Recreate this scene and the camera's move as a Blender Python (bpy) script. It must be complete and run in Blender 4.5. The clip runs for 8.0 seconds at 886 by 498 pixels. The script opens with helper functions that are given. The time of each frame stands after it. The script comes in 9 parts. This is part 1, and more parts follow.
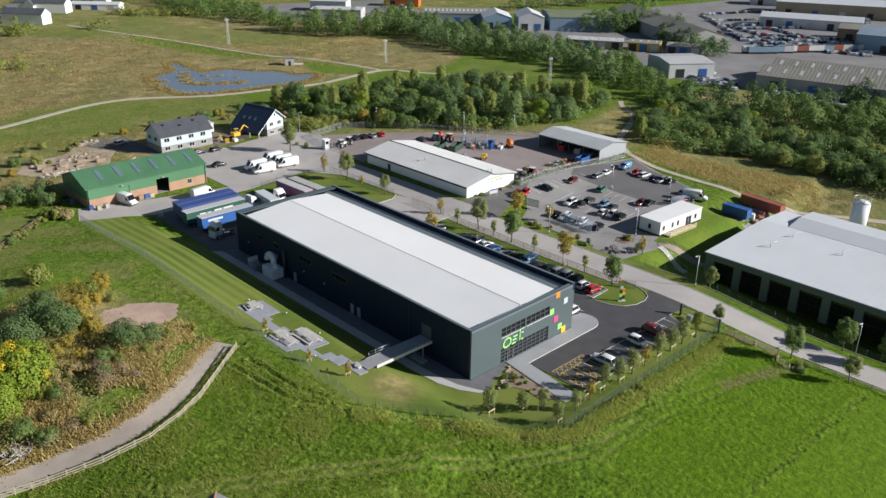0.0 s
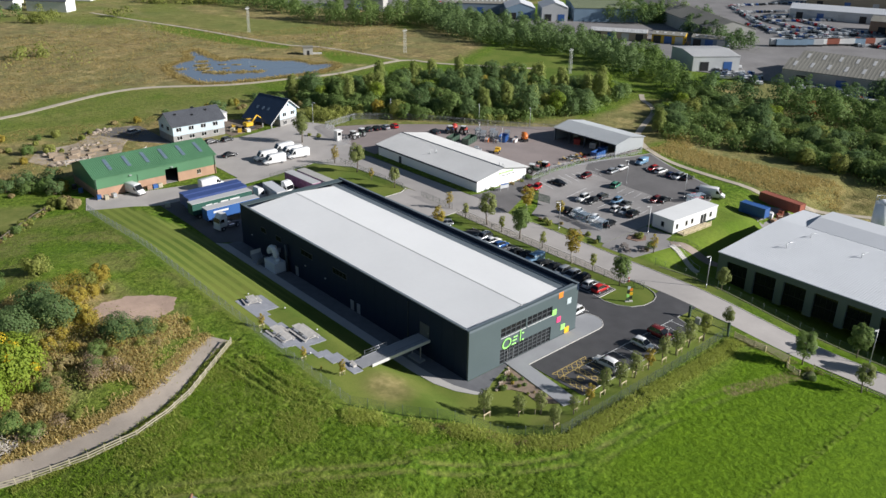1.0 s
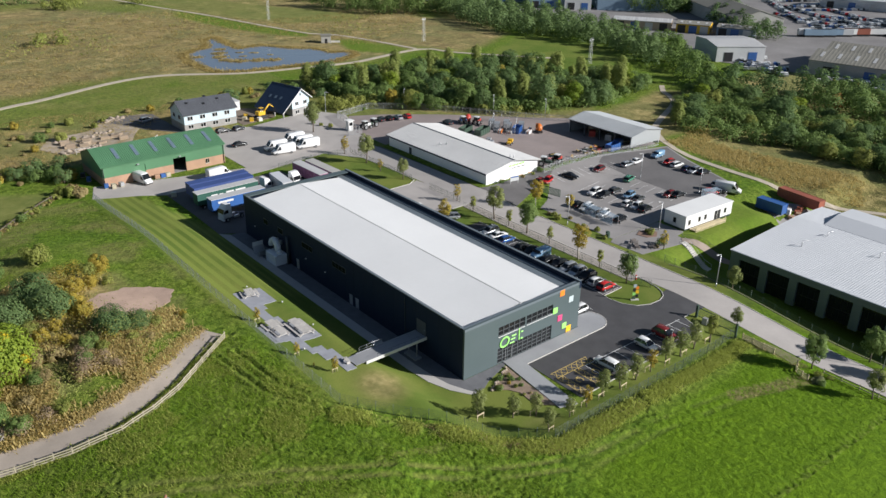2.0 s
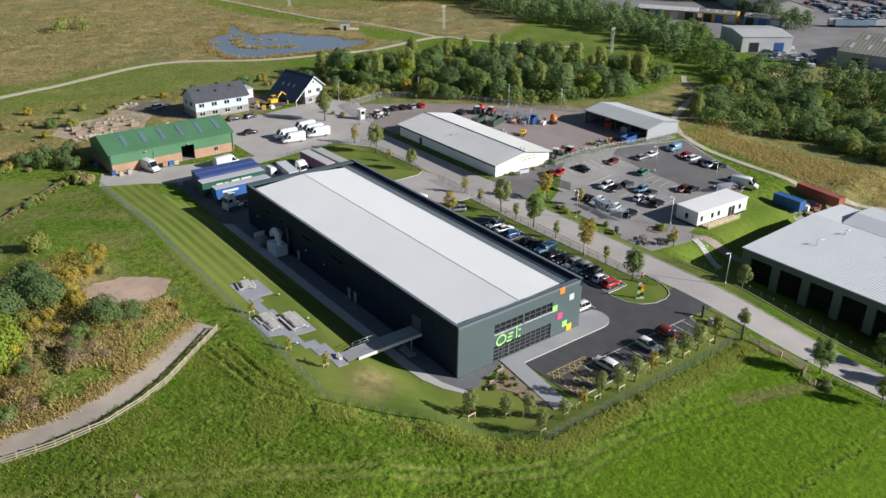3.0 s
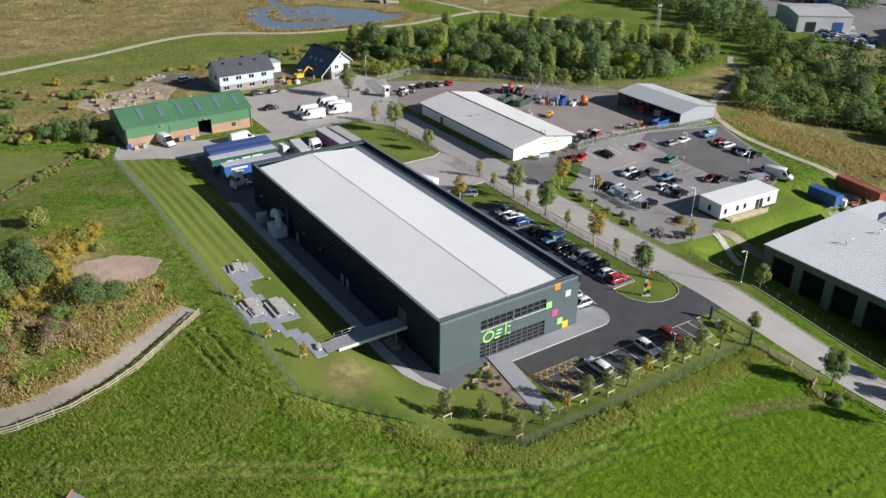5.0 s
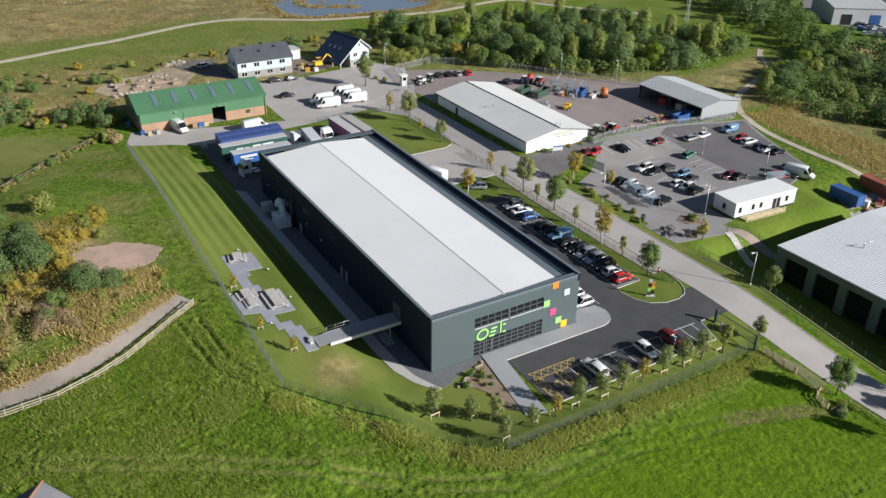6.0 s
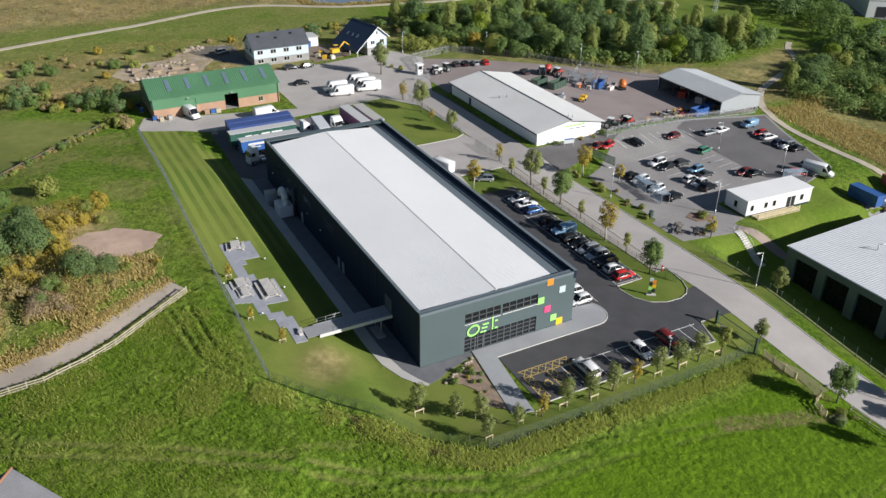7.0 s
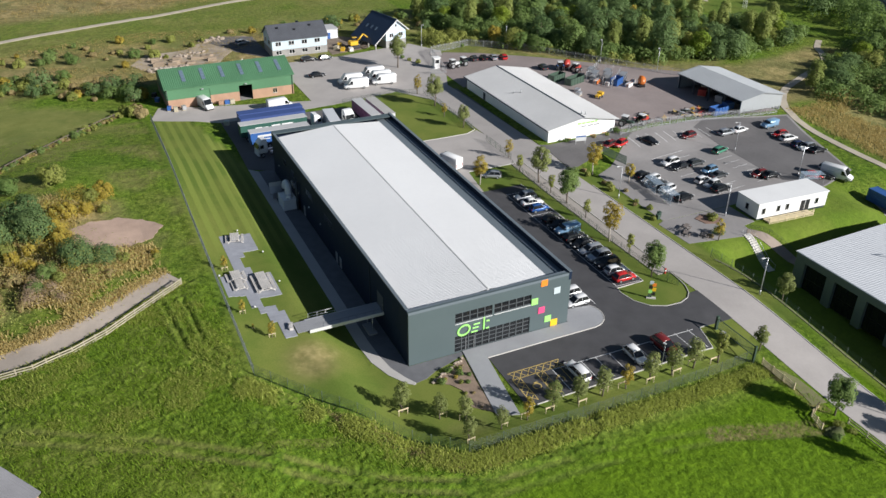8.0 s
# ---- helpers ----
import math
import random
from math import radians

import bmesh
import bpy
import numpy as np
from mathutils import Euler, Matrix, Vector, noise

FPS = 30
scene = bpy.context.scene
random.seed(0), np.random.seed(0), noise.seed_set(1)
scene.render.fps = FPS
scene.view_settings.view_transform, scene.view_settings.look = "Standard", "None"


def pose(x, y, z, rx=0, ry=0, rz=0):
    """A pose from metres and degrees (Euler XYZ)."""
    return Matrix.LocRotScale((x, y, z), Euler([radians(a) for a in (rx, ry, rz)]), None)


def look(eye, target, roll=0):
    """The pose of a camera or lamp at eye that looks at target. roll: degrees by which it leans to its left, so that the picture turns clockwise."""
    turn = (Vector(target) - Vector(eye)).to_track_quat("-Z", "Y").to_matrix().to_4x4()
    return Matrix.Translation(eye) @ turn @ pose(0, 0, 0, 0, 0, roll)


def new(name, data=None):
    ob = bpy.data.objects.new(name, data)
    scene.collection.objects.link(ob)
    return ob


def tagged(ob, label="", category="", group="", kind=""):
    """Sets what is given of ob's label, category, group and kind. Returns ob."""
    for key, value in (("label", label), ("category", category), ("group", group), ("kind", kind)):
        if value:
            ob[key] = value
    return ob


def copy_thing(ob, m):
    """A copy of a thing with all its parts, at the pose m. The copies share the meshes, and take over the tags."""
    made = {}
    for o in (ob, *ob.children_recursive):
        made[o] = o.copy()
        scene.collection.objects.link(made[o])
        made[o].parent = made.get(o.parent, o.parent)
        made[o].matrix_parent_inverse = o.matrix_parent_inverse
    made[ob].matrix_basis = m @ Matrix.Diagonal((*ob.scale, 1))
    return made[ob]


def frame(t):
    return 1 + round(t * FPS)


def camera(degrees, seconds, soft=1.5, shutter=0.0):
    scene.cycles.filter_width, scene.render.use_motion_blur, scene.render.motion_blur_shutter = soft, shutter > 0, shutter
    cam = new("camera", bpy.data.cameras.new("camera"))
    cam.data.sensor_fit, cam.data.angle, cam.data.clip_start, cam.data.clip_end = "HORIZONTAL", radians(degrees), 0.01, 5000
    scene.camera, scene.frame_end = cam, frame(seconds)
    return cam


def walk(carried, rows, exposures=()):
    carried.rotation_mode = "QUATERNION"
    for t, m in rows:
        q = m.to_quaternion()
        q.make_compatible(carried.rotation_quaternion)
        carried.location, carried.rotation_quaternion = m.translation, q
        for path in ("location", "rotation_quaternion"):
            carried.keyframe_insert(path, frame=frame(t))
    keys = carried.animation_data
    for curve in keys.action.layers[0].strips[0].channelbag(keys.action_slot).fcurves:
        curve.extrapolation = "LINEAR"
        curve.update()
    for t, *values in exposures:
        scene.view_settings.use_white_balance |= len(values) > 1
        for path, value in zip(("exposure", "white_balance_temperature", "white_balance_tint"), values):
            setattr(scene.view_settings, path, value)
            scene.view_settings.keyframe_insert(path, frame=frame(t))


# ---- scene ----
cam = camera(57.2, 8.0)
PATH = [
    (0, (-82.524, -79.013, 72.666), (-81.252, -77.688, 71.874), 0.8),
    (0.5, (-79.816, -79.22, 72.636), (-78.57, -77.878, 71.834), 0.9),
    (1, (-77.022, -79.461, 72.568), (-75.803, -78.101, 71.753), 0.9),
    (1.5, (-74.245, -79.75, 72.512), (-73.054, -78.374, 71.684), 0.8),
    (3, (-65.715, -80.611, 72.283), (-64.611, -79.188, 71.414), 0.8),
    (3.5, (-62.775, -80.825, 72.219), (-61.702, -79.388, 71.334), 0.7),
    (4, (-59.661, -81.004, 72.206), (-58.621, -79.553, 71.305), 0.8),
    (4.5, (-56.572, -81.339, 72.208), (-55.563, -79.874, 71.293), 0.7),
    (6, (-47.411, -82.629, 72.279), (-46.514, -81.119, 71.324), 0.7),
    (6.5, (-44.392, -83.177, 72.231), (-43.533, -81.653, 71.262), 0.7),
    (7, (-41.284, -83.78, 72.17), (-40.463, -82.243, 71.189), 0.7),
    (7.5, (-38.268, -84.415, 72.179), (-37.485, -82.864, 71.187), 0.7),
    (8, (-35.254, -85.042, 72.26), (-34.51, -83.476, 71.262), 0.7),
]
walk(cam, [(t, look(eye, target, roll)) for t, eye, target, roll in PATH])

# ---- light: low autumn sun from the south-east at about 25 degrees, clear sky ----
SUN_FROM = Vector((0.62, -0.78, 0.46)).normalized()
world = bpy.data.worlds.new("sky")
scene.world = world
world.use_nodes = True
wn, wl = world.node_tree.nodes, world.node_tree.links
sky = wn.new("ShaderNodeTexSky")
sky.sky_type, sky.sun_disc = "NISHITA", False
sky.sun_elevation, sky.sun_rotation = math.asin(SUN_FROM.z), radians(141.5)
sky.dust_density, sky.ozone_density = 0.4, 2.0
wn["Background"].inputs[1].default_value = 0.043
wl.new(sky.outputs[0], wn["Background"].inputs[0])
sun_data = bpy.data.lights.new("sun", "SUN")
sun_data.energy, sun_data.angle, sun_data.color = 5.0, radians(0.53), (1.0, 0.975, 0.96)
sun = new("sun", sun_data)
sun.matrix_world = look(SUN_FROM * 300, (0, 0, 0))
scene.view_settings.exposure = 0.47


# ---- materials ----
MATS = {}


def mat(name, base, rough=0.7, metal=0.0, var=0.15, scale=1.0, bump=0.0, alt=None, grime=0.0, rand=0.0, spec=None):
    """Procedural surface: base colour broken up by fine grain and broad stains, with bump."""
    if name in MATS:
        return MATS[name]
    m = bpy.data.materials.new(name)
    m.use_nodes = True
    n, l = m.node_tree.nodes, m.node_tree.links
    b = n["Principled BSDF"]
    b.inputs["Roughness"].default_value, b.inputs["Metallic"].default_value = rough, metal
    if spec is not None:
        b.inputs["Specular IOR Level"].default_value = spec
    geo = n.new("ShaderNodeNewGeometry")
    fine, broad = n.new("ShaderNodeTexNoise"), n.new("ShaderNodeTexNoise")
    fine.inputs["Scale"].default_value, broad.inputs["Scale"].default_value = 3.0 * scale, 0.22 * scale
    fine.inputs["Detail"].default_value, broad.inputs["Detail"].default_value = 5.0, 4.0
    for t in (fine, broad):
        l.new(geo.outputs["Position"], t.inputs["Vector"])
    dark = tuple(c * (1 - var * 1.4) for c in base)
    light = alt or tuple(min(1, c * (1 + var)) for c in base)
    ramp = n.new("ShaderNodeMix")
    ramp.data_type = "RGBA"
    ramp.inputs[6].default_value, ramp.inputs[7].default_value = (*dark, 1), (*light, 1)
    add = n.new("ShaderNodeMath")
    add.operation = "MULTIPLY_ADD"
    add.inputs[1].default_value, add.inputs[2].default_value = 0.45, 0.0
    l.new(fine.outputs[0], add.inputs[0])
    add2 = n.new("ShaderNodeMath")
    add2.operation = "MULTIPLY_ADD"
    add2.inputs[1].default_value = 1.1
    l.new(broad.outputs[0], add2.inputs[0])
    l.new(add.outputs[0], add2.inputs[2])
    sub = n.new("ShaderNodeMath")
    sub.operation, sub.use_clamp = "SUBTRACT", True
    sub.inputs[1].default_value = 0.28
    l.new(add2.outputs[0], sub.inputs[0])
    l.new(sub.outputs[0], ramp.inputs[0])
    colour = ramp.outputs[2]
    if rand:
        info, isl, hsv = n.new("ShaderNodeObjectInfo"), n.new("ShaderNodeNewGeometry"), n.new("ShaderNodeHueSaturation")
        s1, s2 = n.new("ShaderNodeMath"), n.new("ShaderNodeMath")
        s1.operation, s2.operation = "ADD", "MULTIPLY_ADD"
        l.new(info.outputs["Random"], s1.inputs[0])
        l.new(isl.outputs["Random Per Island"], s1.inputs[1])
        l.new(s1.outputs[0], s2.inputs[0])
        s2.inputs[1].default_value, s2.inputs[2].default_value = rand, 1 - rand
        l.new(s2.outputs[0], hsv.inputs["Value"])
        l.new(colour, hsv.inputs["Color"])
        colour = hsv.outputs[0]
    l.new(colour, b.inputs["Base Color"])
    if grime:
        mr = n.new("ShaderNodeMath")
        mr.operation = "MULTIPLY_ADD"
        mr.inputs[1].default_value, mr.inputs[2].default_value = grime, rough - grime * 0.5
        l.new(broad.outputs[0], mr.inputs[0])
        l.new(mr.outputs[0], b.inputs["Roughness"])
    if bump:
        bp = n.new("ShaderNodeBump")
        bp.inputs["Strength"].default_value, bp.inputs["Distance"].default_value = 0.6, bump
        l.new(fine.outputs[0], bp.inputs["Height"])
        l.new(bp.outputs[0], b.inputs["Normal"])
    MATS[name] = m
    return m


def leaf_mat(name, base, alt, through_light=0.25):
    """Foliage: each leaf and each plant its own shade, a little light passing through."""
    m = bpy.data.materials.new(name)
    m.use_nodes = True
    n, l = m.node_tree.nodes, m.node_tree.links
    b = n["Principled BSDF"]
    b.inputs["Roughness"].default_value, b.inputs["Specular IOR Level"].default_value = 0.65, 0.2
    info, geo = n.new("ShaderNodeObjectInfo"), n.new("ShaderNodeNewGeometry")
    mix = n.new("ShaderNodeMix")
    mix.data_type = "RGBA"
    mix.inputs[6].default_value, mix.inputs[7].default_value = (*base, 1), (*alt, 1)
    f = n.new("ShaderNodeMath")
    f.operation = "MULTIPLY_ADD"
    f.inputs[1].default_value = 0.55
    g = n.new("ShaderNodeMath")
    g.operation = "MULTIPLY"
    g.inputs[1].default_value = 0.5
    l.new(info.outputs["Random"], g.inputs[0])
    l.new(geo.outputs["Random Per Island"], f.inputs[0])
    l.new(g.outputs[0], f.inputs[2])
    l.new(f.outputs[0], mix.inputs[0])
    l.new(mix.outputs[2], b.inputs["Base Color"])
    tr, ms = n.new("ShaderNodeBsdfTranslucent"), n.new("ShaderNodeMixShader")
    l.new(mix.outputs[2], tr.inputs["Color"])
    ms.inputs[0].default_value = through_light
    l.new(b.outputs[0], ms.inputs[1])
    l.new(tr.outputs[0], ms.inputs[2])
    l.new(ms.outputs[0], n["Material Output"].inputs["Surface"])
    MATS[name] = m
    return m


ASPHALT = mat("fresh_asphalt", (0.068, 0.067, 0.070), 0.85, var=0.25, scale=1.5, bump=0.01)
ROAD = mat("worn_road", (0.40, 0.37, 0.345), 0.9, var=0.14, scale=0.8, bump=0.01)
YARD = mat("worn_yard", (0.27, 0.255, 0.245), 0.9, var=0.2, scale=0.6, bump=0.01)
YARD_RED = mat("reddish_yard", (0.27, 0.225, 0.21), 0.9, var=0.2, scale=0.5, bump=0.01)
TARMAC = mat("grey_tarmac", (0.135, 0.128, 0.126), 0.9, var=0.25, scale=0.6, bump=0.01)
PAVING = mat("grey_paving", (0.33, 0.335, 0.345), 0.85, var=0.12, scale=1.2, bump=0.01)
SLAB = mat("slab_grey", (0.30, 0.31, 0.34), 0.85, var=0.15, scale=2.0, rand=0.1)
KERB = mat("kerb_concrete", (0.55, 0.53, 0.49), 0.85, var=0.15, scale=2)
LINE_WHITE = mat("white_road_paint", (0.75, 0.75, 0.73), 0.7, var=0.15, scale=3)
LINE_YELLOW = mat("yellow_road_paint", (0.62, 0.45, 0.14), 0.7, var=0.2, scale=3)
GRAVEL = mat("pale_gravel", (0.46, 0.40, 0.31), 0.95, var=0.2, scale=1.5, bump=0.02)
TRACK = mat("track_gravel", (0.40, 0.34, 0.28), 0.95, var=0.2, scale=1.5, bump=0.02)
BARE = mat("bare_red_soil", (0.42, 0.30, 0.23), 0.95, var=0.25, scale=1.5, bump=0.05)
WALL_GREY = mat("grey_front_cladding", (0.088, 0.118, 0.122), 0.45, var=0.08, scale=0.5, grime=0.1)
# dark side cladding, with the blue depth of the shaded wall put into its colour
WALL_DARK = mat("dark_cladding_shade_blue", (0.011, 0.022, 0.046), 0.55, var=0.1, scale=0.5, grime=0.1, spec=0.22)
TRIM_DARK = mat("anthracite_trim", (0.04, 0.052, 0.065), 0.4, var=0.1)
ROOF_WHITE = mat("white_roof_sheet", (0.625, 0.63, 0.625), 0.5, var=0.05, scale=0.4, grime=0.1)
ROOF_GREY = mat("grey_roof_sheet", (0.50, 0.50, 0.49), 0.6, var=0.1, scale=0.5, grime=0.1)
WHITE_STEEL = mat("white_painted_steel", (0.74, 0.76, 0.78), 0.4, var=0.1, scale=2)
ROOF_MID = mat("mid_grey_sheet", (0.34, 0.36, 0.37), 0.6, var=0.1, scale=0.5)
ROOF_PALE = mat("pale_roof_sheet", (0.58, 0.595, 0.61), 0.5, var=0.06, scale=0.5)
GLASS = mat("dark_glass", (0.012, 0.014, 0.016), 0.08, var=0.2, scale=1.0)
WHITE_RENDER = mat("white_render", (0.76, 0.76, 0.74), 0.8, var=0.06, scale=1.0, bump=0.004)
GALV = mat("galvanised_steel", (0.5, 0.51, 0.52), 0.45, 0.6, var=0.12)
GREEN_SHEET = mat("green_cladding", (0.085, 0.205, 0.105), 0.5, var=0.15, scale=0.7)
SKYLIGHT = mat("skylight_sheet", (0.13, 0.18, 0.23), 0.35, var=0.2, scale=2)
BRICK_M = mat("buff_brick", (0.42, 0.26, 0.17), 0.85, var=0.2, scale=2, rand=0.12, bump=0.01)
SLATE = mat("grey_slate", (0.085, 0.09, 0.102), 0.6, var=0.2, scale=2, rand=0.12)
SLATE_BLUE = mat("blue_slate", (0.026, 0.045, 0.085), 0.45, var=0.2, scale=2, rand=0.12)
WOOD = mat("weathered_wood", (0.42, 0.375, 0.27), 0.85, var=0.25, scale=4, rand=0.1, bump=0.01)
WOOD_PALE = mat("pale_new_wood", (0.60, 0.50, 0.32), 0.8, var=0.2, scale=4)
WOOD_GREY = mat("silvered_wood", (0.55, 0.52, 0.48), 0.85, var=0.2, scale=4, rand=0.1)
BARK = mat("bark", (0.16, 0.13, 0.10), 0.95, var=0.3, scale=4, bump=0.02)
BARK_PALE = mat("pale_bark", (0.42, 0.38, 0.33), 0.9, var=0.3, scale=4)
TYRE = mat("tyre_rubber", (0.02, 0.02, 0.02), 0.85, var=0.2)
RIM = mat("alloy_rim", (0.45, 0.46, 0.47), 0.35, 0.7, var=0.1)
LAMP_RED = mat("red_lens", (0.35, 0.02, 0.02), 0.2, var=0.1)
LAMP_CLEAR = mat("clear_lens", (0.7, 0.7, 0.68), 0.15, var=0.1)
FENCE_GREY = mat("grey_green_wire", (0.22, 0.25, 0.24), 0.5, 0.3, var=0.15)
APRON = mat("dark_grey_setts", (0.15, 0.152, 0.16), 0.85, var=0.2, scale=3, bump=0.02)
FENCE_GREEN = mat("dark_green_coated_wire", (0.05, 0.085, 0.06), 0.5, var=0.15)
BLACK = mat("black_plastic", (0.02, 0.02, 0.022), 0.5, var=0.15)
BLUE_CURTAIN = mat("blue_tarpaulin", (0.05, 0.085, 0.24), 0.5, var=0.15, scale=1.5, bump=0.01)
CHASSIS = mat("dark_chassis", (0.03, 0.03, 0.032), 0.6, var=0.2)
RED_PAINT = mat("red_machine_paint", (0.45, 0.05, 0.035), 0.4, var=0.15)
BLUE_PAINT = mat("blue_machine_paint", (0.04, 0.12, 0.34), 0.4, var=0.15)
ORANGE_PAINT = mat("orange_machine_paint", (0.62, 0.17, 0.03), 0.4, var=0.15)
YELLOW_PAINT = mat("yellow_machine_paint", (0.70, 0.42, 0.03), 0.4, var=0.15)
RUST_RED = mat("rust_red_container", (0.33, 0.10, 0.06), 0.6, var=0.2)


def flat_colour(name, base, rough=0.5):
    return mat(name, base, rough, var=0.06, scale=1)


# ---- mesh helpers ----
def box(bm, x0, x1, y0, y1, z0, z1, m=None):
    v = [bm.verts.new(p) for p in ((x0, y0, z0), (x1, y0, z0), (x1, y1, z0), (x0, y1, z0), (x0, y0, z1), (x1, y0, z1), (x1, y1, z1), (x0, y1, z1))]
    fs = [bm.faces.new([v[i] for i in q]) for q in ((3, 2, 1, 0), (4, 5, 6, 7), (0, 1, 5, 4), (1, 2, 6, 5), (2, 3, 7, 6), (3, 0, 4, 7))]
    if m is not None:
        for w in v:
            w.co = m @ w.co
    return fs


def bevel_box(bm, x0, x1, y0, y1, z0, z1, r=0.05, seg=1, m=None):
    t = bmesh.new()
    box(t, x0, x1, y0, y1, z0, z1)
    bmesh.ops.bevel(t, geom=list(t.edges), offset=r, segments=seg, profile=0.5, affect="EDGES")
    join(bm, t, m)


def join(bm, t, m=None):
    t.verts.index_update()
    vs = [bm.verts.new(m @ v.co if m is not None else v.co) for v in t.verts]
    for f in t.faces:
        g = bm.faces.new([vs[v.index] for v in f.verts])
        g.smooth = f.smooth
    t.free()


def tube(bm, a, b, ra, rb=None, n=8, cap=True):
    """A tapered round bar from a to b."""
    a, b = Vector(a), Vector(b)
    rb = ra if rb is None else rb
    q = (b - a).to_track_quat("Z", "Y")
    ring = []
    for p, r in ((a, ra), (b, rb)):
        ring.append([bm.verts.new(p + q @ Vector((r * math.cos(2 * math.pi * i / n), r * math.sin(2 * math.pi * i / n), 0))) for i in range(n)])
    for i in range(n):
        f = bm.faces.new((ring[0][i], ring[0][(i + 1) % n], ring[1][(i + 1) % n], ring[1][i]))
        f.smooth = n > 5
    if cap:
        bm.faces.new(ring[0][::-1])
        bm.faces.new(ring[1])


def prism(bm, profile, y0, y1, axis="y", m=None):
    """Extrudes a closed outline of (a, z) points along an axis."""
    def at(a, z, y):
        p = Vector((a, y, z)) if axis == "y" else Vector((y, a, z))
        return m @ p if m is not None else p
    lo, hi = [bm.verts.new(at(a, z, y0)) for a, z in profile], [bm.verts.new(at(a, z, y1)) for a, z in profile]
    k = len(profile)
    for i in range(k):
        bm.faces.new((lo[i], lo[(i + 1) % k], hi[(i + 1) % k], hi[i]))
    bm.faces.new(lo[::-1])
    bm.faces.new(hi)


def mesh_of(name, bm, material):
    bmesh.ops.recalc_face_normals(bm, faces=list(bm.faces))
    d = bpy.data.meshes.new(name)
    bm.to_mesh(d)
    bm.free()
    d.materials.append(material)
    return d


def part(name, bm, material, parent, label=""):
    ob = new(name, mesh_of(name, bm, material))
    ob.parent = parent
    return tagged(ob, label)


def part_box(name, parent, material, x0, x1, y0, y1, z0, z1, label="", r=0.0):
    bm = bmesh.new()
    bevel_box(bm, x0, x1, y0, y1, z0, z1, r) if r else box(bm, x0, x1, y0, y1, z0, z1)
    return part(name, bm, material, parent, label)


def thing(name, label, category, group="", m=None):
    ob = tagged(new(name), label, category, group)
    if m is not None:
        ob.matrix_basis = m
    return ob


# ---- the lie of the land ----
def sm(a, b, v):
    t = min(1.0, max(0.0, (v - a) / (b - a)))
    return t * t * (3 - 2 * t)


def ground_z(x, y):
    """Level yard, bank rising west of the hall, field falling eastwards, a cut beyond the road."""
    w = 2.3 * sm(-5.0, -11.8, x) + 1.7 * sm(-13, -25, x) + 1.4 * sm(-28, -42, x) * sm(15, 35, y) - 2.2 * sm(-44, -66, x)
    w *= 1 - sm(70, 116, y) * 0.9
    s = 1.1 - 0.06 * max(-70, min(80, x))
    u = sm(40, 50, x)
    k = sm(-13.5 + 12 * u, -21 - 14 * u, y)
    z = w * (1 - k) + s * k
    z -= 0.9 * sm(45, 85, x) * (1 - sm(45, 62, y)) + 1.0 * sm(90, 125, x) + 1.2 * sm(125, 190, x)
    z -= 3.9 * sm(62.2, 67, x) * (1 - sm(3.9, 11.2, y)) * (1 - sm(140, 170, x))
    z -= 1.9 * sm(103, 111, x) * (1 - sm(14, 24, y)) * (1 - sm(128, 142, x)) * sm(4, 9, y)
    z += 0.9 * sm(48, 60, x) * (1 - sm(85, 100, x)) * sm(46, 58, y) * (1 - sm(100, 125, y))
    return z


def steps(*runs):
    """Grid lines: runs of (from, to, step)."""
    out = []
    for a, b, d in runs:
        k = max(1, round((b - a) / d))
        out += [a + (b - a) * i / k for i in range(k)]
    return out + [runs[-1][1]]


GX = steps((-4000, -800, 400), (-800, -200, 40), (-200, -80, 6), (-80, -26, 2), (-26, 0, 1.3), (0, 60, 2), (60, 76, 1.3), (76, 140, 2), (140, 420, 5), (420, 900, 20), (900, 4000, 310))
GY = steps((-4000, -400, 400), (-400, -80, 40), (-80, -50, 5), (-50, -10, 1.5), (-10, 14, 1.5), (14, 130, 2), (130, 420, 4), (420, 900, 20), (900, 4000, 310))


def near_poly(x, y, pts):
    """Signed distance to a closed outline, negative inside."""
    d, inside = 1e18, False
    ax, ay = pts[-1]
    for bx, by in pts:
        ex, ey = bx - ax, by - ay
        t = ((x - ax) * ex + (y - ay) * ey) / (ex * ex + ey * ey)
        t = 0.0 if t < 0 else 1.0 if t > 1 else t
        px, py = x - ax - t * ex, y - ay - t * ey
        q = px * px + py * py
        if q < d:
            d = q
        if (ay > y) != (by > y) and x < ax + (y - ay) / (by - ay) * ex:
            inside = not inside
        ax, ay = bx, by
    return -math.sqrt(d) if inside else math.sqrt(d)


def fbm(x, y, s):
    return noise.fractal(Vector((x * s, y * s, 0.3)), 1.0, 2.0, 4)


def in_poly(x, y, pts):
    c, k = False, len(pts)
    for i in range(k):
        (ax, ay), (bx, by) = pts[i], pts[(i + 1) % k]
        if (ay > y) != (by > y) and x < ax + (y - ay) / (by - ay) * (bx - ax):
            c = not c
    return c


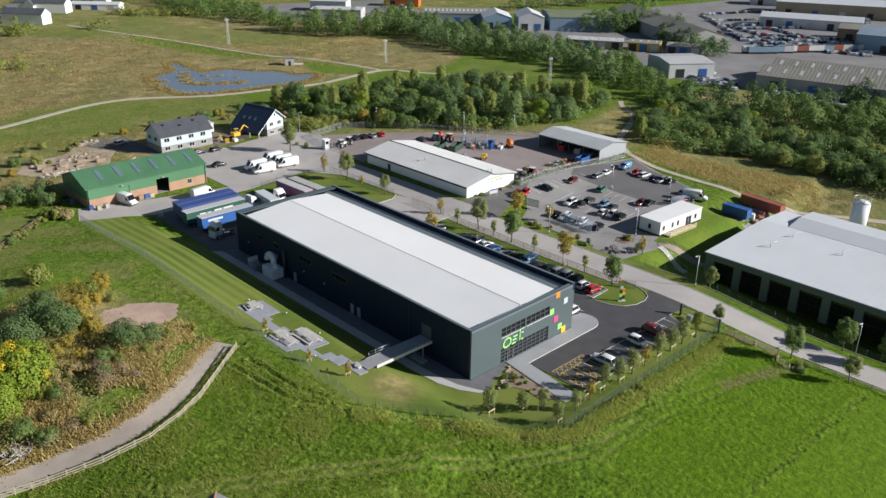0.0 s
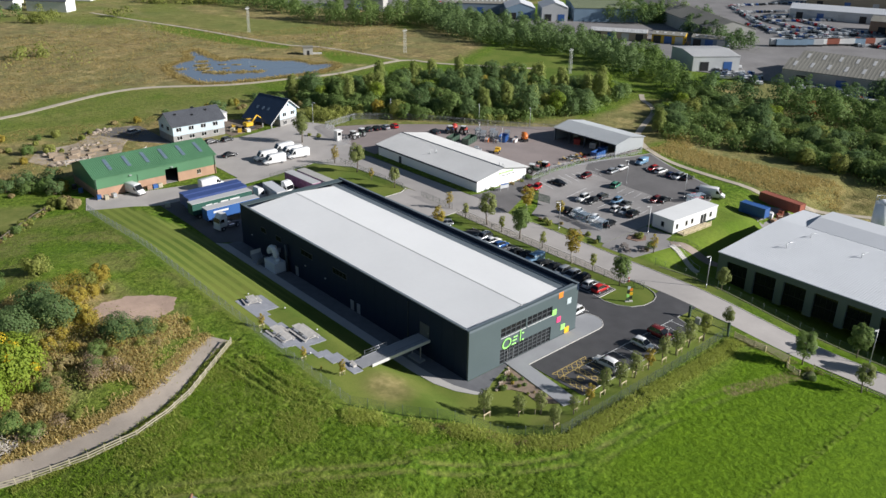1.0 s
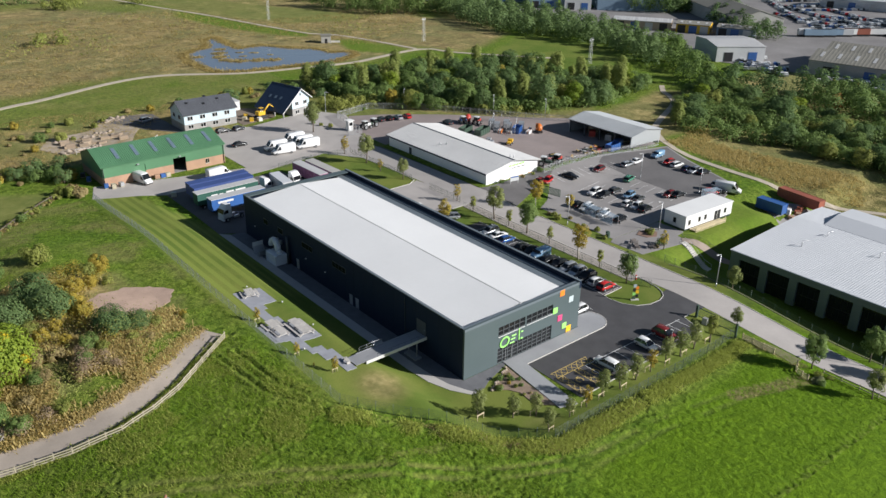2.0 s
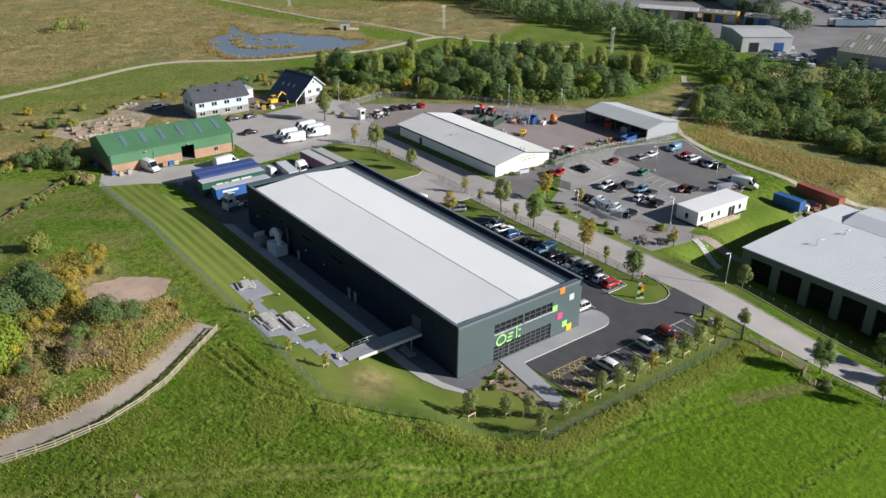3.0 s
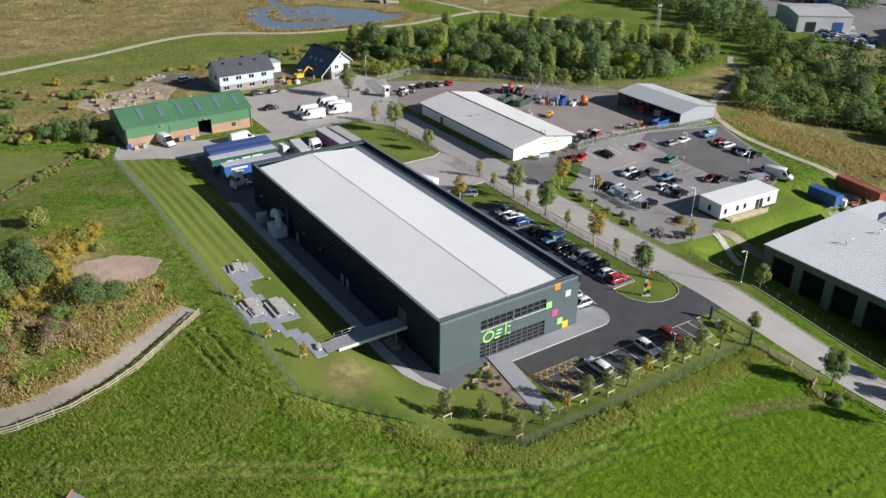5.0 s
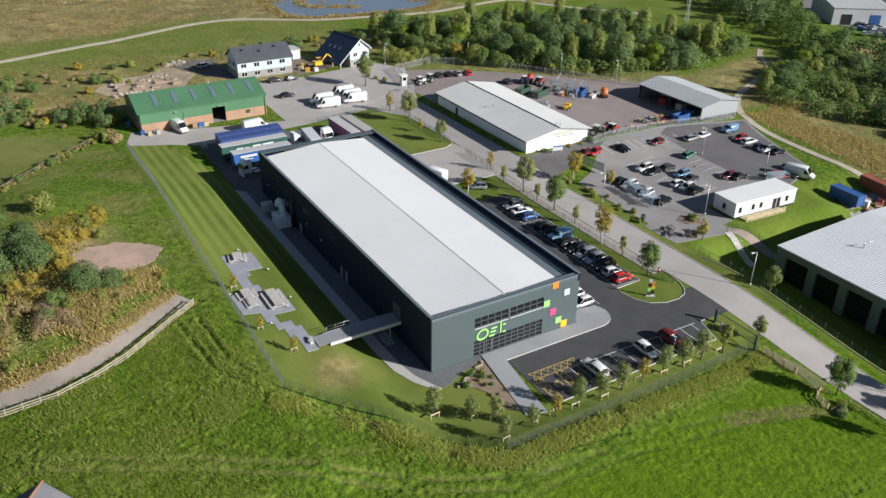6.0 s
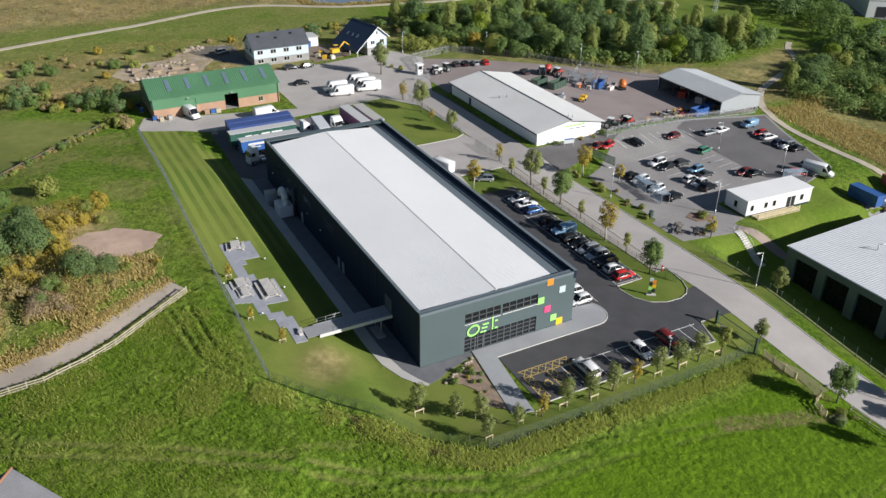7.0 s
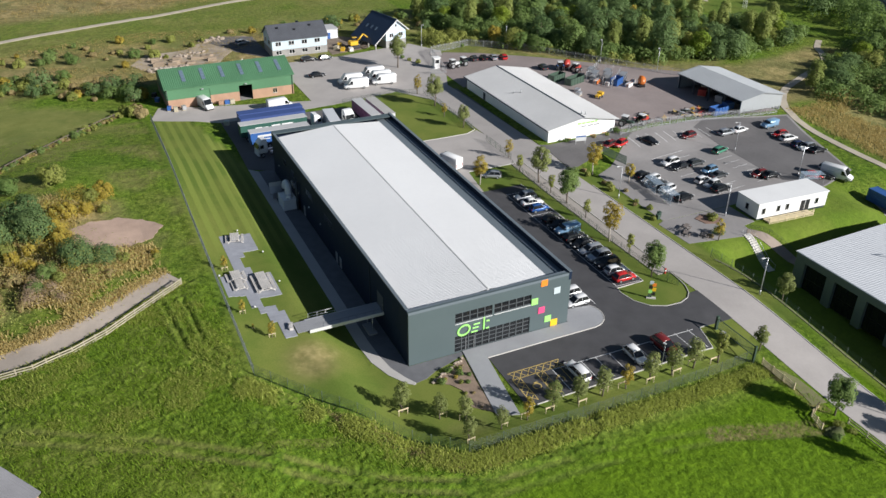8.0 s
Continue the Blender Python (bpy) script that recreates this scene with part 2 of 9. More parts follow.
LAWN = [(-20.5, 112), (-21, 48), (-21, 2.5), (-0.3, -19.6), (31, -18.6), (51, -17), (51, -13.5), (8, -14.5), (7, 0), (0, 0), (-4, 3), (-5, 80), (-12, 112)]
REEDS = [(-160, 225), (-5, 222), (38, 236), (75, 217), (118, 214), (164, 222), (250, 330), (300, 300), (262, 250), (215, 260), (178, 200), (300, 420), (180, 420), (140, 330), (60, 420), (-160, 420)]
REEDS_EAST = [(165, 224), (176, 200), (226, 224), (234, 280), (200, 312), (160, 300), (150, 262)]
HAYFIELD = [(120, 393), (126, 428), (145, 437), (157, 402), (189, 344), (197, 316), (186, 306), (147, 310), (130, 352)]
BANK = [(117.2, 388), (125, 348), (132.3, 308), (141.8, 280), (134.2, 271.2), (125.5, 281.9), (112.6, 315.1), (105, 362)]
DAM = [(141.2, 260), (150, 256), (155, 241), (158, 221.6), (142.7, 217), (132, 230)]
SCRUB = [(-75, 20), (-50, 27), (-30, 37), (-33, 62), (-50, 66), (-80, 60)]
PLAYING = [(172, 186), (226, 220), (262, 160), (196, 136)]
EASTROUGH = [(131, 62), (150, 60), (190, 100), (330, 90), (330, -40), (140, -40), (128, 22)]


EAST_NORTH_ROUGH = [(132, 60), (131, 88), (106, 114), (84, 134), (84, 148), (96, 130), (112, 117), (130, 104), (150, 96), (172, 101), (188, 106), (194, 98), (176, 88), (150, 64)]
WEST_FIELD = [(-25, 121), (-38.7, 107), (-51, 88), (-62, 70), (-95, 60), (-95, 150), (-46, 134)]


def zones(x, y):
    """How far the ground is dry and reedy, mown, and lush, and a free shade."""
    dry = lush = mown = 0.0
    n1, n2 = fbm(x, y, 0.03), fbm(x + 70, y, 0.11)
    if y > 190:
        dry = max(sm(8, -8, near_poly(x, y, REEDS) + 9 * n1), sm(4, -4, near_poly(x, y, REEDS_EAST) + 4 * n1))
        if y > 320:
            dry = max(dry, 0.35 + 0.5 * sm(-0.3, 0.3, n1))
        p = sm(4, -4, near_poly(x, y, HAYFIELD))
        dry, mown = dry * (1 - p) + 0.4 * p, p
    if x > 80:
        dry = max(dry, 0.8 * sm(3, -6, near_poly(x, y, EASTROUGH) + 7 * n1), 0.85 * sm(2, -3, near_poly(x, y, EAST_NORTH_ROUGH) + 2 * n2))
        if y > 120:
            lush = sm(2, -2, near_poly(x, y, PLAYING) + n2)
            dry *= 1 - lush
            mown, lush = max(mown, 0.8 * lush), 0.3 * lush
    if 62 < x < 150 and 98 < y < 192:
        dry = max(dry, 0.5 + 0.3 * n2)
    if x < 5 and y > 120 and y < 215:
        dry = max(dry, 0.75 * sm(0.0, 0.5, n1 + 0.15) * sm(126, 140, y) * (1 - sm(178, 192, y + 8 * n1)))
    if -90 < x < 70 and 136 < y < 196:
        dry = max(dry, (0.7 + 0.3 * sm(-0.3, 0.3, n2)) * sm(136, 146, y + 6 * n2) * (1 - sm(176, 192, y + 10 * n1)) * (1 - sm(26, 50, x)))
        dry = max(dry, 0.5 * sm(-0.2, 0.3, n1) * sm(160, 170, y))
    if x < -22 and 58 < y < 145:
        mown = sm(1.5, -1.5, near_poly(x, y, WEST_FIELD) + n2)
        dry = max(dry, 0.3 * mown)
    if x < -25 and 15 < y < 70:
        dry = max(dry, sm(2, -3, near_poly(x, y, SCRUB) + 3 * n2) * (0.55 + 0.45 * sm(-0.25, 0.2, fbm(x, y + 40, 0.16))))
    if -24 < x < 52 and -22 < y < 114:
        mown = sm(0.4, -0.4, near_poly(x, y, LAWN))
    if y < -19:
        dry = max(dry, 0.12 * sm(-6.5 + 2 * n2, -2.5, y + 19.5 if x > -2 else -99) * sm(0.1, -0.1, y + 19.8))
        lush = max(lush, sm(-24 + 0.10 * x, -31 + 0.10 * x, y + 2.5 * n2) * sm(-16, 6, x))
    if -60 < x < -22 and 40 < y < 114:
        dry = max(dry, 0.42 * sm(-0.05, 0.4, n2 + 0.4 * n1) * (1 - mown))
    if x < -21 and -30 < y < 30:
        dry = max(dry, 0.12 * sm(-0.1, 0.5, n2))
    if y < -8 and abs(y + 9 + 0.16 * (x + 42) + 1.5 * n1) < 1.2 and x < 6:
        dry = max(dry, 0.3 * sm(-0.2, 0.2, n2))
    if 60 < x < 110 and -40 < y < 30:
        mown = max(mown, 0.55 * (1 - sm(0, 3, 62 - x)))
        lush = max(lush, 0.9)
    if y > 160 and x < 80:
        dry = max(dry, 0.3 + 0.2 * n2)
    if 26 < x < 62 and -14 < y < 110:
        mown = 1.0
    if 100 < x < 165 and 210 < y < 420:
        bank = max(sm(3, -3, near_poly(x, y, BANK)), sm(2, -2, near_poly(x, y, DAM)))
        dry, lush, mown = dry * (1 - 0.92 * bank), max(lush, 0.25 * bank), mown * (1 - bank)
    worn = 0.8 * sm(6.0, 1.5, math.hypot(x + 12.5, (y - 3.5) * 0.8)) * sm(-0.5, 0.2, n2 + 0.1)
    dry = max(dry, worn)
    stripe = mown * sm(34, 46, y) if -24 < x < 0 and y < 114 else 0.0
    return dry, mown, lush, stripe


def ground_material():
    m = bpy.data.materials.new("grassland")
    m.use_nodes = True
    n, l = m.node_tree.nodes, m.node_tree.links
    b = n["Principled BSDF"]
    b.inputs["Roughness"].default_value = 0.95
    b.inputs["Specular IOR Level"].default_value = 0.15
    geo, att, sep = n.new("ShaderNodeNewGeometry"), n.new("ShaderNodeAttribute"), n.new("ShaderNodeSeparateColor")
    att.attribute_name = "zone"
    l.new(att.outputs["Color"], sep.inputs[0])

    def tex(scale, detail=5.0, rough=0.6):
        t = n.new("ShaderNodeTexNoise")
        t.inputs["Scale"].default_value, t.inputs["Detail"].default_value, t.inputs["Roughness"].default_value = scale, detail, rough
        l.new(geo.outputs["Position"], t.inputs["Vector"])
        return t.outputs[0]

    def ramp(fac, lo, hi, a=0.35, z=0.65):
        r = n.new("ShaderNodeValToRGB")
        r.color_ramp.elements[0].position, r.color_ramp.elements[1].position = a, z
        r.color_ramp.elements[0].color, r.color_ramp.elements[1].color = (*lo, 1), (*hi, 1)
        l.new(fac, r.inputs[0])
        return r.outputs[0]

    def mix(fac, a, c):
        x = n.new("ShaderNodeMix")
        x.data_type = "RGBA"
        l.new(fac, x.inputs[0])
        l.new(a, x.inputs[6])
        l.new(c, x.inputs[7])
        return x.outputs[2]

    clump, broad, fine = tex(0.85, 7, 0.68), tex(0.06, 4), tex(6.0, 3)
    tuft = tex(2.4, 5, 0.62)
    rough1 = mix(ramp(tuft, (0, 0, 0), (0.6, 0.6, 0.6), 0.50, 0.66), ramp(clump, (0.048, 0.10, 0.007), (0.135, 0.225, 0.02), 0.4, 0.62), ramp(clump, (0.13, 0.22, 0.012), (0.23, 0.32, 0.028)))
    rough2 = mix(ramp(tuft, (0, 0, 0), (0.7, 0.7, 0.7), 0.48, 0.66), ramp(clump, (0.07, 0.108, 0.011), (0.16, 0.215, 0.032), 0.4, 0.62), ramp(clump, (0.18, 0.235, 0.026), (0.29, 0.335, 0.06)))
    base = mix(ramp(broad, (0, 0, 0), (1, 1, 1), 0.4, 0.62), rough1, rough2)
    lush = mix(ramp(tuft, (0, 0, 0), (0.55, 0.55, 0.55), 0.5, 0.66), ramp(clump, (0.078, 0.15, 0.005), (0.135, 0.235, 0.009), 0.36, 0.66), ramp(clump, (0.12, 0.22, 0.008), (0.19, 0.30, 0.016)))
    mown = mix(ramp(broad, (0, 0, 0), (1, 1, 1), 0.42, 0.6), ramp(fine, (0.09, 0.138, 0.022), (0.122, 0.172, 0.03)), ramp(fine, (0.14, 0.175, 0.032), (0.19, 0.215, 0.05)))
    dry = mix(ramp(broad, (0, 0, 0), (1, 1, 1), 0.4, 0.6), ramp(tex(0.5, 7, 0.75), (0.17, 0.135, 0.055), (0.44, 0.335, 0.15)), ramp(tex(0.4, 7, 0.75), (0.13, 0.13, 0.045), (0.35, 0.29, 0.12)))
    dry = mix(ramp(tex(0.022, 6, 0.7), (0, 0, 0), (0.65, 0.65, 0.65), 0.46, 0.60), dry, ramp(tex(0.3, 7, 0.8), (0.10, 0.115, 0.04), (0.24, 0.25, 0.10)))
    dry = mix(ramp(tex(0.11, 6, 0.65), (0, 0, 0), (0.8, 0.8, 0.8), 0.50, 0.64), dry, ramp(tex(0.45, 6, 0.8), (0.07, 0.062, 0.028), (0.22, 0.175, 0.075)))
    dry = mix(ramp(tex(0.075, 5, 0.7), (0, 0, 0), (0.75, 0.75, 0.75), 0.54, 0.66), dry, ramp(tex(0.6, 6, 0.8), (0.34, 0.25, 0.10), (0.58, 0.46, 0.22)))
    # mowing stripes along the lawn
    wave = n.new("ShaderNodeTexWave")
    wave.bands_direction = "X"
    wave.inputs["Scale"].default_value, wave.inputs["Distortion"].default_value, wave.inputs["Detail"].default_value, wave.inputs["Detail Scale"].default_value = 0.145, 0.6, 2.0, 0.3
    l.new(geo.outputs["Position"], wave.inputs["Vector"])
    band = n.new("ShaderNodeMath")
    band.operation = "MULTIPLY"
    l.new(ramp(wave.outputs["Color"], (0, 0, 0), (0.85, 0.85, 0.85), 0.3, 0.7), band.inputs[0])
    l.new(att.outputs["Alpha"], band.inputs[1])
    mown = mix(band.outputs[0], mown, ramp(fine, (0.17, 0.215, 0.04), (0.215, 0.26, 0.055)))
    c = mix(sep.outputs[2], base, lush)
    c = mix(sep.outputs[1], c, mown)
    c = mix(sep.outputs[0], c, dry)
    l.new(c, b.inputs["Base Color"])
    bp = n.new("ShaderNodeBump")
    bp.inputs["Strength"].default_value, bp.inputs["Distance"].default_value = 1.0, 0.45
    keep = n.new("ShaderNodeMath")
    keep.operation = "SUBTRACT"
    keep.inputs[0].default_value = 1.0
    l.new(sep.outputs[1], keep.inputs[1])
    keep2 = n.new("ShaderNodeMath")
    keep2.operation = "MULTIPLY"
    l.new(keep.outputs[0], keep2.inputs[0])
    l.new(clump, keep2.inputs[1])
    l.new(keep2.outputs[0], bp.inputs["Height"])
    l.new(bp.outputs[0], b.inputs["Normal"])
    return m


def build_ground():
    vs = [(x, y, ground_z(x, y)) for y in GY for x in GX]
    k = len(GX)
    fs = [(j * k + i, j * k + i + 1, (j + 1) * k + i + 1, (j + 1) * k + i) for j in range(len(GY) - 1) for i in range(k - 1)]
    d = bpy.data.meshes.new("ground")
    d.from_pydata(vs, [], fs)
    a = d.color_attributes.new("zone", "FLOAT_COLOR", "POINT")
    a.data.foreach_set("color", [c for x, y, _ in vs for c in zones(x, y)])
    d.materials.append(ground_material())
    for p in d.polygons:
        p.use_smooth = True
    return tagged(new("ground", d), "grass fields and rough meadow around the industrial estate", "ground", kind="structure")


ground = build_ground()


# ---- the rough meadow: long grass lying in lumps, pressed flat along the wheel tracks ----
MEADOW_EDGE = [(-76, 20.2), (-66, 17.6), (-57, 16.0), (-50, 15.2), (-43.3, 16.8), (-37, 20), (-31.9, 24.3), (-26, 28.6), (-22.5, 30.5), (-22.2, 2.2), (-0.7, -20.6), (31, -19.6), (46, -19.6), (50.2, -22), (50.2, -48), (-76, -48)]
WHEELS = [(-76, 19), (-66, 13), (-51.8, 4.6), (-43.1, -0.8), (-35.2, -5.3), (-27.7, -10.4), (-19.6, -15.4), (-11.1, -20.6), (0, -25.4), (14, -25.6), (31, -27.6)]
RUTS = [[(-29.9, 24), (-29.3, 20.5), (-28.9, 15.7), (-28.2, 10.5), (-25.5, 5), (-20, -1.5), (-4, -19), (0, -22.5), (14, -23.8)], [(-26.9, 23.5), (-26.4, 20.8), (-26.2, 15.2), (-25.6, 10.5), (-23.6, 6), (-18, -0.5), (-3, -17.5)]]


GATEWAY = [(31, -28.6), (34.8, -29.6), (38.3, -30.8), (45.6, -32.8)]
GATE_TURN = [(47.4, -20.2), (49.4, -24), (49.2, -29)]


def near_line(x, y, pts):
    """Distance to a line of points; past three metres it counts as three."""
    d = 9.0
    for (ax, ay), (bx, by) in zip(pts, pts[1:]):
        if (ax if ax < bx else bx) - 3 < x < (ax if ax > bx else bx) + 3 and (ay if ay < by else by) - 3 < y < (ay if ay > by else by) + 3:
            ex, ey = bx - ax, by - ay
            t = ((x - ax) * ex + (y - ay) * ey) / (ex * ex + ey * ey)
            t = 0.0 if t < 0 else 1.0 if t > 1 else t
            px, py = x - ax - t * ex, y - ay - t * ey
            q = px * px + py * py
            if q < d:
                d = q
    return math.sqrt(d)


def turf(x, y):
    """Height of the lumpy sward over the land, how far it is pressed, and how rank it stands."""
    d = near_poly(x, y, MEADOW_EDGE)
    if d > 0:
        return 0.0, 0.0, 0.0
    wheel = max(sm(0.65, 0.25, near_line(x, y, WHEELS)), sm(0.65, 0.25, near_line(x, y + 2.2, WHEELS))) * sm(-0.35, 0.15, fbm(x, y, 0.2) + 0.15)
    near = min(near_line(x, y, r) for r in RUTS) if x < 16 else 9.0
    rut, berm = sm(0.55, 0.25, near), 0.3 * sm(1.3, 0.7, near) * sm(8, 14, y)
    field = sm(-24 + 0.10 * x, -29 + 0.10 * x, y) * sm(-16, 6, x)
    verge = sm(-4.5, -1.2, d) * (1.0 if x > -24 else 0.0) * (0.0 if x > 47 or y > 2 else 1.0)
    amp = (0.30 * (1 - field) + 0.17 * field) * (1 + 1.3 * verge) * (0.75 + 0.5 * fbm(x, y, 0.06))
    lump = 0.3 * noise.fractal(Vector((x * 0.5, y * 0.5, 7.0)), 0.9, 2.0, 2) + 0.95 * noise.fractal(Vector((x * 1.5 + 0.6 * y, y * 1.5 - 0.5 * x, 2.0)), 0.7, 2.1, 2)
    h = amp * (0.75 + 0.95 * lump)
    bare = max(sm(1.8, 0.9, near_line(x, y, GATEWAY)), sm(2.2, 1.2, near_line(x, y, GATE_TURN))) if x > 26 else 0.0
    h = max(0.02, h) * (1 - bare) * (1 - 0.9 * wheel) * (1 - 0.95 * rut)
    h += berm * (1 - rut)
    return 0.05 + h * sm(0.0, 0.8, -d), max(wheel * (1 - 0.55 * field), 0.2 * rut, 3.2 * bare * sm(-0.5, 0.15, lump)), verge * sm(-0.3, 0.3, lump)


def build_meadow():
    cell, x0, y0 = 0.27, -72.0, -46.0
    nx, ny = int(122 / cell), int(76.4 / cell)
    ids, vs, zs, fs = {}, [], [], []
    for j in range(ny + 1):
        for i in range(nx + 1):
            x, y = x0 + i * cell, y0 + j * cell
            if not in_poly(x, y, MEADOW_EDGE):
                continue
            h, pressed, rank = turf(x, y)
            dry, mown, lush, stripe = zones(x, y)
            ids[i, j] = len(vs)
            vs.append((x, y, ground_z(x, y) + h))
            zs += [min(1.0, max(dry, 0.28 * pressed, 0.3 * rank)), 0.0, lush * max(0.0, 1 - 0.6 * pressed), 0.0]
    for (i, j), k in ids.items():
        q = (k, ids.get((i + 1, j)), ids.get((i + 1, j + 1)), ids.get((i, j + 1)))
        if None not in q:
            fs.append(q)
    d = bpy.data.meshes.new("meadow")
    d.from_pydata(vs, [], fs)
    d.color_attributes.new("zone", "FLOAT_COLOR", "POINT").data.foreach_set("color", zs)
    d.materials.append(ground.data.materials[0])
    for p in d.polygons:
        p.use_smooth = True
    return tagged(new("meadow", d), "lumpy long meadow grass crossed by wheel tracks", "meadow", kind="structure")


build_meadow()


def draped(name, outline, material, label, category, lift=0.06, thick=0.25, cell=2.0, kind="structure", parent=None):
    """A sheet with the given outline that follows the land."""
    bm = bmesh.new()
    bm.faces.new([bm.verts.new((x, y, 0)) for x, y in outline])
    xs, ys = [p[0] for p in outline], [p[1] for p in outline]
    for lo, hi, no in ((min(xs), max(xs), (1, 0, 0)), (min(ys), max(ys), (0, 1, 0))):
        k = int((hi - lo) / cell)
        for i in range(1, k + 1):
            c = lo + (hi - lo) * i / (k + 1)
            bmesh.ops.bisect_plane(bm, geom=list(bm.verts) + list(bm.edges) + list(bm.faces), plane_co=Vector(no) * c, plane_no=no)
    bmesh.ops.triangulate(bm, faces=[f for f in bm.faces if len(f.verts) > 4])
    for f in bm.faces:
        if f.normal.z < 0:
            f.normal_flip()
    rim = [e for e in bm.edges if e.is_boundary]
    for v in bm.verts:
        v.co.z = ground_z(v.co.x, v.co.y) + lift
    low = {}
    for e in rim:
        a, b = e.verts
        for v in (a, b):
            if v not in low:
                low[v] = bm.verts.new(v.co - Vector((0, 0, thick)))
        bm.faces.new((a, b, low[b], low[a]))
    ob = new(name, mesh_of(name, bm, material))
    if parent:
        ob.parent = parent
        return tagged(ob, label)
    return tagged(ob, label, category, kind=kind)


def ribbon(pts, w0, w1=None):
    """Outline of a strip along a line of points, smoothed, with the given width."""
    w1 = w0 if w1 is None else w1
    p = [Vector((*q, 0)) for q in pts]
    line = []
    for i in range(len(p) - 1):
        a, b, c, d = p[max(0, i - 1)], p[i], p[i + 1], p[min(len(p) - 1, i + 2)]
        k = max(2, int((c - b).length / 5))
        for s in range(k):
            t = s / k
            line.append(0.5 * (2 * b + (c - a) * t + (2 * a - 5 * b + 4 * c - d) * t * t + (3 * b - a - 3 * c + d) * t ** 3))
    line.append(p[-1])
    left, right = [], []
    for i, q in enumerate(line):
        t = (line[min(i + 1, len(line) - 1)] - line[max(i - 1, 0)]).normalized()
        n = Vector((-t.y, t.x, 0)) * (w0 + (w1 - w0) * i / (len(line) - 1)) / 2
        left.append((q + n)[:2])
        right.append((q - n)[:2])
    return left + right[::-1]


def arc(cx, cy, r, a0, a1, k=10):
    return [(cx + r * math.cos(radians(a0 + (a1 - a0) * i / k)), cy + r * math.sin(radians(a0 + (a1 - a0) * i / k))) for i in range(k + 1)]


# ---- roads, yards and paths ----
draped("road", [(51.2, -80), (58.6, -80), (58.4, 20), (58.0, 60), (57.2, 108), (66, 128), (70, 140), (64, 151), (40, 146.5), (12, 146), (12, 136), (20, 128), (20, 112),
                (-17, 121), (-20, 112.5), (-3, 105), (24, 107), (43, 110), (49.5, 100), (50.4, 84), (50.6, 50), (51.0, 0)], ROAD, "worn pale grey concrete estate road", "road", 0.05)
draped("yard_entrance", [(26.6, 46), (36, 46), (37.5, 56), (50.7, 56), (50.6, 72), (50, 76.5), (47, 75.4), (39.5, 75.2), (27, 75.5)], ROAD, "pale concrete delivery entrance beside the dark hall", "yard", 0.055)
draped("truck_yard", [(-5, 76), (0, 73), (26, 73), (27, 88), (26, 104), (-4.6, 105.5), (-4.6, 90)], TARMAC, "dark tarmac yard behind the hall where the lorries stand", "yard", 0.055)
draped("car_park", [(11.2, -3), (11.0, -14.6), (42.8, -14.2), (44.2, -9.6), (51.1, -9.4), (51.1, -1.0), (49.2, -1.2), (48, -2.2), (46.3, -2.8), (43.5, -2.7), (41.1, -1.5), (39.6, 0.7), (39.2, 3.5), (39.4, 4.8),
                    (44.6, 4.8), (44.6, 46), (26.6, 46), (26.6, -2)], ASPHALT, "fresh black asphalt car park round the dark hall", "car park", 0.06)
draped("pavement", [(8.4, -0.1), (8.4, -0.6), (6.4, -14.5), (9.3, -15.6), (11.1, -3)] + [(28.6, -2.9)] + arc(29.6, 0.3, 3.2, -90, 40, 8) + [(26.6, 3.2), (26.6, -0.1)], PAVING, "pale grey paved walkway in front of the hall entrance", "pavement", 0.16, 0.3)
draped("side_path", [(-5.0, 76), (-5.0, 8), (-4.6, 3), (-3.4, -0.8), (-1.8, -3.4), (-0.9, -4.2), (-0.5, -3.9), (-1.4, -2.2), (-2.5, 0.6), (-3.0, 4), (-3.2, 8), (-3.2, 74)], mat("pale_concrete_path", (0.47, 0.45, 0.42), 0.9, var=0.12, scale=1.2, bump=0.01), "pale paved path along the shaded long wall", "path", 0.06)
draped("wall_apron", [(-3.2, 74), (-3.2, 8), (-3.0, 4), (-2.5, 0.6), (-1.4, -2.2), (-0.5, -3.9), (1.2, -3.6), (3.0, -2.6), (5.2, -1.9), (8.3, -0.8), (8.4, -0.1), (-0.1, -0.1), (-0.1, 74)], APRON, "dark grey sett apron at the foot of the hall", "apron", 0.05)
draped("tarmac_car_park", [(62, 21.5), (80, 22.2), (104.5, 21.5), (118, 26), (130, 57), (106, 62.5), (82, 59), (68, 47), (62.5, 44)], YARD, "worn grey visitors' car park with white bay lines", "car park", 0.05)
draped("machinery_yard", [(79, 61), (106, 64.5), (129, 60), (131, 84), (128, 96), (100, 118), (80, 133), (70, 138), (62, 127), (60, 104), (79, 104)], YARD_RED, "reddish gravel machinery yard with standing equipment", "yard", 0.055)
draped("wall_verge", [(57.95, 61), (60.3, 61), (60.3, 103), (58.2, 103)], ground.data.materials[0], "strip of grass along the white workshop wall", "grass", 0.12)
draped("lane", [(58.3, 48), (82, 58.5), (79, 61), (60, 60), (57.9, 61), (57.9, 104), (57.3, 104)], TARMAC, "grey tarmac lane beside the white building", "road", 0.057)
draped("cabin_forecourt", [(60.6, 12.3), (72.4, 10.9), (75.2, 11.2), (75.6, 14.2), (78.8, 14.8), (78.8, 22), (62, 21.4), (60.2, 20.6)], YARD, "grey tarmac forecourt by the portable cabin", "yard", 0.045)
draped("footway", [(48.2, 5.5), (50.5, 5.5), (50.4, 55.8), (47.9, 55.8), (47.6, 40), (47.8, 20)], mat("beige_footway", (0.36, 0.325, 0.29), 0.9, var=0.15, scale=1, bump=0.01), "beige footway between mesh fence and road", "footway", 0.1)
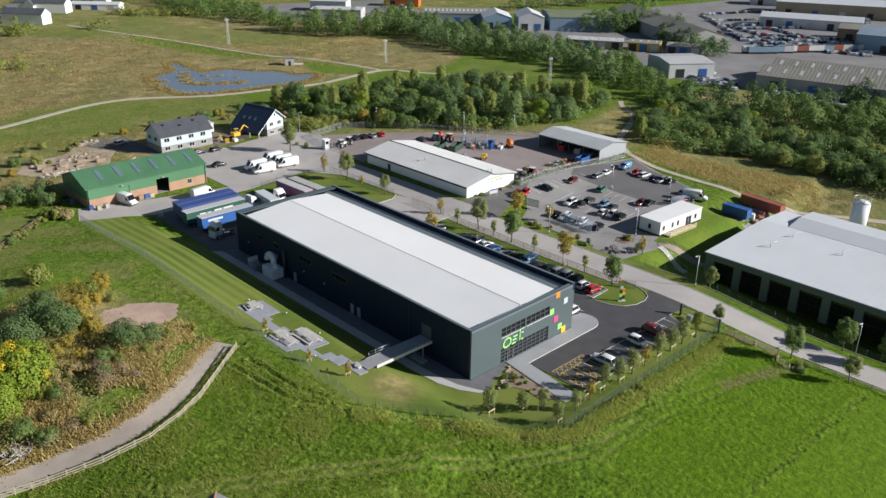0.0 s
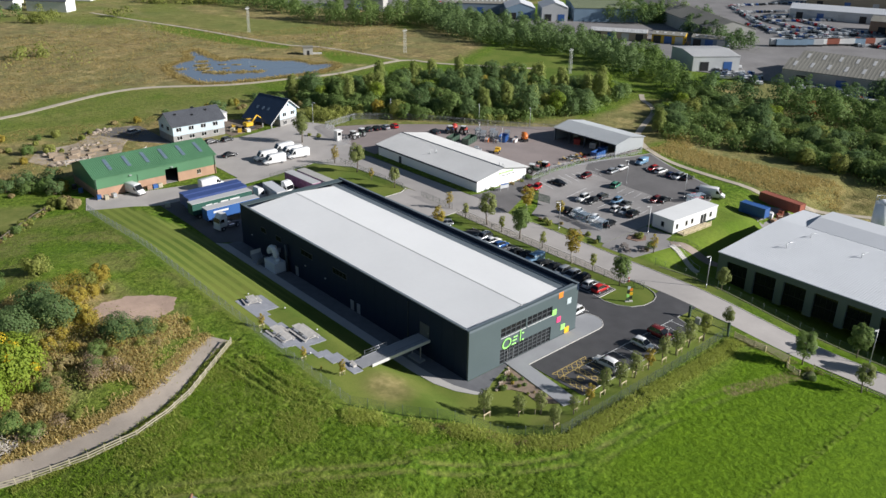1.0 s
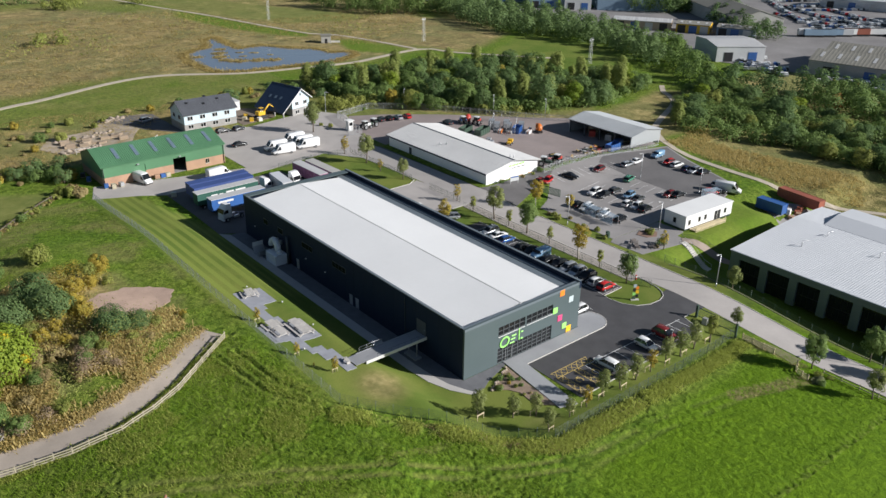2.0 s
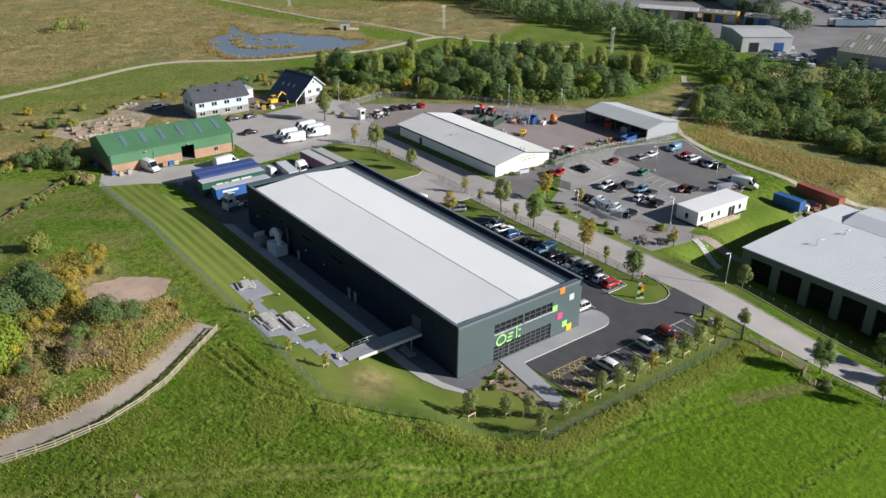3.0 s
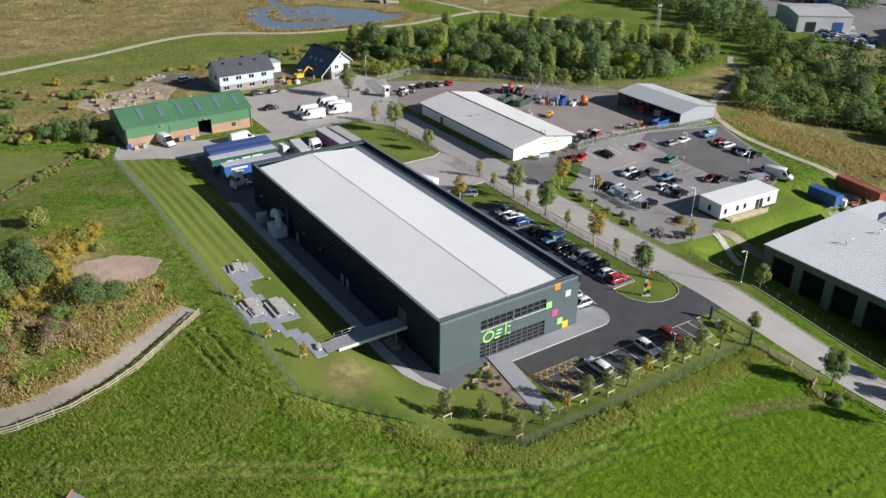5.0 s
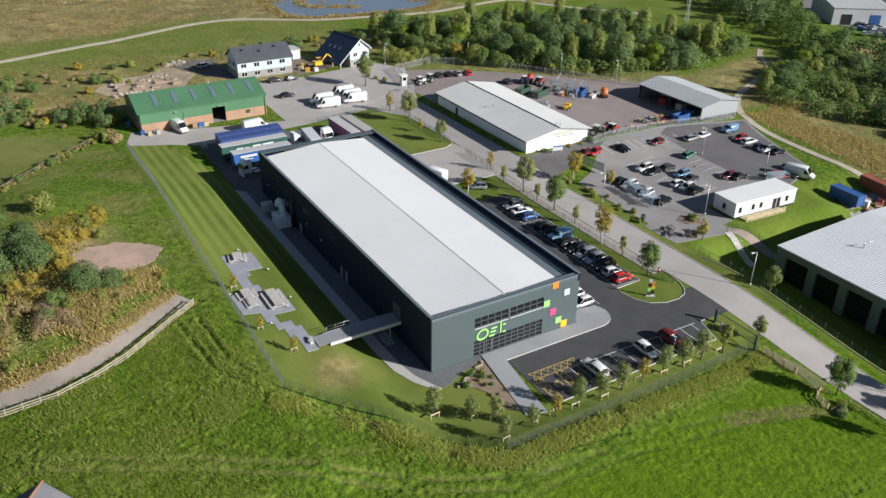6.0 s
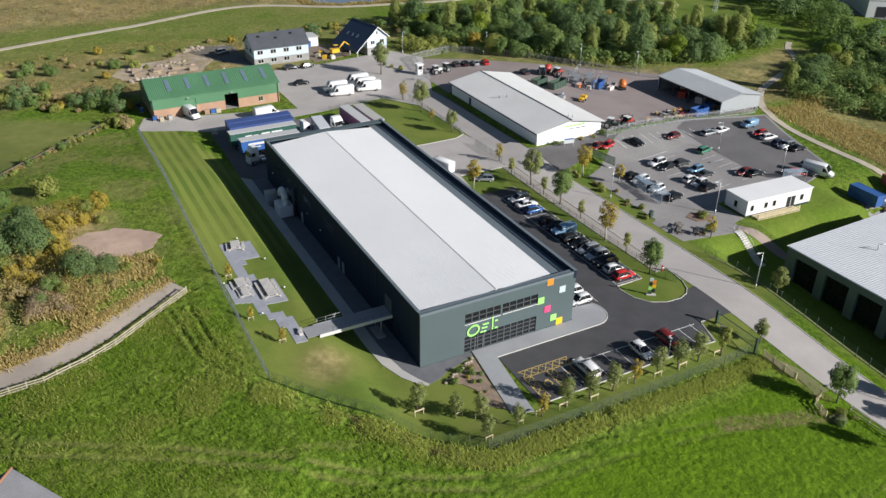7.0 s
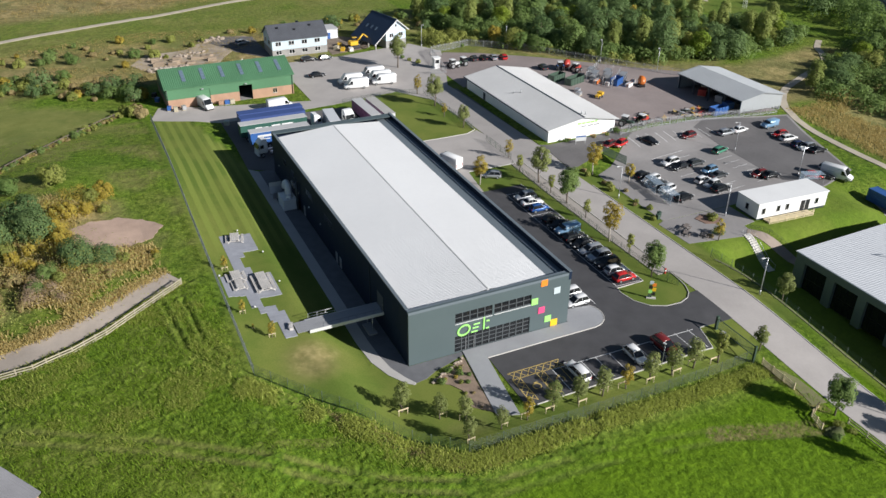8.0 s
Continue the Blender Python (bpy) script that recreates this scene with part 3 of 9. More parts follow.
draped("building_site", [(38, 149), (50, 151.5), (53, 155), (53, 162), (46, 168), (38.5, 166)], mat("dark_site_soil", (0.20, 0.155, 0.115), 0.95, var=0.35, scale=1.5, bump=0.05), "dark churned soil between the houses", "soil", 0.07)
draped("gravel_track", ribbon([(-95, 27), (-66, 21), (-57, 19.4), (-50, 18.6), (-44, 20.3), (-38.5, 23.5), (-33.5, 27.8), (-27, 31.5)], 4.6, 4.4), TRACK, "pale gravel track edged by a wooden fence", "track", 0.07)
draped("footpath", ribbon([(-120, 175), (-60, 197), (-6.5, 216), (38, 230), (75, 213), (118, 209), (162, 218), (172, 203), (200, 168)], 2.6), GRAVEL, "winding pale gravel footpath past the pond", "path", 0.12, cell=4)
draped("upper_footpath", ribbon([(100, 440), (109.3, 404.5), (122.5, 360.3), (132.3, 310.2), (140, 279.3), (149.3, 269), (156.4, 244.9), (161, 220)], 2.4), GRAVEL, "pale footpath over the grass bank", "path", 0.12, cell=4)
draped("east_path", ribbon([(196, 108), (188.5, 101.8), (185.2, 97), (179.8, 90.8), (171.7, 85.7), (154.5, 77.5), (141, 69.5), (130, 54), (127, 20), (135, 3), (160, -30)], 2.0), GRAVEL, "narrow pale path between car park and woods", "path", 0.12, cell=4)
draped("bare_soil", [(-34.0 + (7.2 + 0.6 * math.sin(3 * a + 1) + 0.35 * math.sin(8 * a) + 0.2 * math.sin(17 * a)) * math.cos(a), 48.9 + (5.7 + 0.5 * math.sin(2 * a) + 0.35 * math.sin(9 * a + 2) + 0.2 * math.sin(19 * a)) * math.sin(a)) for a in (i * math.pi / 30 for i in range(60))], BARE, "bare reddish soil patch in the scrub", "soil", 0.06)

# ---- pond ----
WATER = bpy.data.materials.new("pond_water_sky_tint")
WATER.use_nodes = True
wb_ = WATER.node_tree.nodes["Principled BSDF"]
# base colour: turbid water plus some of the sky's reflection painted in
wb_.inputs["Base Color"].default_value, wb_.inputs["Roughness"].default_value = (0.15, 0.19, 0.25, 1), 0.12
POND = [(67.8, 259.7), (73.8, 265.8), (81.4, 267.7), (85.2, 276.5), (89.6, 287.1), (94.7, 288.8), (92.6, 277.5), (91.5, 266.1), (91.9, 259.0), (99.7, 260.5), (104.4, 261.3), (112.3, 250.0), (120.9, 244.6), (123.0, 232), (130.5, 228.5), (128, 222.5),
                (116.9, 216.4), (99.1, 214.6), (85.8, 215.2), (75.6, 217.5), (64.7, 222.3), (63.4, 234.2), (63.8, 245.1)]
draped("pond", POND,
       WATER, "still blue pond with reedy islets", "pond", 0.1, cell=200)


# ---- the dark hall ----
HALL_W, HALL_L, HALL_H = 26.45, 72.8, 9.1
SIGN_GREEN = flat_colour("sign_lime", (0.36, 0.80, 0.20))
SIGN_ORANGE = flat_colour("sign_orange", (0.90, 0.26, 0.03))
SIGN_PINK = flat_colour("sign_pink", (0.80, 0.08, 0.22))
SIGN_YELLOW = flat_colour("sign_yellow", (0.90, 0.52, 0.02))
SIGN_GREY = flat_colour("sign_silver", (0.52, 0.60, 0.62))
FRAME = mat("window_frame_dark", (0.09, 0.1, 0.105), 0.4, var=0.1)
CAPPING = mat("capping_blue_grey", (0.15, 0.18, 0.20), 0.45, var=0.1)


def ring_strip(bm, cx, cz, r0, r1, a0, a1, y0, y1, sx=1.0, k=20, tilt=0.0):
    """A curved flat band standing on a wall."""
    pts = []
    for i in range(k + 1):
        a = radians(a0 + (a1 - a0) * i / k)
        for r in (r0, r1):
            for y in (y0, y1):
                z = r * math.sin(a)
                pts.append(bm.verts.new((cx + sx * r * math.cos(a) + tilt * z, y, cz + z)))
    for i in range(k):
        a, b = pts[4 * i:4 * i + 4], pts[4 * i + 4:4 * i + 8]
        bm.faces.new((a[0], b[0], b[2], a[2]))
        bm.faces.new((a[1], a[3], b[3], b[1]))
        bm.faces.new((a[0], a[1], b[1], b[0]))
        bm.faces.new((a[2], b[2], b[3], a[3]))
    for q in (pts[:4], pts[-4:]):
        bm.faces.new((q[0], q[2], q[3], q[1]))


def glazed_strip(parent, x0, x1, z0, z1, cols, rows, sill, door_cols=()):
    """A window band set back in the front wall: frame bars, one pane for each light, a sill."""
    win = part_box("window", parent, BLACK, x0, x1, 0.26, 0.32, z0, z1, "dark recessed window band")
    dx, dz = (x1 - x0) / cols, (z1 - z0) / rows
    for i in range(cols):
        for j in range(rows):
            part_box("pane", win, GLASS, x0 + i * dx + 0.07, x0 + (i + 1) * dx - 0.07, 0.16, 0.18, z0 + j * dz + 0.05, z0 + (j + 1) * dz - 0.05)
    bm = bmesh.new()
    for i in range(cols + 1):
        box(bm, x0 + i * dx - 0.07, x0 + i * dx + 0.07, 0.08, 0.25, z0, z1)
    for j in range(rows + 1):
        for i in range(cols):
            box(bm, x0 + i * dx + 0.07, x0 + (i + 1) * dx - 0.07, 0.1, 0.24, z0 + j * dz - 0.05, z0 + j * dz + 0.05)
    part("frame", bm, FRAME, win)
    if sill:
        part_box("sill", win, LAMP_CLEAR, x0, x1, -0.1, 0.12, z0 - 0.14, z0 - 0.06, "pale metal sill")
    return win


def build_hall():
    hall = thing("industrial_hall", "large dark metal-clad hall with grey front and white ribbed roof", "building")
    W, L, H = HALL_W, HALL_L, HALL_H
    # front wall, built round its two window bands
    X0, X1, LZ0, LZ1, UZ0, UZ1 = 7.2, 19.7, 0.12, 2.95, 5.2, 6.9
    for a, c, z0, z1 in ((0, X0, -0.6, H), (X1, W, -0.6, H), (X0, X1, UZ1, H), (X0, X1, LZ1, UZ0), (X0, X1, -0.6, LZ0)):
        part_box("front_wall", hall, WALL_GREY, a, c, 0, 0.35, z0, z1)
    glazed_strip(hall, X0, 13.2, UZ0, UZ1, 5, 2, True)
    part_box("pier", hall, WALL_GREY, 13.2, 13.5, 0.02, 0.3, UZ0, UZ1)
    glazed_strip(hall, 13.5, X1, UZ0, UZ1, 5, 2, True)
    glazed_strip(hall, X0, X1, LZ0, LZ1, 11, 4, False)
    part_box("entrance_door", hall, GALV, 9.0, 9.06, 0.04, 0.12, 0.12, 2.4, "pale door edge of the glazed entrance")
    part_box("entrance_door", hall, GALV, 10.35, 10.41, 0.04, 0.12, 0.12, 2.4, "pale door edge of the glazed entrance")
    # long walls of standing cladding panels with narrow joints
    for x0, x1, side in ((0.0, 0.3, -1), (W - 0.3, W, 1)):
        part_box("long_wall", hall, TRIM_DARK, x0 + 0.03, x1 - 0.03, 0.35, L - 0.3, -0.6, H - 0.1)
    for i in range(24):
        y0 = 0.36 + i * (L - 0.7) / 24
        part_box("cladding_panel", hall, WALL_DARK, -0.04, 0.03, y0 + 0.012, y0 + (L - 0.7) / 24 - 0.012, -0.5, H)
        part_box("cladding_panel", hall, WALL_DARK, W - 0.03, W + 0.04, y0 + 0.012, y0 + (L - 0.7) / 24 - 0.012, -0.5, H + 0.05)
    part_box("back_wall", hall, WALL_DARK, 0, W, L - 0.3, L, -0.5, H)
    # cappings
    bm = bmesh.new()
    prism(bm, [(-0.05, H), (0.85, H - 0.02), (0.85, H - 0.5), (-0.05, H - 0.42)], -0.02, W - 0.5, axis="x")
    part("front_capping", bm, CAPPING, hall, "blue-grey metal capping")
    part_box("side_capping", hall, CAPPING, -0.06, 0.42, 0.9, L - 1.4, H - 0.12, H + 0.05)
    part_box("back_capping", hall, WALL_GREY, -0.06, W - 0.5, L - 1.9, L + 0.04, H - 0.1, H + 0.03)
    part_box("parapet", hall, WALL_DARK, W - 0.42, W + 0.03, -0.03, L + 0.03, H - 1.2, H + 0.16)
    part_box("parapet_capping", hall, CAPPING, W - 0.46, W + 0.07, -0.05, L + 0.06, H + 0.16, H + 0.22)
    # two shallow slopes of ribbed sheet, ridge along the length
    for x0, x1, z0, z1 in ((0.42, 12.7, H - 0.85, H + 0.06), (12.9, W - 3.3, H + 0.06, H - 0.72)):
        bm = bmesh.new()
        y, prof = 0.9, []
        while y < L - 2.0:
            prof += [(y, 0), (y + 0.20, 0), (y + 0.24, 0.028), (y + 0.30, 0.028), (y + 0.34, 0)]
            y += 0.345
        lo = [bm.verts.new((x0, a, z0 + h)) for a, h in prof]
        hi = [bm.verts.new((x1, a, z1 + h)) for a, h in prof]
        for i in range(len(prof) - 1):
            bm.faces.new((lo[i], lo[i + 1], hi[i + 1], hi[i]))
        part("roof_sheet", bm, ROOF_WHITE, hall, "white ribbed metal roof sheet")
    part_box("gutter", hall, CAPPING, W - 3.4, W - 0.42, 0.3, L - 0.3, H - 1.0, H - 0.75, "dark blue-grey valley gutter behind the parapet")
    part_box("gutter_step", hall, ROOF_GREY, W - 1.5, W - 1.3, 0.9, L - 1.5, H - 0.75, H - 0.55)
    bm = bmesh.new()
    prism(bm, [(12.6, H + 0.04), (12.8, H + 0.13), (13.0, H + 0.04), (13.0, H - 0.04), (12.6, H - 0.04)], 0.88, L - 1.9)
    part("ridge_cap", bm, ROOF_GREY, hall, "grey ridge capping")
    # coloured squares, set a little proud
    for x, z, mm, lab in ((21.75, 8.4, SIGN_ORANGE, "orange"), (24.1, 6.5, SIGN_GREY, "silver grey"), (20.3, 5.5, SIGN_GREEN, "lime green"), (21.6, 3.65, SIGN_PINK, "pink"), (22.85, 1.75, SIGN_GREEN, "lime green"), (24.0, 0.75, SIGN_YELLOW, "yellow")):
        h = 0.56 if z > 1 else 0.6
        bm = bmesh.new()
        bevel_box(bm, x - h, x + h, -0.07, -0.005, z - h, z + h, 0.015)
        part("colour_square", bm, mm, hall, lab + " square panel on the front wall")
    # company mark as plain shapes
    sign = bmesh.new()
    ring_strip(sign, 8.6, 3.8, 0.70, 0.96, 0, 360, -0.12, -0.01, 1.1, 28, 0.15)
    part("sign_shape", sign, SIGN_GREEN, hall, "lime green ring-shaped sign on the front wall")
    sign = bmesh.new()
    bevel_box(sign, 9.75, 10.85, -0.12, -0.01, 2.95, 3.2, 0.05)
    bevel_box(sign, 10.1, 11.2, -0.12, -0.01, 4.2, 4.45, 0.05)
    bevel_box(sign, 9.95, 11.0, -0.12, -0.01, 3.6, 3.85, 0.05)
    part("sign_shape", sign, SIGN_GREEN, hall, "lime green barred sign on the front wall")
    sign = bmesh.new()
    bevel_box(sign, 11.7, 11.98, -0.12, -0.01, 3.0, 5.2, 0.04)
    bevel_box(sign, 12.2, 12.75, -0.12, -0.01, 4.25, 4.5, 0.04)
    bevel_box(sign, 12.2, 12.75, -0.12, -0.01, 3.0, 3.25, 0.04)
    part("sign_shape", sign, SIGN_GREEN, hall, "lime green upright and square sign on the front wall")
    # west wall: windows, doors, vents and lamps in the shade
    for y0, y1, z0, z1 in ((33, 37.5, 5.6, 6.8), (44.5, 48.5, 5.6, 6.8), (56, 58, 5.4, 6.6), (62, 64, 5.4, 6.6)):
        win = part_box("window", hall, FRAME, -0.12, -0.02, y0, y1, z0, z1, "dark upper window")
        k = int((y1 - y0) / 1.1)
        for i in range(k):
            part_box("pane", win, GLASS, -0.15, -0.13, y0 + 0.1 + i * (y1 - y0 - 0.1) / k, y0 + (i + 1) * (y1 - y0 - 0.1) / k, z0 + 0.1, z1 - 0.1)
    for y0, y1, z1 in ((9.5, 11.9, 6.0), (29.0, 30.0, 2.1), (31.0, 32.0, 2.1), (50, 51, 2.1)):
        z0 = 3.5 if z1 > 5 else 0.1
        d = part_box("door", hall, FRAME if z1 > 5 else GALV, -0.1, -0.02, y0, y1, z0, z1, "recessed bridge doorway" if z1 > 5 else "pale steel side door")
        part_box("door_handle", d, GALV, -0.16, -0.1, y0 + 0.15, y0 + 0.25, z0 + 1.0, z0 + 1.1)
    for y, z in ((40, 3.2), (47, 3.4), (54, 3.2), (68, 3.2)):
        part_box("wall_lamp", hall, LAMP_CLEAR, -0.22, -0.04, y, y + 0.3, z, z + 0.18, "small pale wall lamp")
    part_box("vent", hall, GALV, -0.3, -0.04, 56.5, 57.3, 3.2, 4.0, "square metal wall vent")
    part_box("vent", hall, GALV, -0.3, -0.04, 57.8, 58.6, 3.2, 4.0, "square metal wall vent")
    part_box("downpipe", hall, TRIM_DARK, -0.16, -0.04, 15.0, 15.12, 0.1, H - 0.6)
    return hall


hall = build_hall()


def build_bridge():
    """Footbridge from the bank up to the first-floor door, with a handrail on one side."""
    b = thing("footbridge", "grey metal footbridge from the grass bank to the upper door", "footbridge")
    ya, yb, za, zb, w = 10.7, 9.3, 2.5, 3.5, 2.75
    at = lambda x: (ya + (yb - ya) * (x + 12.9) / 12.8, za + (zb - za) * (x + 12.9) / 12.8)
    for i in range(44):
        x = -12.9 + i * 12.8 / 44
        y, z = at(x)
        part_box("deck_plank", b, PAVING, x, x + 0.272, y, y + w, z, z + 0.06)
    for off, mm, lab in ((-0.14, LAMP_CLEAR, "pale edge beam"), (w + 0.02, LAMP_CLEAR, "pale edge beam")):
        bm = bmesh.new()
        v = []
        for x in (-11.2, -0.1):
            y, z = at(x)
            v += [bm.verts.new((x, y + off + d, z + h)) for d, h in ((0, -0.4), (0.12, -0.4), (0.12, 0.12), (0, 0.12))]
        for k in range(4):
            bm.faces.new((v[k], v[(k + 1) % 4], v[4 + (k + 1) % 4], v[4 + k]))
        bm.faces.new(v[3::-1])
        bm.faces.new(v[4:])
        part("girder", bm, mm if off < 0 else GALV, b, lab if off < 0 else "")
    bm = bmesh.new()
    for i in range(4):
        x = -10.6 + i * 1.35
        y, z = at(x)
        tube(bm, (x, y + w + 0.08, z), (x, y + w + 0.08, z + 1.0), 0.03, n=6)
    for h in (0.5, 1.0):
        tube(bm, (-10.6, at(-10.6)[0] + w + 0.08, at(-10.6)[1] + h), (-6.4, at(-6.4)[0] + w + 0.08, at(-6.4)[1] + h), 0.03, n=6)
    part("railing", bm, GALV, b)
    bm = bmesh.new()
    for i in range(8):
        x = -9.2 + i * 1.25
        y, z = at(x)
        tube(bm, (x, y - 0.08, z), (x, y - 0.08, z + 0.8), 0.022, n=5)
    tube(bm, (-9.2, at(-9.2)[0] - 0.08, at(-9.2)[1] + 0.8), (-0.4, at(-0.4)[0] - 0.08, at(-0.4)[1] + 0.8), 0.018, n=5)
    part("railing", bm, TRIM_DARK, b, "thin dark wire railing")
    for y in (yb + 0.35, yb + w - 0.2):
        bm = bmesh.new()
        tube(bm, (-1.8, y, -0.1), (-1.8, y, zb - 0.2), 0.09)
        part("post", bm, GALV, b)
    part_box("footing", b, PAVING, -2.6, -1.3, yb - 0.3, yb + w, -0.1, 0.35, "low concrete footing")
    return b


build_bridge()


def build_extractor():
    e = thing("dust_extractor", "pale metal dust extraction unit with curved duct against the wall", "machine", m=pose(-1.75, 55.9, 0.05))
    part_box("plinth", e, WHITE_STEEL, -1.5, 1.2, -2.0, 2.0, 0, 2.2, "pale steel housing", 0.05)
    bm = bmesh.new()
    rings = []
    for i in range(9):
        a = radians(190 - i * 24)
        c, o = Vector((0.1, 1.0 + 1.25 * math.cos(a), 3.0 + 1.35 * math.sin(a))), Vector((0, math.cos(a), math.sin(a)))
        for r in (0.62, 0.7) if 0 < i < 8 else (0.62,):
            rings.append([c + o * r * math.cos(k * math.pi / 7) + Vector((r * math.sin(k * math.pi / 7), 0, 0)) for k in range(14)])
    vs = [[bm.verts.new(p) for p in q] for q in rings]
    for p, q in zip(vs, vs[1:]):
        for k in range(14):
            bm.faces.new((p[k], p[(k + 1) % 14], q[(k + 1) % 14], q[k]))
    bm.faces.new(vs[0][::-1])
    bm.faces.new(vs[-1])
    part("duct", bm, WHITE_STEEL, e, "bright segmented round duct")
    bm = bmesh.new()
    tube(bm, (0, -1, 2.2), (0, -1, 2.8), 0.7, 0.4, 12)
    part("hopper", bm, WHITE_STEEL, e)
    bm = bmesh.new()
    tube(bm, (1.2, -2.4, 0), (1.2, -2.4, 6.0), 0.28, n=10)
    part("exhaust_duct", bm, TRIM_DARK, e)
    sk = thing("open_skip", "open pale metal skip beside the extraction unit", "skip", m=pose(-2.6, 61, 0.05))
    bm = bmesh.new()
    prism(bm, [(-1.5, 1.5), (-1.4, 1.5), (-0.8, 0.2), (0.8, 0.2), (1.4, 1.5), (1.5, 1.5), (0.9, 0), (-0.9, 0)], -1.2, 1.2, axis="x")
    part("body", bm, GALV, sk)
    bm = bmesh.new()
    box(bm, -1.2, 1.2, 1.5, 1.56, 1.2, 2.4)
    part("lid", bm, LAMP_CLEAR, sk, "raised pale lid")


build_extractor()


# ---- other buildings ----
def gable_roof(parent, name, material, x0, x1, y0, y1, ze, zr, over=0.4, thick=0.18, axis="y", label="", ribs=0.0):
    """Two sloping slabs that meet at a ridge along the axis; optional raised ribs down the slope."""
    out = []
    if axis == "y":
        c = (x0 + x1) / 2
        sides = ((x0 - over, c, y0 - over, y1 + over), (x1 + over, c, y0 - over, y1 + over))
    else:
        c = (y0 + y1) / 2
        sides = ((y0 - over, c, x0 - over, x1 + over), (y1 + over, c, x0 - over, x1 + over))
    half = abs(sides[0][1] - sides[0][0])
    drop = (zr - ze) * over / max(0.1, half - over)
    for a, b, s0, s1 in sides:
        bm = bmesh.new()
        lo, hi = ze - drop, zr
        if ribs:
            prof, s = [], s0
            while s < s1 - ribs:
                prof += [(s, 0), (s + ribs * 0.6, 0), (s + ribs * 0.7, 0.05), (s + ribs * 0.9, 0.05)]
                s += ribs
            prof.append((s1, 0))
            P = (lambda u, v, z: (u, v, z)) if axis == "y" else (lambda u, v, z: (v, u, z))
            e = [bm.verts.new(P(a, q, lo + thick + h)) for q, h in prof]
            r = [bm.verts.new(P(b, q, hi + thick + h)) for q, h in prof]
            for i in range(len(prof) - 1):
                bm.faces.new((e[i], e[i + 1], r[i + 1], r[i]))
            box_pts = [(a, lo), (b, hi), (b, hi + thick - 0.01), (a, lo + thick - 0.01)]
        else:
            box_pts = [(a, lo), (b, hi), (b, hi + thick), (a, lo + thick)]
        prism(bm, box_pts, s0, s1, axis=axis)
        out.append(part(name, bm, material, parent, label))
    return out


def gable_walls(parent, material, x0, x1, y0, y1, z0, ze, zr, axis="y", t=0.25, name="wall"):
    """Four walls, the end ones running up to the ridge."""
    if axis == "y":
        part_box(name, parent, material, x0, x0 + t, y0 + t, y1 - t, z0, ze)
        part_box(name, parent, material, x1 - t, x1, y0 + t, y1 - t, z0, ze)
        ends, prof = ((y0, y0 + t), (y1 - t, y1)), [(x0, z0), (x1, z0), (x1, ze), ((x0 + x1) / 2, zr), (x0, ze)]
    else:
        part_box(name, parent, material, x0 + t, x1 - t, y0, y0 + t, z0, ze)
        part_box(name, parent, material, x0 + t, x1 - t, y1 - t, y1, z0, ze)
        ends, prof = ((x0, x0 + t), (x1 - t, x1)), [(y0, z0), (y1, z0), (y1, ze), ((y0 + y1) / 2, zr), (y0, ze)]
    for a, b in ends:
        bm = bmesh.new()
        prism(bm, prof, a, b, axis=axis)
        part(name, bm, material, parent)


def wall_window(parent, side, u, z, w, h, at, sign, frame=None, lights=2):
    """A framed window on a wall. side 'x': the wall stands across x; sign: which way it faces."""
    frame = frame or LAMP_CLEAR
    def bx(nm, par, mm, u0, u1, z0, z1, d0, d1, lab=""):
        a, b = sorted((at + sign * d0, at + sign * d1))
        return part_box(nm, par, mm, a, b, u0, u1, z0, z1, lab) if side == "x" else part_box(nm, par, mm, u0, u1, a, b, z0, z1, lab)
    win = bx("window", parent, frame, u - w / 2, u + w / 2, z, z + h, 0.0, 0.05)
    for i in range(lights):
        a = u - w / 2 + w * i / lights
        bx("pane", win, GLASS, a + 0.06, a + w / lights - 0.06, z + 0.07, z + h - 0.07, 0.05, 0.065)
    bx("sill", win, KERB, u - w / 2 - 0.08, u + w / 2 + 0.08, z - 0.09, z - 0.01, 0.0, 0.14)
    return win


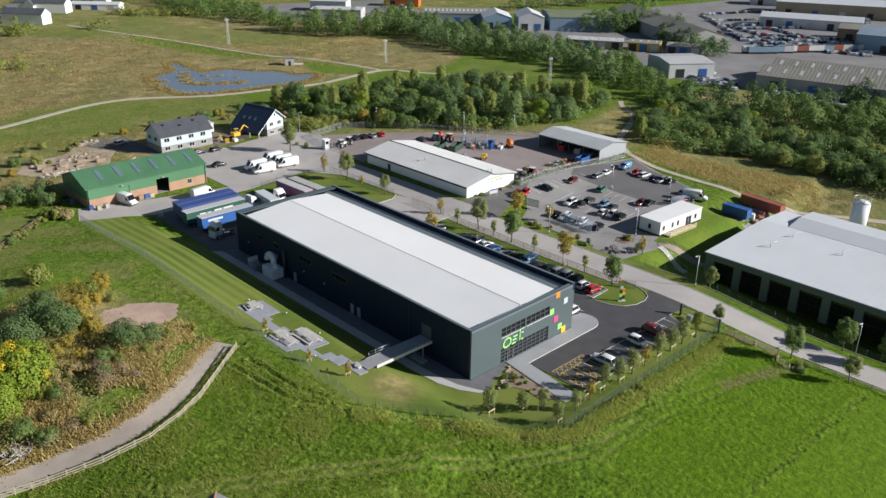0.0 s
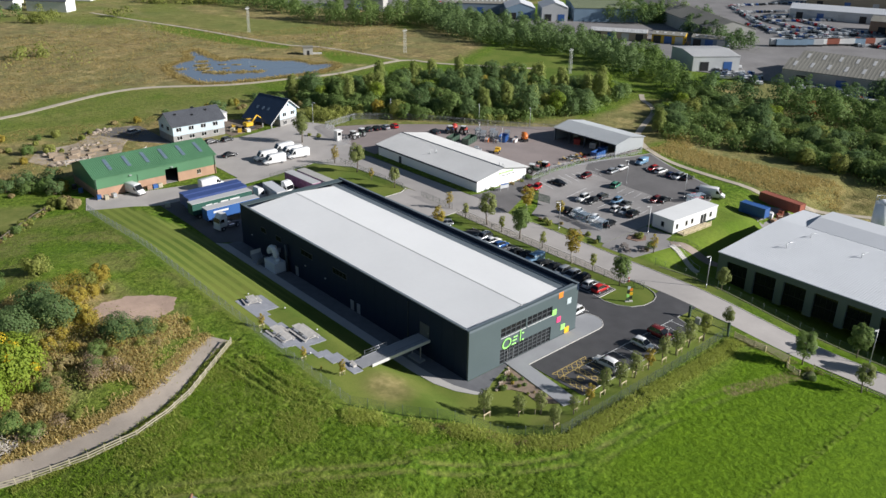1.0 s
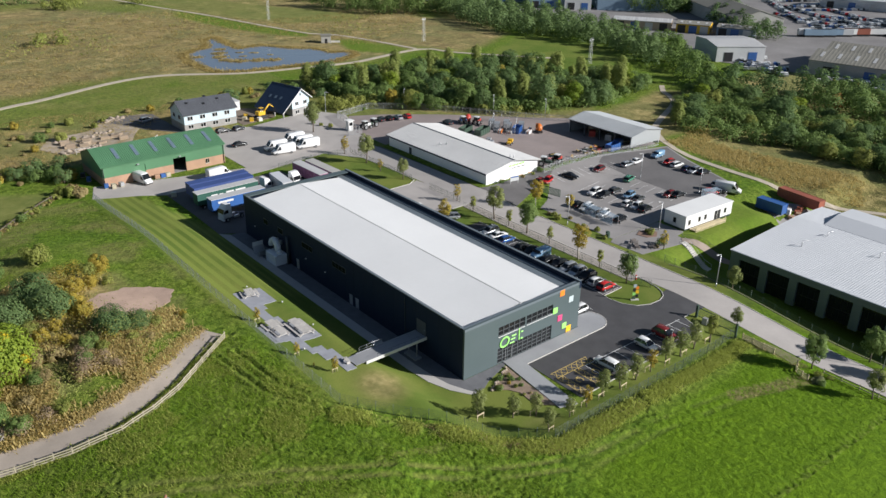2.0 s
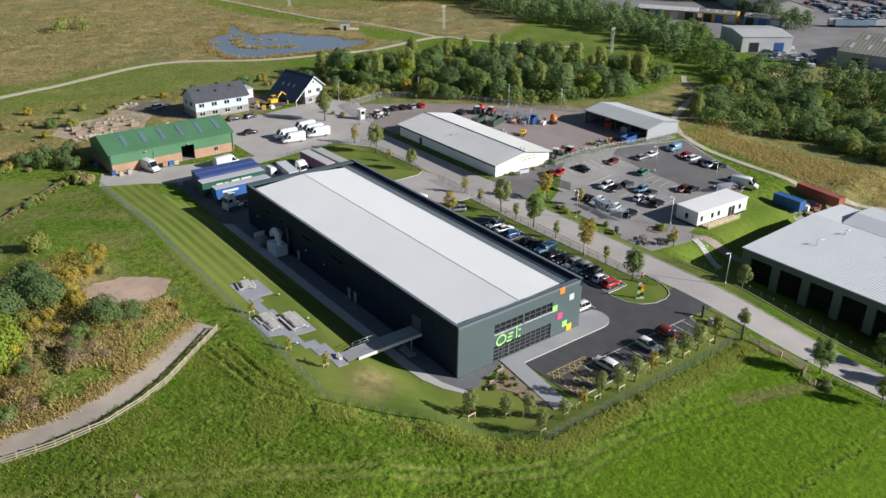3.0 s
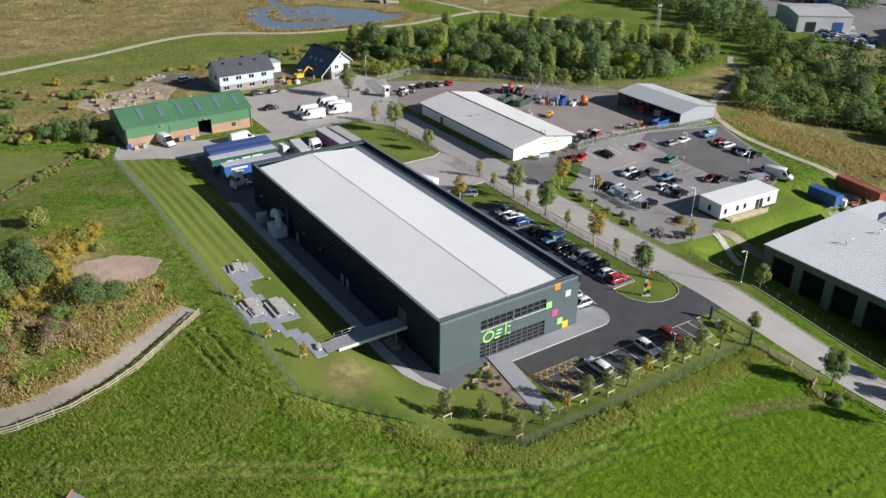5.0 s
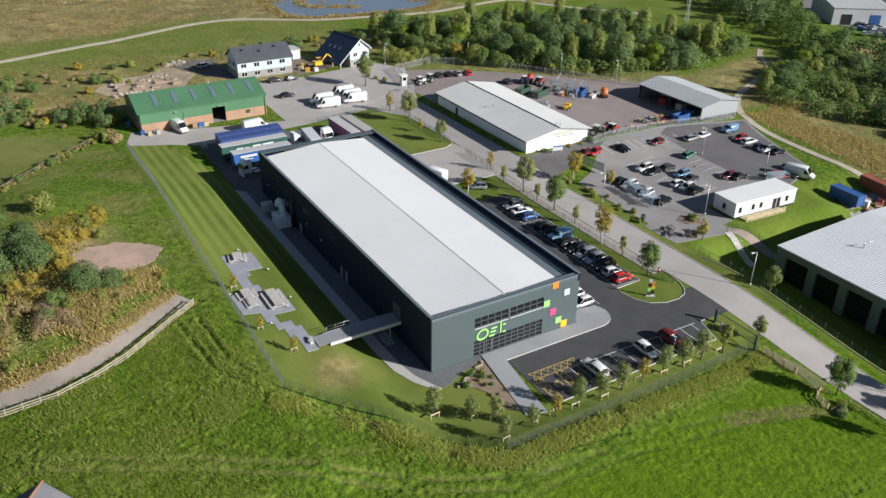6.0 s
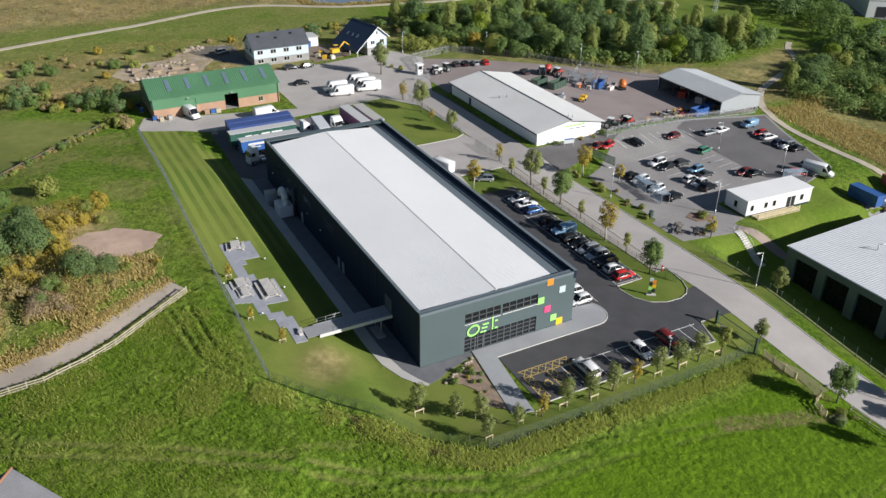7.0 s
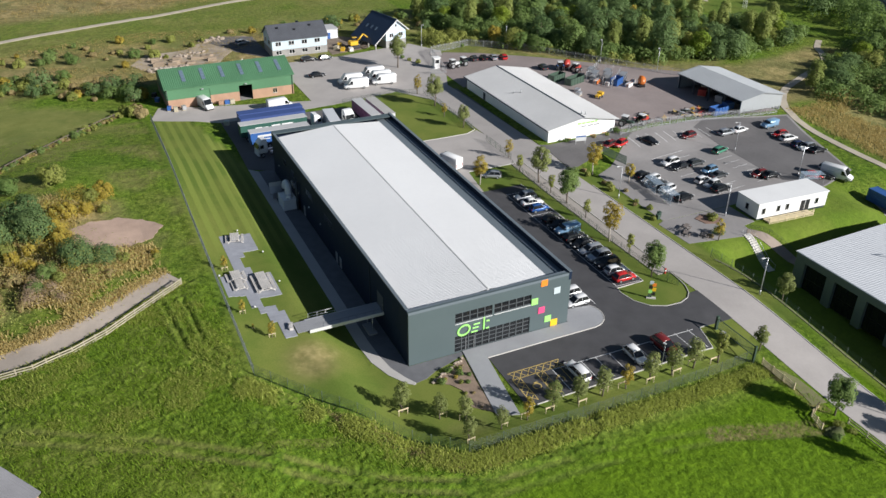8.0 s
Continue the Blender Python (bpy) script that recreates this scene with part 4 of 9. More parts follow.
def build_white_unit():
    b = thing("white_workshop", "long low white workshop with grey ribbed gable roof", "building")
    x0, x1, y0, y1, z0, ze, zr = 60.4, 78.6, 61.2, 102.5, 0.4, 4.1, 5.75
    gable_walls(b, mat("bright_white_sheet", (0.88, 0.885, 0.89), 0.6, var=0.04, scale=1.0), x0, x1, y0, y1, z0, ze, zr)
    gable_roof(b, "roof", ROOF_GREY, x0, x1, y0, y1, ze, zr, 0.7, 0.15, "y", "pale grey ribbed sheet roof", 0.5)
    part_box("ridge_cap", b, TRIM_DARK, 69.35, 69.65, y0 - 0.6, y1 + 0.6, zr + 0.16, zr + 0.24)
    part_box("gutter", b, TRIM_DARK, x0 - 0.9, x0 - 0.68, y0 - 0.6, y1 + 0.6, ze - 0.12, ze + 0.05)
    part_box("fascia", b, TRIM_DARK, x0 - 0.1, x0 - 0.02, y0, y1, ze - 0.75, ze - 0.35, "dark band under the eaves")
    d = part_box("door", b, TRIM_DARK, x0 - 0.06, x0 - 0.01, 92, 93.1, z0 + 0.4, z0 + 2.5, "dark blue side door")
    part_box("door_handle", d, GALV, x0 - 0.1, x0 - 0.06, 92.1, 92.2, z0 + 1.4, z0 + 1.5)
    # signs that cannot be read
    for u, w in ((68.1, 1.0), (69.3, 1.0), (70.5, 1.0), (71.7, 1.0), (72.9, 0.7)):
        part_box("sign_bar", b, SIGN_GREEN, u, u + w, y0 - 0.06, y0 - 0.01, 4.05, 4.5, "lime green sign bar")
    for u in (69.2, 71.0, 72.7):
        part_box("sign_bar", b, BLACK, u, u + 1.4, y0 - 0.05, y0 - 0.01, 3.4, 3.6, "thin dark sign bar")
    for u in (65, 68.4, 71.8, 75.2):
        part_box("air_brick", b, BRICK_M, u, u + 1.6, y0 - 0.04, y0 - 0.01, z0 + 0.5, z0 + 0.75)
    for x, y in ((64, 84), (65.5, 83), (70.2, 63), (71, 62.5)):
        bm = bmesh.new()
        zz = ze + (zr - ze) * (1 - abs(x - 69.5) / 9.1)
        tube(bm, (x, y, zz), (x, y, zz + 1.0), 0.12, n=8)
        part("flue", bm, GALV, b)
    return b


build_white_unit()


def build_green_shed():
    b = thing("green_shed", "long green metal shed with brick base and roof lights", "building")
    x0, x1, y0, y1, z0, ze, zr = -14.8, 17.6, 119.5, 135.5, 0.0, 5.3, 8.0
    cut = ((-7.6, -4.0, 4.2), (3.3, 6.7, 4.0))
    # walls with a brick plinth to 2.4 m and two vehicle openings on the south side
    t = 0.3
    edges = [x0] + [v for c in cut for v in c[:2]] + [x1]
    for i in range(0, 6, 2):
        part_box("brick_plinth", b, BRICK_M, edges[i], edges[i + 1], y0, y0 + t, z0 - 0.3, 2.5, "buff brick lower wall")
        part_box("cladding", b, GREEN_SHEET, edges[i], edges[i + 1], y0 - 0.06, y0 + t, 2.5, ze)
    for a, c, h in cut:
        part_box("cladding", b, GREEN_SHEET, a, c, y0 - 0.06, y0 + t, h, ze)
    part_box("roller_door", b, GREEN_SHEET, cut[0][0], cut[0][1], y0 + 0.1, y0 + 0.2, 1.9, 4.2, "half-raised bright green roller door")
    part_box("cladding", b, GREEN_SHEET, x0, x1, y1 - t, y1, -0.3, ze)
    for a, c in ((x0, x0 + t), (x1 - t, x1)):
        bm = bmesh.new()
        prism(bm, [(y0 + t, 2.4), (y1 - t, 2.4), (y1 - t, ze), ((y0 + y1) / 2, zr), (y0 + t, ze)], a, c, axis="x")
        part("cladding", bm, GREEN_SHEET, b)
        part_box("brick_plinth", b, BRICK_M, a, c, y0 + t, y1 - t, -0.3, 2.4, "buff brick lower wall")
    part_box("inner_floor", b, YARD, x0 + t, x1 - t, y0 + t, y1 - t, -0.2, 0.08)
    gable_roof(b, "roof", GREEN_SHEET, x0, x1, y0, y1, ze, zr, 0.35, 0.15, "x", "green ribbed sheet roof", 0.5)
    slope = (zr - ze) / 8.0
    for i in range(6):
        x = -10.2 + i * 4.9
        for j in range(4):
            ya, yb = y0 + 2.0 + j * 1.15, y0 + 3.05 + j * 1.15
            za, zb = ze + slope * (ya - y0) + 0.22, ze + slope * (yb - y0) + 0.22
            bm = bmesh.new()
            prism(bm, [(ya, za), (yb, zb), (yb, zb + 0.06), (ya, za + 0.06)], x, x + 0.95, axis="x")
            part("roof_light", bm, SKYLIGHT, b, "blue-grey translucent roof light")
    wall_window(b, "y", 12.6, 1.0, 1.1, 1.2, y0, -1, WOOD, 2)
    for x in (x0 + 0.2, 17.3):
        bm = bmesh.new()
        tube(bm, (x, y0 - 0.15, 0), (x, y0 - 0.15, ze), 0.08, n=6)
        part("downpipe", bm, BLACK, b)
    part_box("lamp", b, GALV, -6.2, -5.6, y0 - 0.5, y0 - 0.06, 4.4, 4.6)
    part_box("lamp", b, GALV, 4.8, 5.4, y0 - 0.5, y0 - 0.06, 4.3, 4.5)
    return b


build_green_shed()


def build_house(name, label, x0, x1, y0, y1, ze, zr, axis, roof_mat, wins, lower):
    b = thing(name, label, "house")
    gable_walls(b, RENDER_BLUE, x0, x1, y0, y1, lower, ze, zr, axis)
    part_box("plinth", b, STONE, x0 - 0.04, x1 + 0.04, y0 - 0.04, y1 + 0.04, -0.4, lower, "grey stone lower wall")
    gable_roof(b, "roof", roof_mat, x0, x1, y0, y1, ze, zr, 0.5, 0.18, axis, "slate roof", 0.35)
    for side, u, z, at, sg in wins:
        wall_window(b, side, u, z, 1.7, 1.2, at, sg, LAMP_CLEAR, 2)
    return b


RENDER_BLUE = mat("pale_blue_render", (0.52, 0.63, 0.69), 0.8, var=0.06, scale=1)
STONE = mat("grey_stone", (0.30, 0.29, 0.275), 0.9, var=0.2, scale=4, bump=0.02)
h1 = build_house("office_house", "pale rendered two-storey house with dark grey slate roof", 20.7, 37.6, 152.6, 162.6, 5.3, 8.4, "x", SLATE,
                 [("y", 22.6 + i * 4.0, z, 152.6, -1) for i in range(4) for z in (0.8, 3.4)] + [("x", 156, 3.4, 20.7, -1), ("x", 160, 3.4, 20.7, -1)], 2.2)
for i, (x, y) in enumerate(((23, 156), (28, 155), (33, 156), (30, 158.5))):
    bm = bmesh.new()
    z = 5.3 + 3.1 * (y - 152.6) / 5.0 if y < 157.6 else 8.0
    box(bm, x, x + 0.8, y, y + 0.9, z + 0.1, z + 0.6)
    part("roof_window", bm, GLASS, h1)


def build_gabled_house():
    """Narrow gabled house whose steep roof runs on down over a porch on posts."""
    b = thing("gabled_house", "pale rendered house with steep dark blue slate roof over a porch", "house", m=pose(59.1, 149.6, 0.0, 0, 0, 12))
    hw, depth, zr, k, low = 3.7, 13.0, 8.3, 0.80, 2.3
    ze = zr - hw * k
    gable_walls(b, RENDER_BLUE, -hw, hw, 0, depth, low, ze, zr)
    part_box("plinth", b, STONE, -hw - 0.04, hw + 0.04, -0.04, depth + 0.04, -0.3, low, "grey stone lower wall")
    for x1 in (-8.3, hw + 0.75):
        bm = bmesh.new()
        z1 = zr - abs(x1) * k
        prism(bm, [(0, zr + 0.06), (x1, z1 + 0.06), (x1, z1 + 0.26), (0, zr + 0.26)], -0.7, depth + 0.5)
        part("roof", bm, SLATE_BLUE, b, "dark blue slate roof slope")
        y = -0.74
        bm = bmesh.new()
        prism(bm, [(0, zr - 0.05), (x1, z1 - 0.05), (x1, z1 + 0.24), (0, zr + 0.24)], y, y + 0.05)
        part("bargeboard", bm, LAMP_CLEAR, b, "white bargeboard")
    bm = bmesh.new()
    tube(bm, (0, -0.7, zr + 0.27), (0, depth + 0.5, zr + 0.27), 0.14, n=6)
    part("ridge_tile", bm, SLATE_BLUE, b)
    for u, z in ((-1.7, 0.5), (1.8, 0.5), (-1.7, 3.2), (1.8, 3.2)):
        wall_window(b, "y", u, z, 1.5, 1.2, -0.04 if z < 2 else 0.0, -1, LAMP_CLEAR, 2)
    wall_window(b, "y", 0.0, 6.2, 0.6, 0.9, 0.0, -1, LAMP_CLEAR, 1)
    for y in (0.2, 4.4, 8.6, 12.8):
        part_box("porch_post", b, STONE, -7.6, -7.25, y - 0.17, y + 0.17, -0.3, zr - 7.5 * k + 0.05)
    for y in (4.4, 7.0, 9.6):
        bm = bmesh.new()
        prism(bm, [(-4.6, zr - 4.6 * k + 0.27), (-3.7, zr - 3.7 * k + 0.27), (-3.7, zr - 3.7 * k + 0.34), (-4.6, zr - 4.6 * k + 0.34)], y, y + 0.8)
        part("roof_window", bm, SKYLIGHT, b, "pale roof window")


build_gabled_house()
anx = thing("site_store", "low pale flat-roofed store beside the rendered house", "shed")
part_box("wall", anx, LAMP_CLEAR, 40, 45.5, 166, 172, -0.2, 2.9)
part_box("roof", anx, ROOF_GREY, 39.8, 45.7, 165.8, 172.2, 2.9, 3.1)
part_box("door", anx, BLUE_PAINT, 42, 43, 165.93, 165.99, -0.1, 2.0)


def build_canopy():
    b = thing("open_barn", "grey open-fronted steel barn with low gable roof", "building")
    x0, x1, y0, y1, z0, ze, zr = 116.8, 130.6, 60.4, 84.6, -1.4, 3.2, 4.4
    part_box("wall", b, ROOF_MID, x1 - 0.2, x1, y0 + 0.2, y1 - 0.2, z0, ze)
    for a, c in ((y0, y0 + 0.2), (y1 - 0.2, y1)):
        bm = bmesh.new()
        prism(bm, [(x0, z0 if a > 70 else 0.0), (x1, z0 if a > 70 else 0.0), (x1, ze), ((x0 + x1) / 2, zr), (x0, ze)], a, c)
        part("wall", bm, ROOF_MID, b)
    gable_roof(b, "roof", ROOF_MID, x0, x1, y0, y1, ze, zr, 0.4, 0.15, "y", "grey ribbed sheet roof", 0.5)
    for i in range(5):
        y = y0 + 0.3 + i * (y1 - y0 - 0.6) / 4
        part_box("column", b, TRIM_DARK, x0 + 0.1, x0 + 0.4, y - 0.15, y + 0.15, z0, ze)
        part_box("rafter", b, TRIM_DARK, x0 + 0.4, x1 - 0.3, y - 0.1, y + 0.1, ze - 0.35, ze - 0.1)
    part_box("eaves_beam", b, TRIM_DARK, x0 + 0.05, x0 + 0.3, y0, y1, ze - 0.4, ze - 0.05)
    return b


build_canopy()


def build_cabin():
    b = thing("portable_cabin", "long white portable office cabin with flat roof", "cabin")
    L, D = 17.2, 6.0
    b.matrix_basis = pose(79.2, 14.9, -0.75, 0, 0, -3.0)
    part_box("body", b, WHITE_RENDER, 0, L, 0, D, 0.25, 3.25, r=0.04)
    part_box("roof", b, WHITE_RENDER, -0.12, L + 0.12, -0.12, D + 0.12, 3.25, 3.5, "white felt roof")
    part_box("skirt", b, TRIM_DARK, 0.15, L - 0.15, 0.15, D - 0.15, -0.4, 0.25)
    for x in (1.4, 5.0, 7.2, 14.6):
        wall_window(b, "y", x, 1.1, 0.9, 1.3, 0.0, -1, LAMP_CLEAR, 1)
    wall_window(b, "x", 3.0, 1.1, 0.9, 1.3, 0.0, -1, LAMP_CLEAR, 1)
    for x in (10.6, 11.8):
        d = part_box("door", b, BLACK, x, x + 1.0, -0.05, -0.01, 0.3, 2.4, "dark glazed door")
        part_box("door_handle", d, GALV, x + 0.8, x + 0.86, -0.12, -0.05, 1.2, 1.4)
    r = thing("timber_ramp", "pale timber access ramp with slatted railing along the cabin", "ramp", m=pose(79.2, 14.9, -0.75, 0, 0, -3.0))
    part_box("deck", r, WOOD_PALE, 1.5, 12.5, -1.9, -0.15, 0.08, 0.2)
    for i in range(6):
        part_box("post", r, WOOD_PALE, 1.5 + i * 2.15, 1.62 + i * 2.15, -1.95, -1.83, -1.0, 1.2)
    for z in (-0.55, -0.2, 0.15, 0.5, 0.85):
        part_box("rail", r, WOOD_PALE, 1.5, 12.5, -2.0, -1.95, z, z + 0.16)


build_cabin()


def build_container(m, colour, name, label, L=12.2, W=2.45, H=2.6):
    b = thing(name, label, "container", "shipping containers", m)
    bm = bmesh.new()
    prof, s = [], 0.12
    while s < L - 0.3:
        prof += [(s, 0.0), (s + 0.1, 0.0), (s + 0.14, 0.04), (s + 0.24, 0.04)]
        s += 0.28
    prof.append((L - 0.12, 0))
    for y, sg in ((0, 1), (W, -1)):
        lo = [bm.verts.new((a, y + sg * h, 0.15)) for a, h in prof]
        hi = [bm.verts.new((a, y + sg * h, H - 0.1)) for a, h in prof]
        for i in range(len(prof) - 1):
            bm.faces.new((lo[i], lo[i + 1], hi[i + 1], hi[i]))
    box(bm, 0.05, L - 0.05, 0.05, W - 0.05, 0.1, H - 0.05)
    part("body", bm, colour, b)
    bm = bmesh.new()
    for x in (0, L - 0.15):
        for y in (0, W - 0.15):
            box(bm, x, x + 0.15, y, y + 0.15, 0, H)
    for z in (0, H - 0.12):
        box(bm, 0.15, L - 0.15, 0, 0.1, z, z + 0.12)
        box(bm, 0.15, L - 0.15, W - 0.1, W, z, z + 0.12)
    part("frame", bm, colour, b)
    for y in (0.1, W / 2 + 0.02):
        d = part_box("door", b, colour, L, L + 0.05, y, y + W / 2 - 0.12, 0.15, H - 0.15)
        part_box("lock_bar", d, GALV, L + 0.05, L + 0.09, y + 0.4, y + 0.45, 0.2, H - 0.2)
    return b


def build_right_hall():
    b = thing("grey_office_hall", "grey-clad low hall with white ribbed roof and large dark windows", "building")
    x0, x1, y0, y1, z0, ze = 73.6, 112, -75, -0.4, -5.2, 1.5
    part_box("wall", b, GREY_CLAD, x0, x1, y1 - 0.4, y1, z0, ze)
    part_box("core", b, TRIM_DARK, x0 + 0.9, x1 - 0.5, y0 + 0.5, y1 - 0.41, z0, ze - 0.1)
    # piers and deep window bays on the side towards the road
    y, i = y1 - 0.4, 0
    while y > y0 + 8:
        part_box("pier", b, GREY_CLAD, x0, x0 + 0.85, y - 1.7, y, z0, ze)
        win = part_box("window", b, BLACK, x0 + 0.6, x0 + 0.7, y - 6.4, y - 1.7, z0 + 0.2, ze - 1.2, "tall dark window bay")
        for k in range(4):
            for z in (z0 + 0.35, z0 + 2.8):
                part_box("pane", win, GLASS, x0 + 0.52, x0 + 0.55, y - 6.35 + k * 1.17, y - 6.35 + k * 1.17 + 1.1, z, z + (2.3 if z < z0 + 1 else 2.5))
        part_box("lintel", b, GREY_CLAD, x0, x0 + 0.85, y - 6.4, y - 1.7, ze - 1.2, ze)
        y -= 6.4
    part_box("eaves_trim", b, CAPPING, x0 - 0.15, x0 + 0.1, y0, y1 + 0.1, ze, ze + 0.25)
    bm = bmesh.new()
    prof, s = [], y0
    while s < y1:
        prof += [(s, 0), (s + 0.3, 0), (s + 0.36, 0.03), (s + 0.44, 0.03), (s + 0.5, 0)]
        s += 0.5
    for xa, xb, za, zb in ((x0 - 0.1, 100.0, ze + 0.2, ze + 1.0), (100.0, x1 + 0.1, ze + 1.0, ze + 0.3)):
        lo = [bm.verts.new((xa, a, za + h)) for a, h in prof]
        hi = [bm.verts.new((xb, a, zb + h)) for a, h in prof]
        for i in range(len(prof) - 1):
            if prof[i + 1][0] - prof[i][0] > 1e-6:
                bm.faces.new((lo[i], lo[i + 1], hi[i + 1], hi[i]))
    part("roof_sheet", bm, ROOF_PALE, b, "pale ribbed metal roof")
    bm = bmesh.new()
    prism(bm, [(100.2, ze + 1.05), (106, ze + 2.0), (113, ze + 1.6), (113, ze - 0.2), (100.2, ze - 0.2)], -60, -6.5)
    part("upper_roof", bm, ROOF_PALE, b, "raised pale ribbed roof")
    for x, y in ((86, -9), (93, -22), (95, -10)):
        bm = bmesh.new()
        tube(bm, (x, y, ze + 0.3), (x, y, ze + 1.9), 0.1, n=8)
        tube(bm, (x, y, ze + 1.8), (x + 1.5, y - 0.6, ze + 1.8), 0.08, n=8)
        part("roof_pipe", bm, GALV, b)
    return b


GREY_CLAD = mat("mid_grey_cladding", (0.125, 0.15, 0.16), 0.5, var=0.1, scale=0.6)
build_right_hall()
build_container(pose(125.0, 5.1, -3.8, 0, 0, 83), RUST_RED, "red_container", "rust red shipping container on the lower yard", 12.2)
build_container(pose(113.4, 8.8, -3.1, 0, 0, 88), BLUE_PAINT, "blue_container", "dark blue shipping container beside the lawn", 7.2)


def build_silo():
    b = thing("storage_silo", "tall pale grey cylindrical storage silo with top rail", "silo", m=pose(121.6, -14.5, -4.6))
    bm = bmesh.new()
    tube(bm, (0, 0, 1.5), (0, 0, 10.2), 2.0, n=20)
    tube(bm, (0, 0, 10.2), (0, 0, 10.9), 2.0, 0.6, n=20)
    tube(bm, (0, 0, 0.3), (0, 0, 1.5), 0.6, 2.0, n=20)
    part("body", bm, WHITE_STEEL, b)
    for i in range(6):
        a = i * math.pi / 3
        bm = bmesh.new()
        tube(bm, (1.9 * math.cos(a), 1.9 * math.sin(a), -0.3), (1.9 * math.cos(a), 1.9 * math.sin(a), 10.2), 0.1, n=6)
        part("leg", bm, WHITE_STEEL, b)
    bm = bmesh.new()
    for i in range(12):
        a, c = i * math.pi / 6, (i + 1) * math.pi / 6
        tube(bm, (2 * math.cos(a), 2 * math.sin(a), 10.2), (2 * math.cos(a), 2 * math.sin(a), 11.4), 0.04, n=5)
        tube(bm, (2 * math.cos(a), 2 * math.sin(a), 11.4), (2 * math.cos(c), 2 * math.sin(c), 11.4), 0.04, n=5)
    part("top_rail", bm, WHITE_STEEL, b)


build_silo()


def build_near_barn():
    """The corner of a tall brick barn at the foot of the view."""
    b = thing("brick_barn", "tall brick barn with pale grey slate roof in the field", "barn", m=pose(-51.1, -10.8, 3.9, 0, 0, -35.6))
    gable_walls(b, BRICK_M, -5, 5, -16, 0, -0.8, 4.8, 8.5)
    gable_roof(b, "roof", mat("pale_slate", (0.15, 0.15, 0.16), 0.8, var=0.2, scale=2), -5, 5, -16, 0, 4.8, 8.5, 0.25, 0.15, "y", "pale grey slate roof", 0.3)
    bm = bmesh.new()
    tube(bm, (0, -16.2, 8.72), (0, 0.25, 8.72), 0.16, n=6)
    part("ridge_tile", bm, mat("terracotta_ridge", (0.45, 0.22, 0.12), 0.8, var=0.2, scale=3), b, "terracotta ridge tiles")


build_near_barn()


# ---- far estate: sheds with storeys, doors and roof lights ----
def far_shed(label, x, y, w, d, turn, ze, zr, wall, roof, axis="x", doors=3, roof_lights=0, bays=1):
    b = thing("factory_shed", label, "building", "sheds of the far estate", pose(x, y, ground_z(x, y), 0, 0, turn))
    for k in range(bays):
        y0, y1 = d * k / bays, d * (k + 1) / bays
        gable_walls(b, wall, 0, w, y0, y1, -0.5, ze, zr, axis)
        gable_roof(b, "roof", roof, 0, w, y0, y1, ze, zr, 0.2, 0.2, axis, "", 1.5)
    for i in range(doors):
        u = w * (i + 0.5) / doors
        part_box("loading_door", b, (BLACK, BLUE_PAINT, GALV)[i % 3], u - 2, u + 2, -0.12, -0.02, 0, min(4.2, ze - 0.5))
    if roof_lights and axis == "x":
        for i in range(roof_lights):
            u = w * (i + 0.5) / roof_lights
            for k in range(bays):
                y0, half = d * k / bays, d / bays / 2
                bm = bmesh.new()
                za, zb = ze + (zr - ze) * 0.35 + 0.26, ze + (zr - ze) * 0.75 + 0.26
                prism(bm, [(y0 + half * 0.35, za), (y0 + half * 0.75, zb), (y0 + half * 0.75, zb + 0.05), (y0 + half * 0.35, za + 0.05)], u - 0.6, u + 0.6, axis="x")
                part("roof_light", bm, ROOF_GREY, b)
    return b


OLD_ROOF = mat("weathered_fibre_roof", (0.235, 0.225, 0.19), 0.9, var=0.2, scale=0.4)
OLD_WALL = mat("stained_render", (0.42, 0.41, 0.38), 0.9, var=0.2, scale=0.5)
DARK_WALL = mat("slate_blue_sheet", (0.22, 0.28, 0.34), 0.7, var=0.15, scale=0.5)
PALE_WALL = mat("pale_sheet", (0.55, 0.56, 0.56), 0.7, var=0.15, scale=0.5)
BLUE_WALL = mat("faded_blue_sheet", (0.22, 0.32, 0.42), 0.7, var=0.15, scale=0.5)
TAN_WALL = mat("tan_sheet", (0.40, 0.32, 0.22), 0.8, var=0.15, scale=0.5)
GREEN_ROOF = mat("mossy_roof", (0.17, 0.20, 0.11), 0.9, var=0.2, scale=0.4)
far_shed("large weathered factory shed with grey fibre roof", 262, 84, 95, 44, -78, 6, 9, OLD_WALL, OLD_ROOF, doors=6, roof_lights=14, bays=2)
far_shed("grey two-part workshop beside the woods", 252, 121, 22, 26, -35, 6.5, 7.6, PALE_WALL, ROOF_GREY, doors=2)
far_shed("long old factory shed with brown-grey roof", 346, 143, 120, 26, 55, 7, 11, OLD_WALL, OLD_ROOF, doors=5)
far_shed("low row of trade units with grey roofs", 283, 205, 30, 12, -58, 4.5, 5.5, TAN_WALL, ROOF_GREY, doors=4, roof_lights=6)
far_shed("low row of yellow-doored trade units", 300, 177, 17, 12, -63, 4.5, 5.5, YELLOW_PAINT, OLD_ROOF, doors=3, roof_lights=4)
far_shed("low row of blue-doored trade units", 308, 158, 18, 12, -66, 4.5, 5.5, DARK_WALL, OLD_ROOF, doors=3, roof_lights=4)
far_shed("blue-walled factory with mossy roof", 324, 251, 42, 40, -42, 8, 9.5, BLUE_WALL, GREEN_ROOF, doors=0)
far_shed("gabled dark workshop with blue doors", 309, 264, 16, 26, -42, 8, 11, PALE_WALL, ROOF_PALE, "y", doors=2)
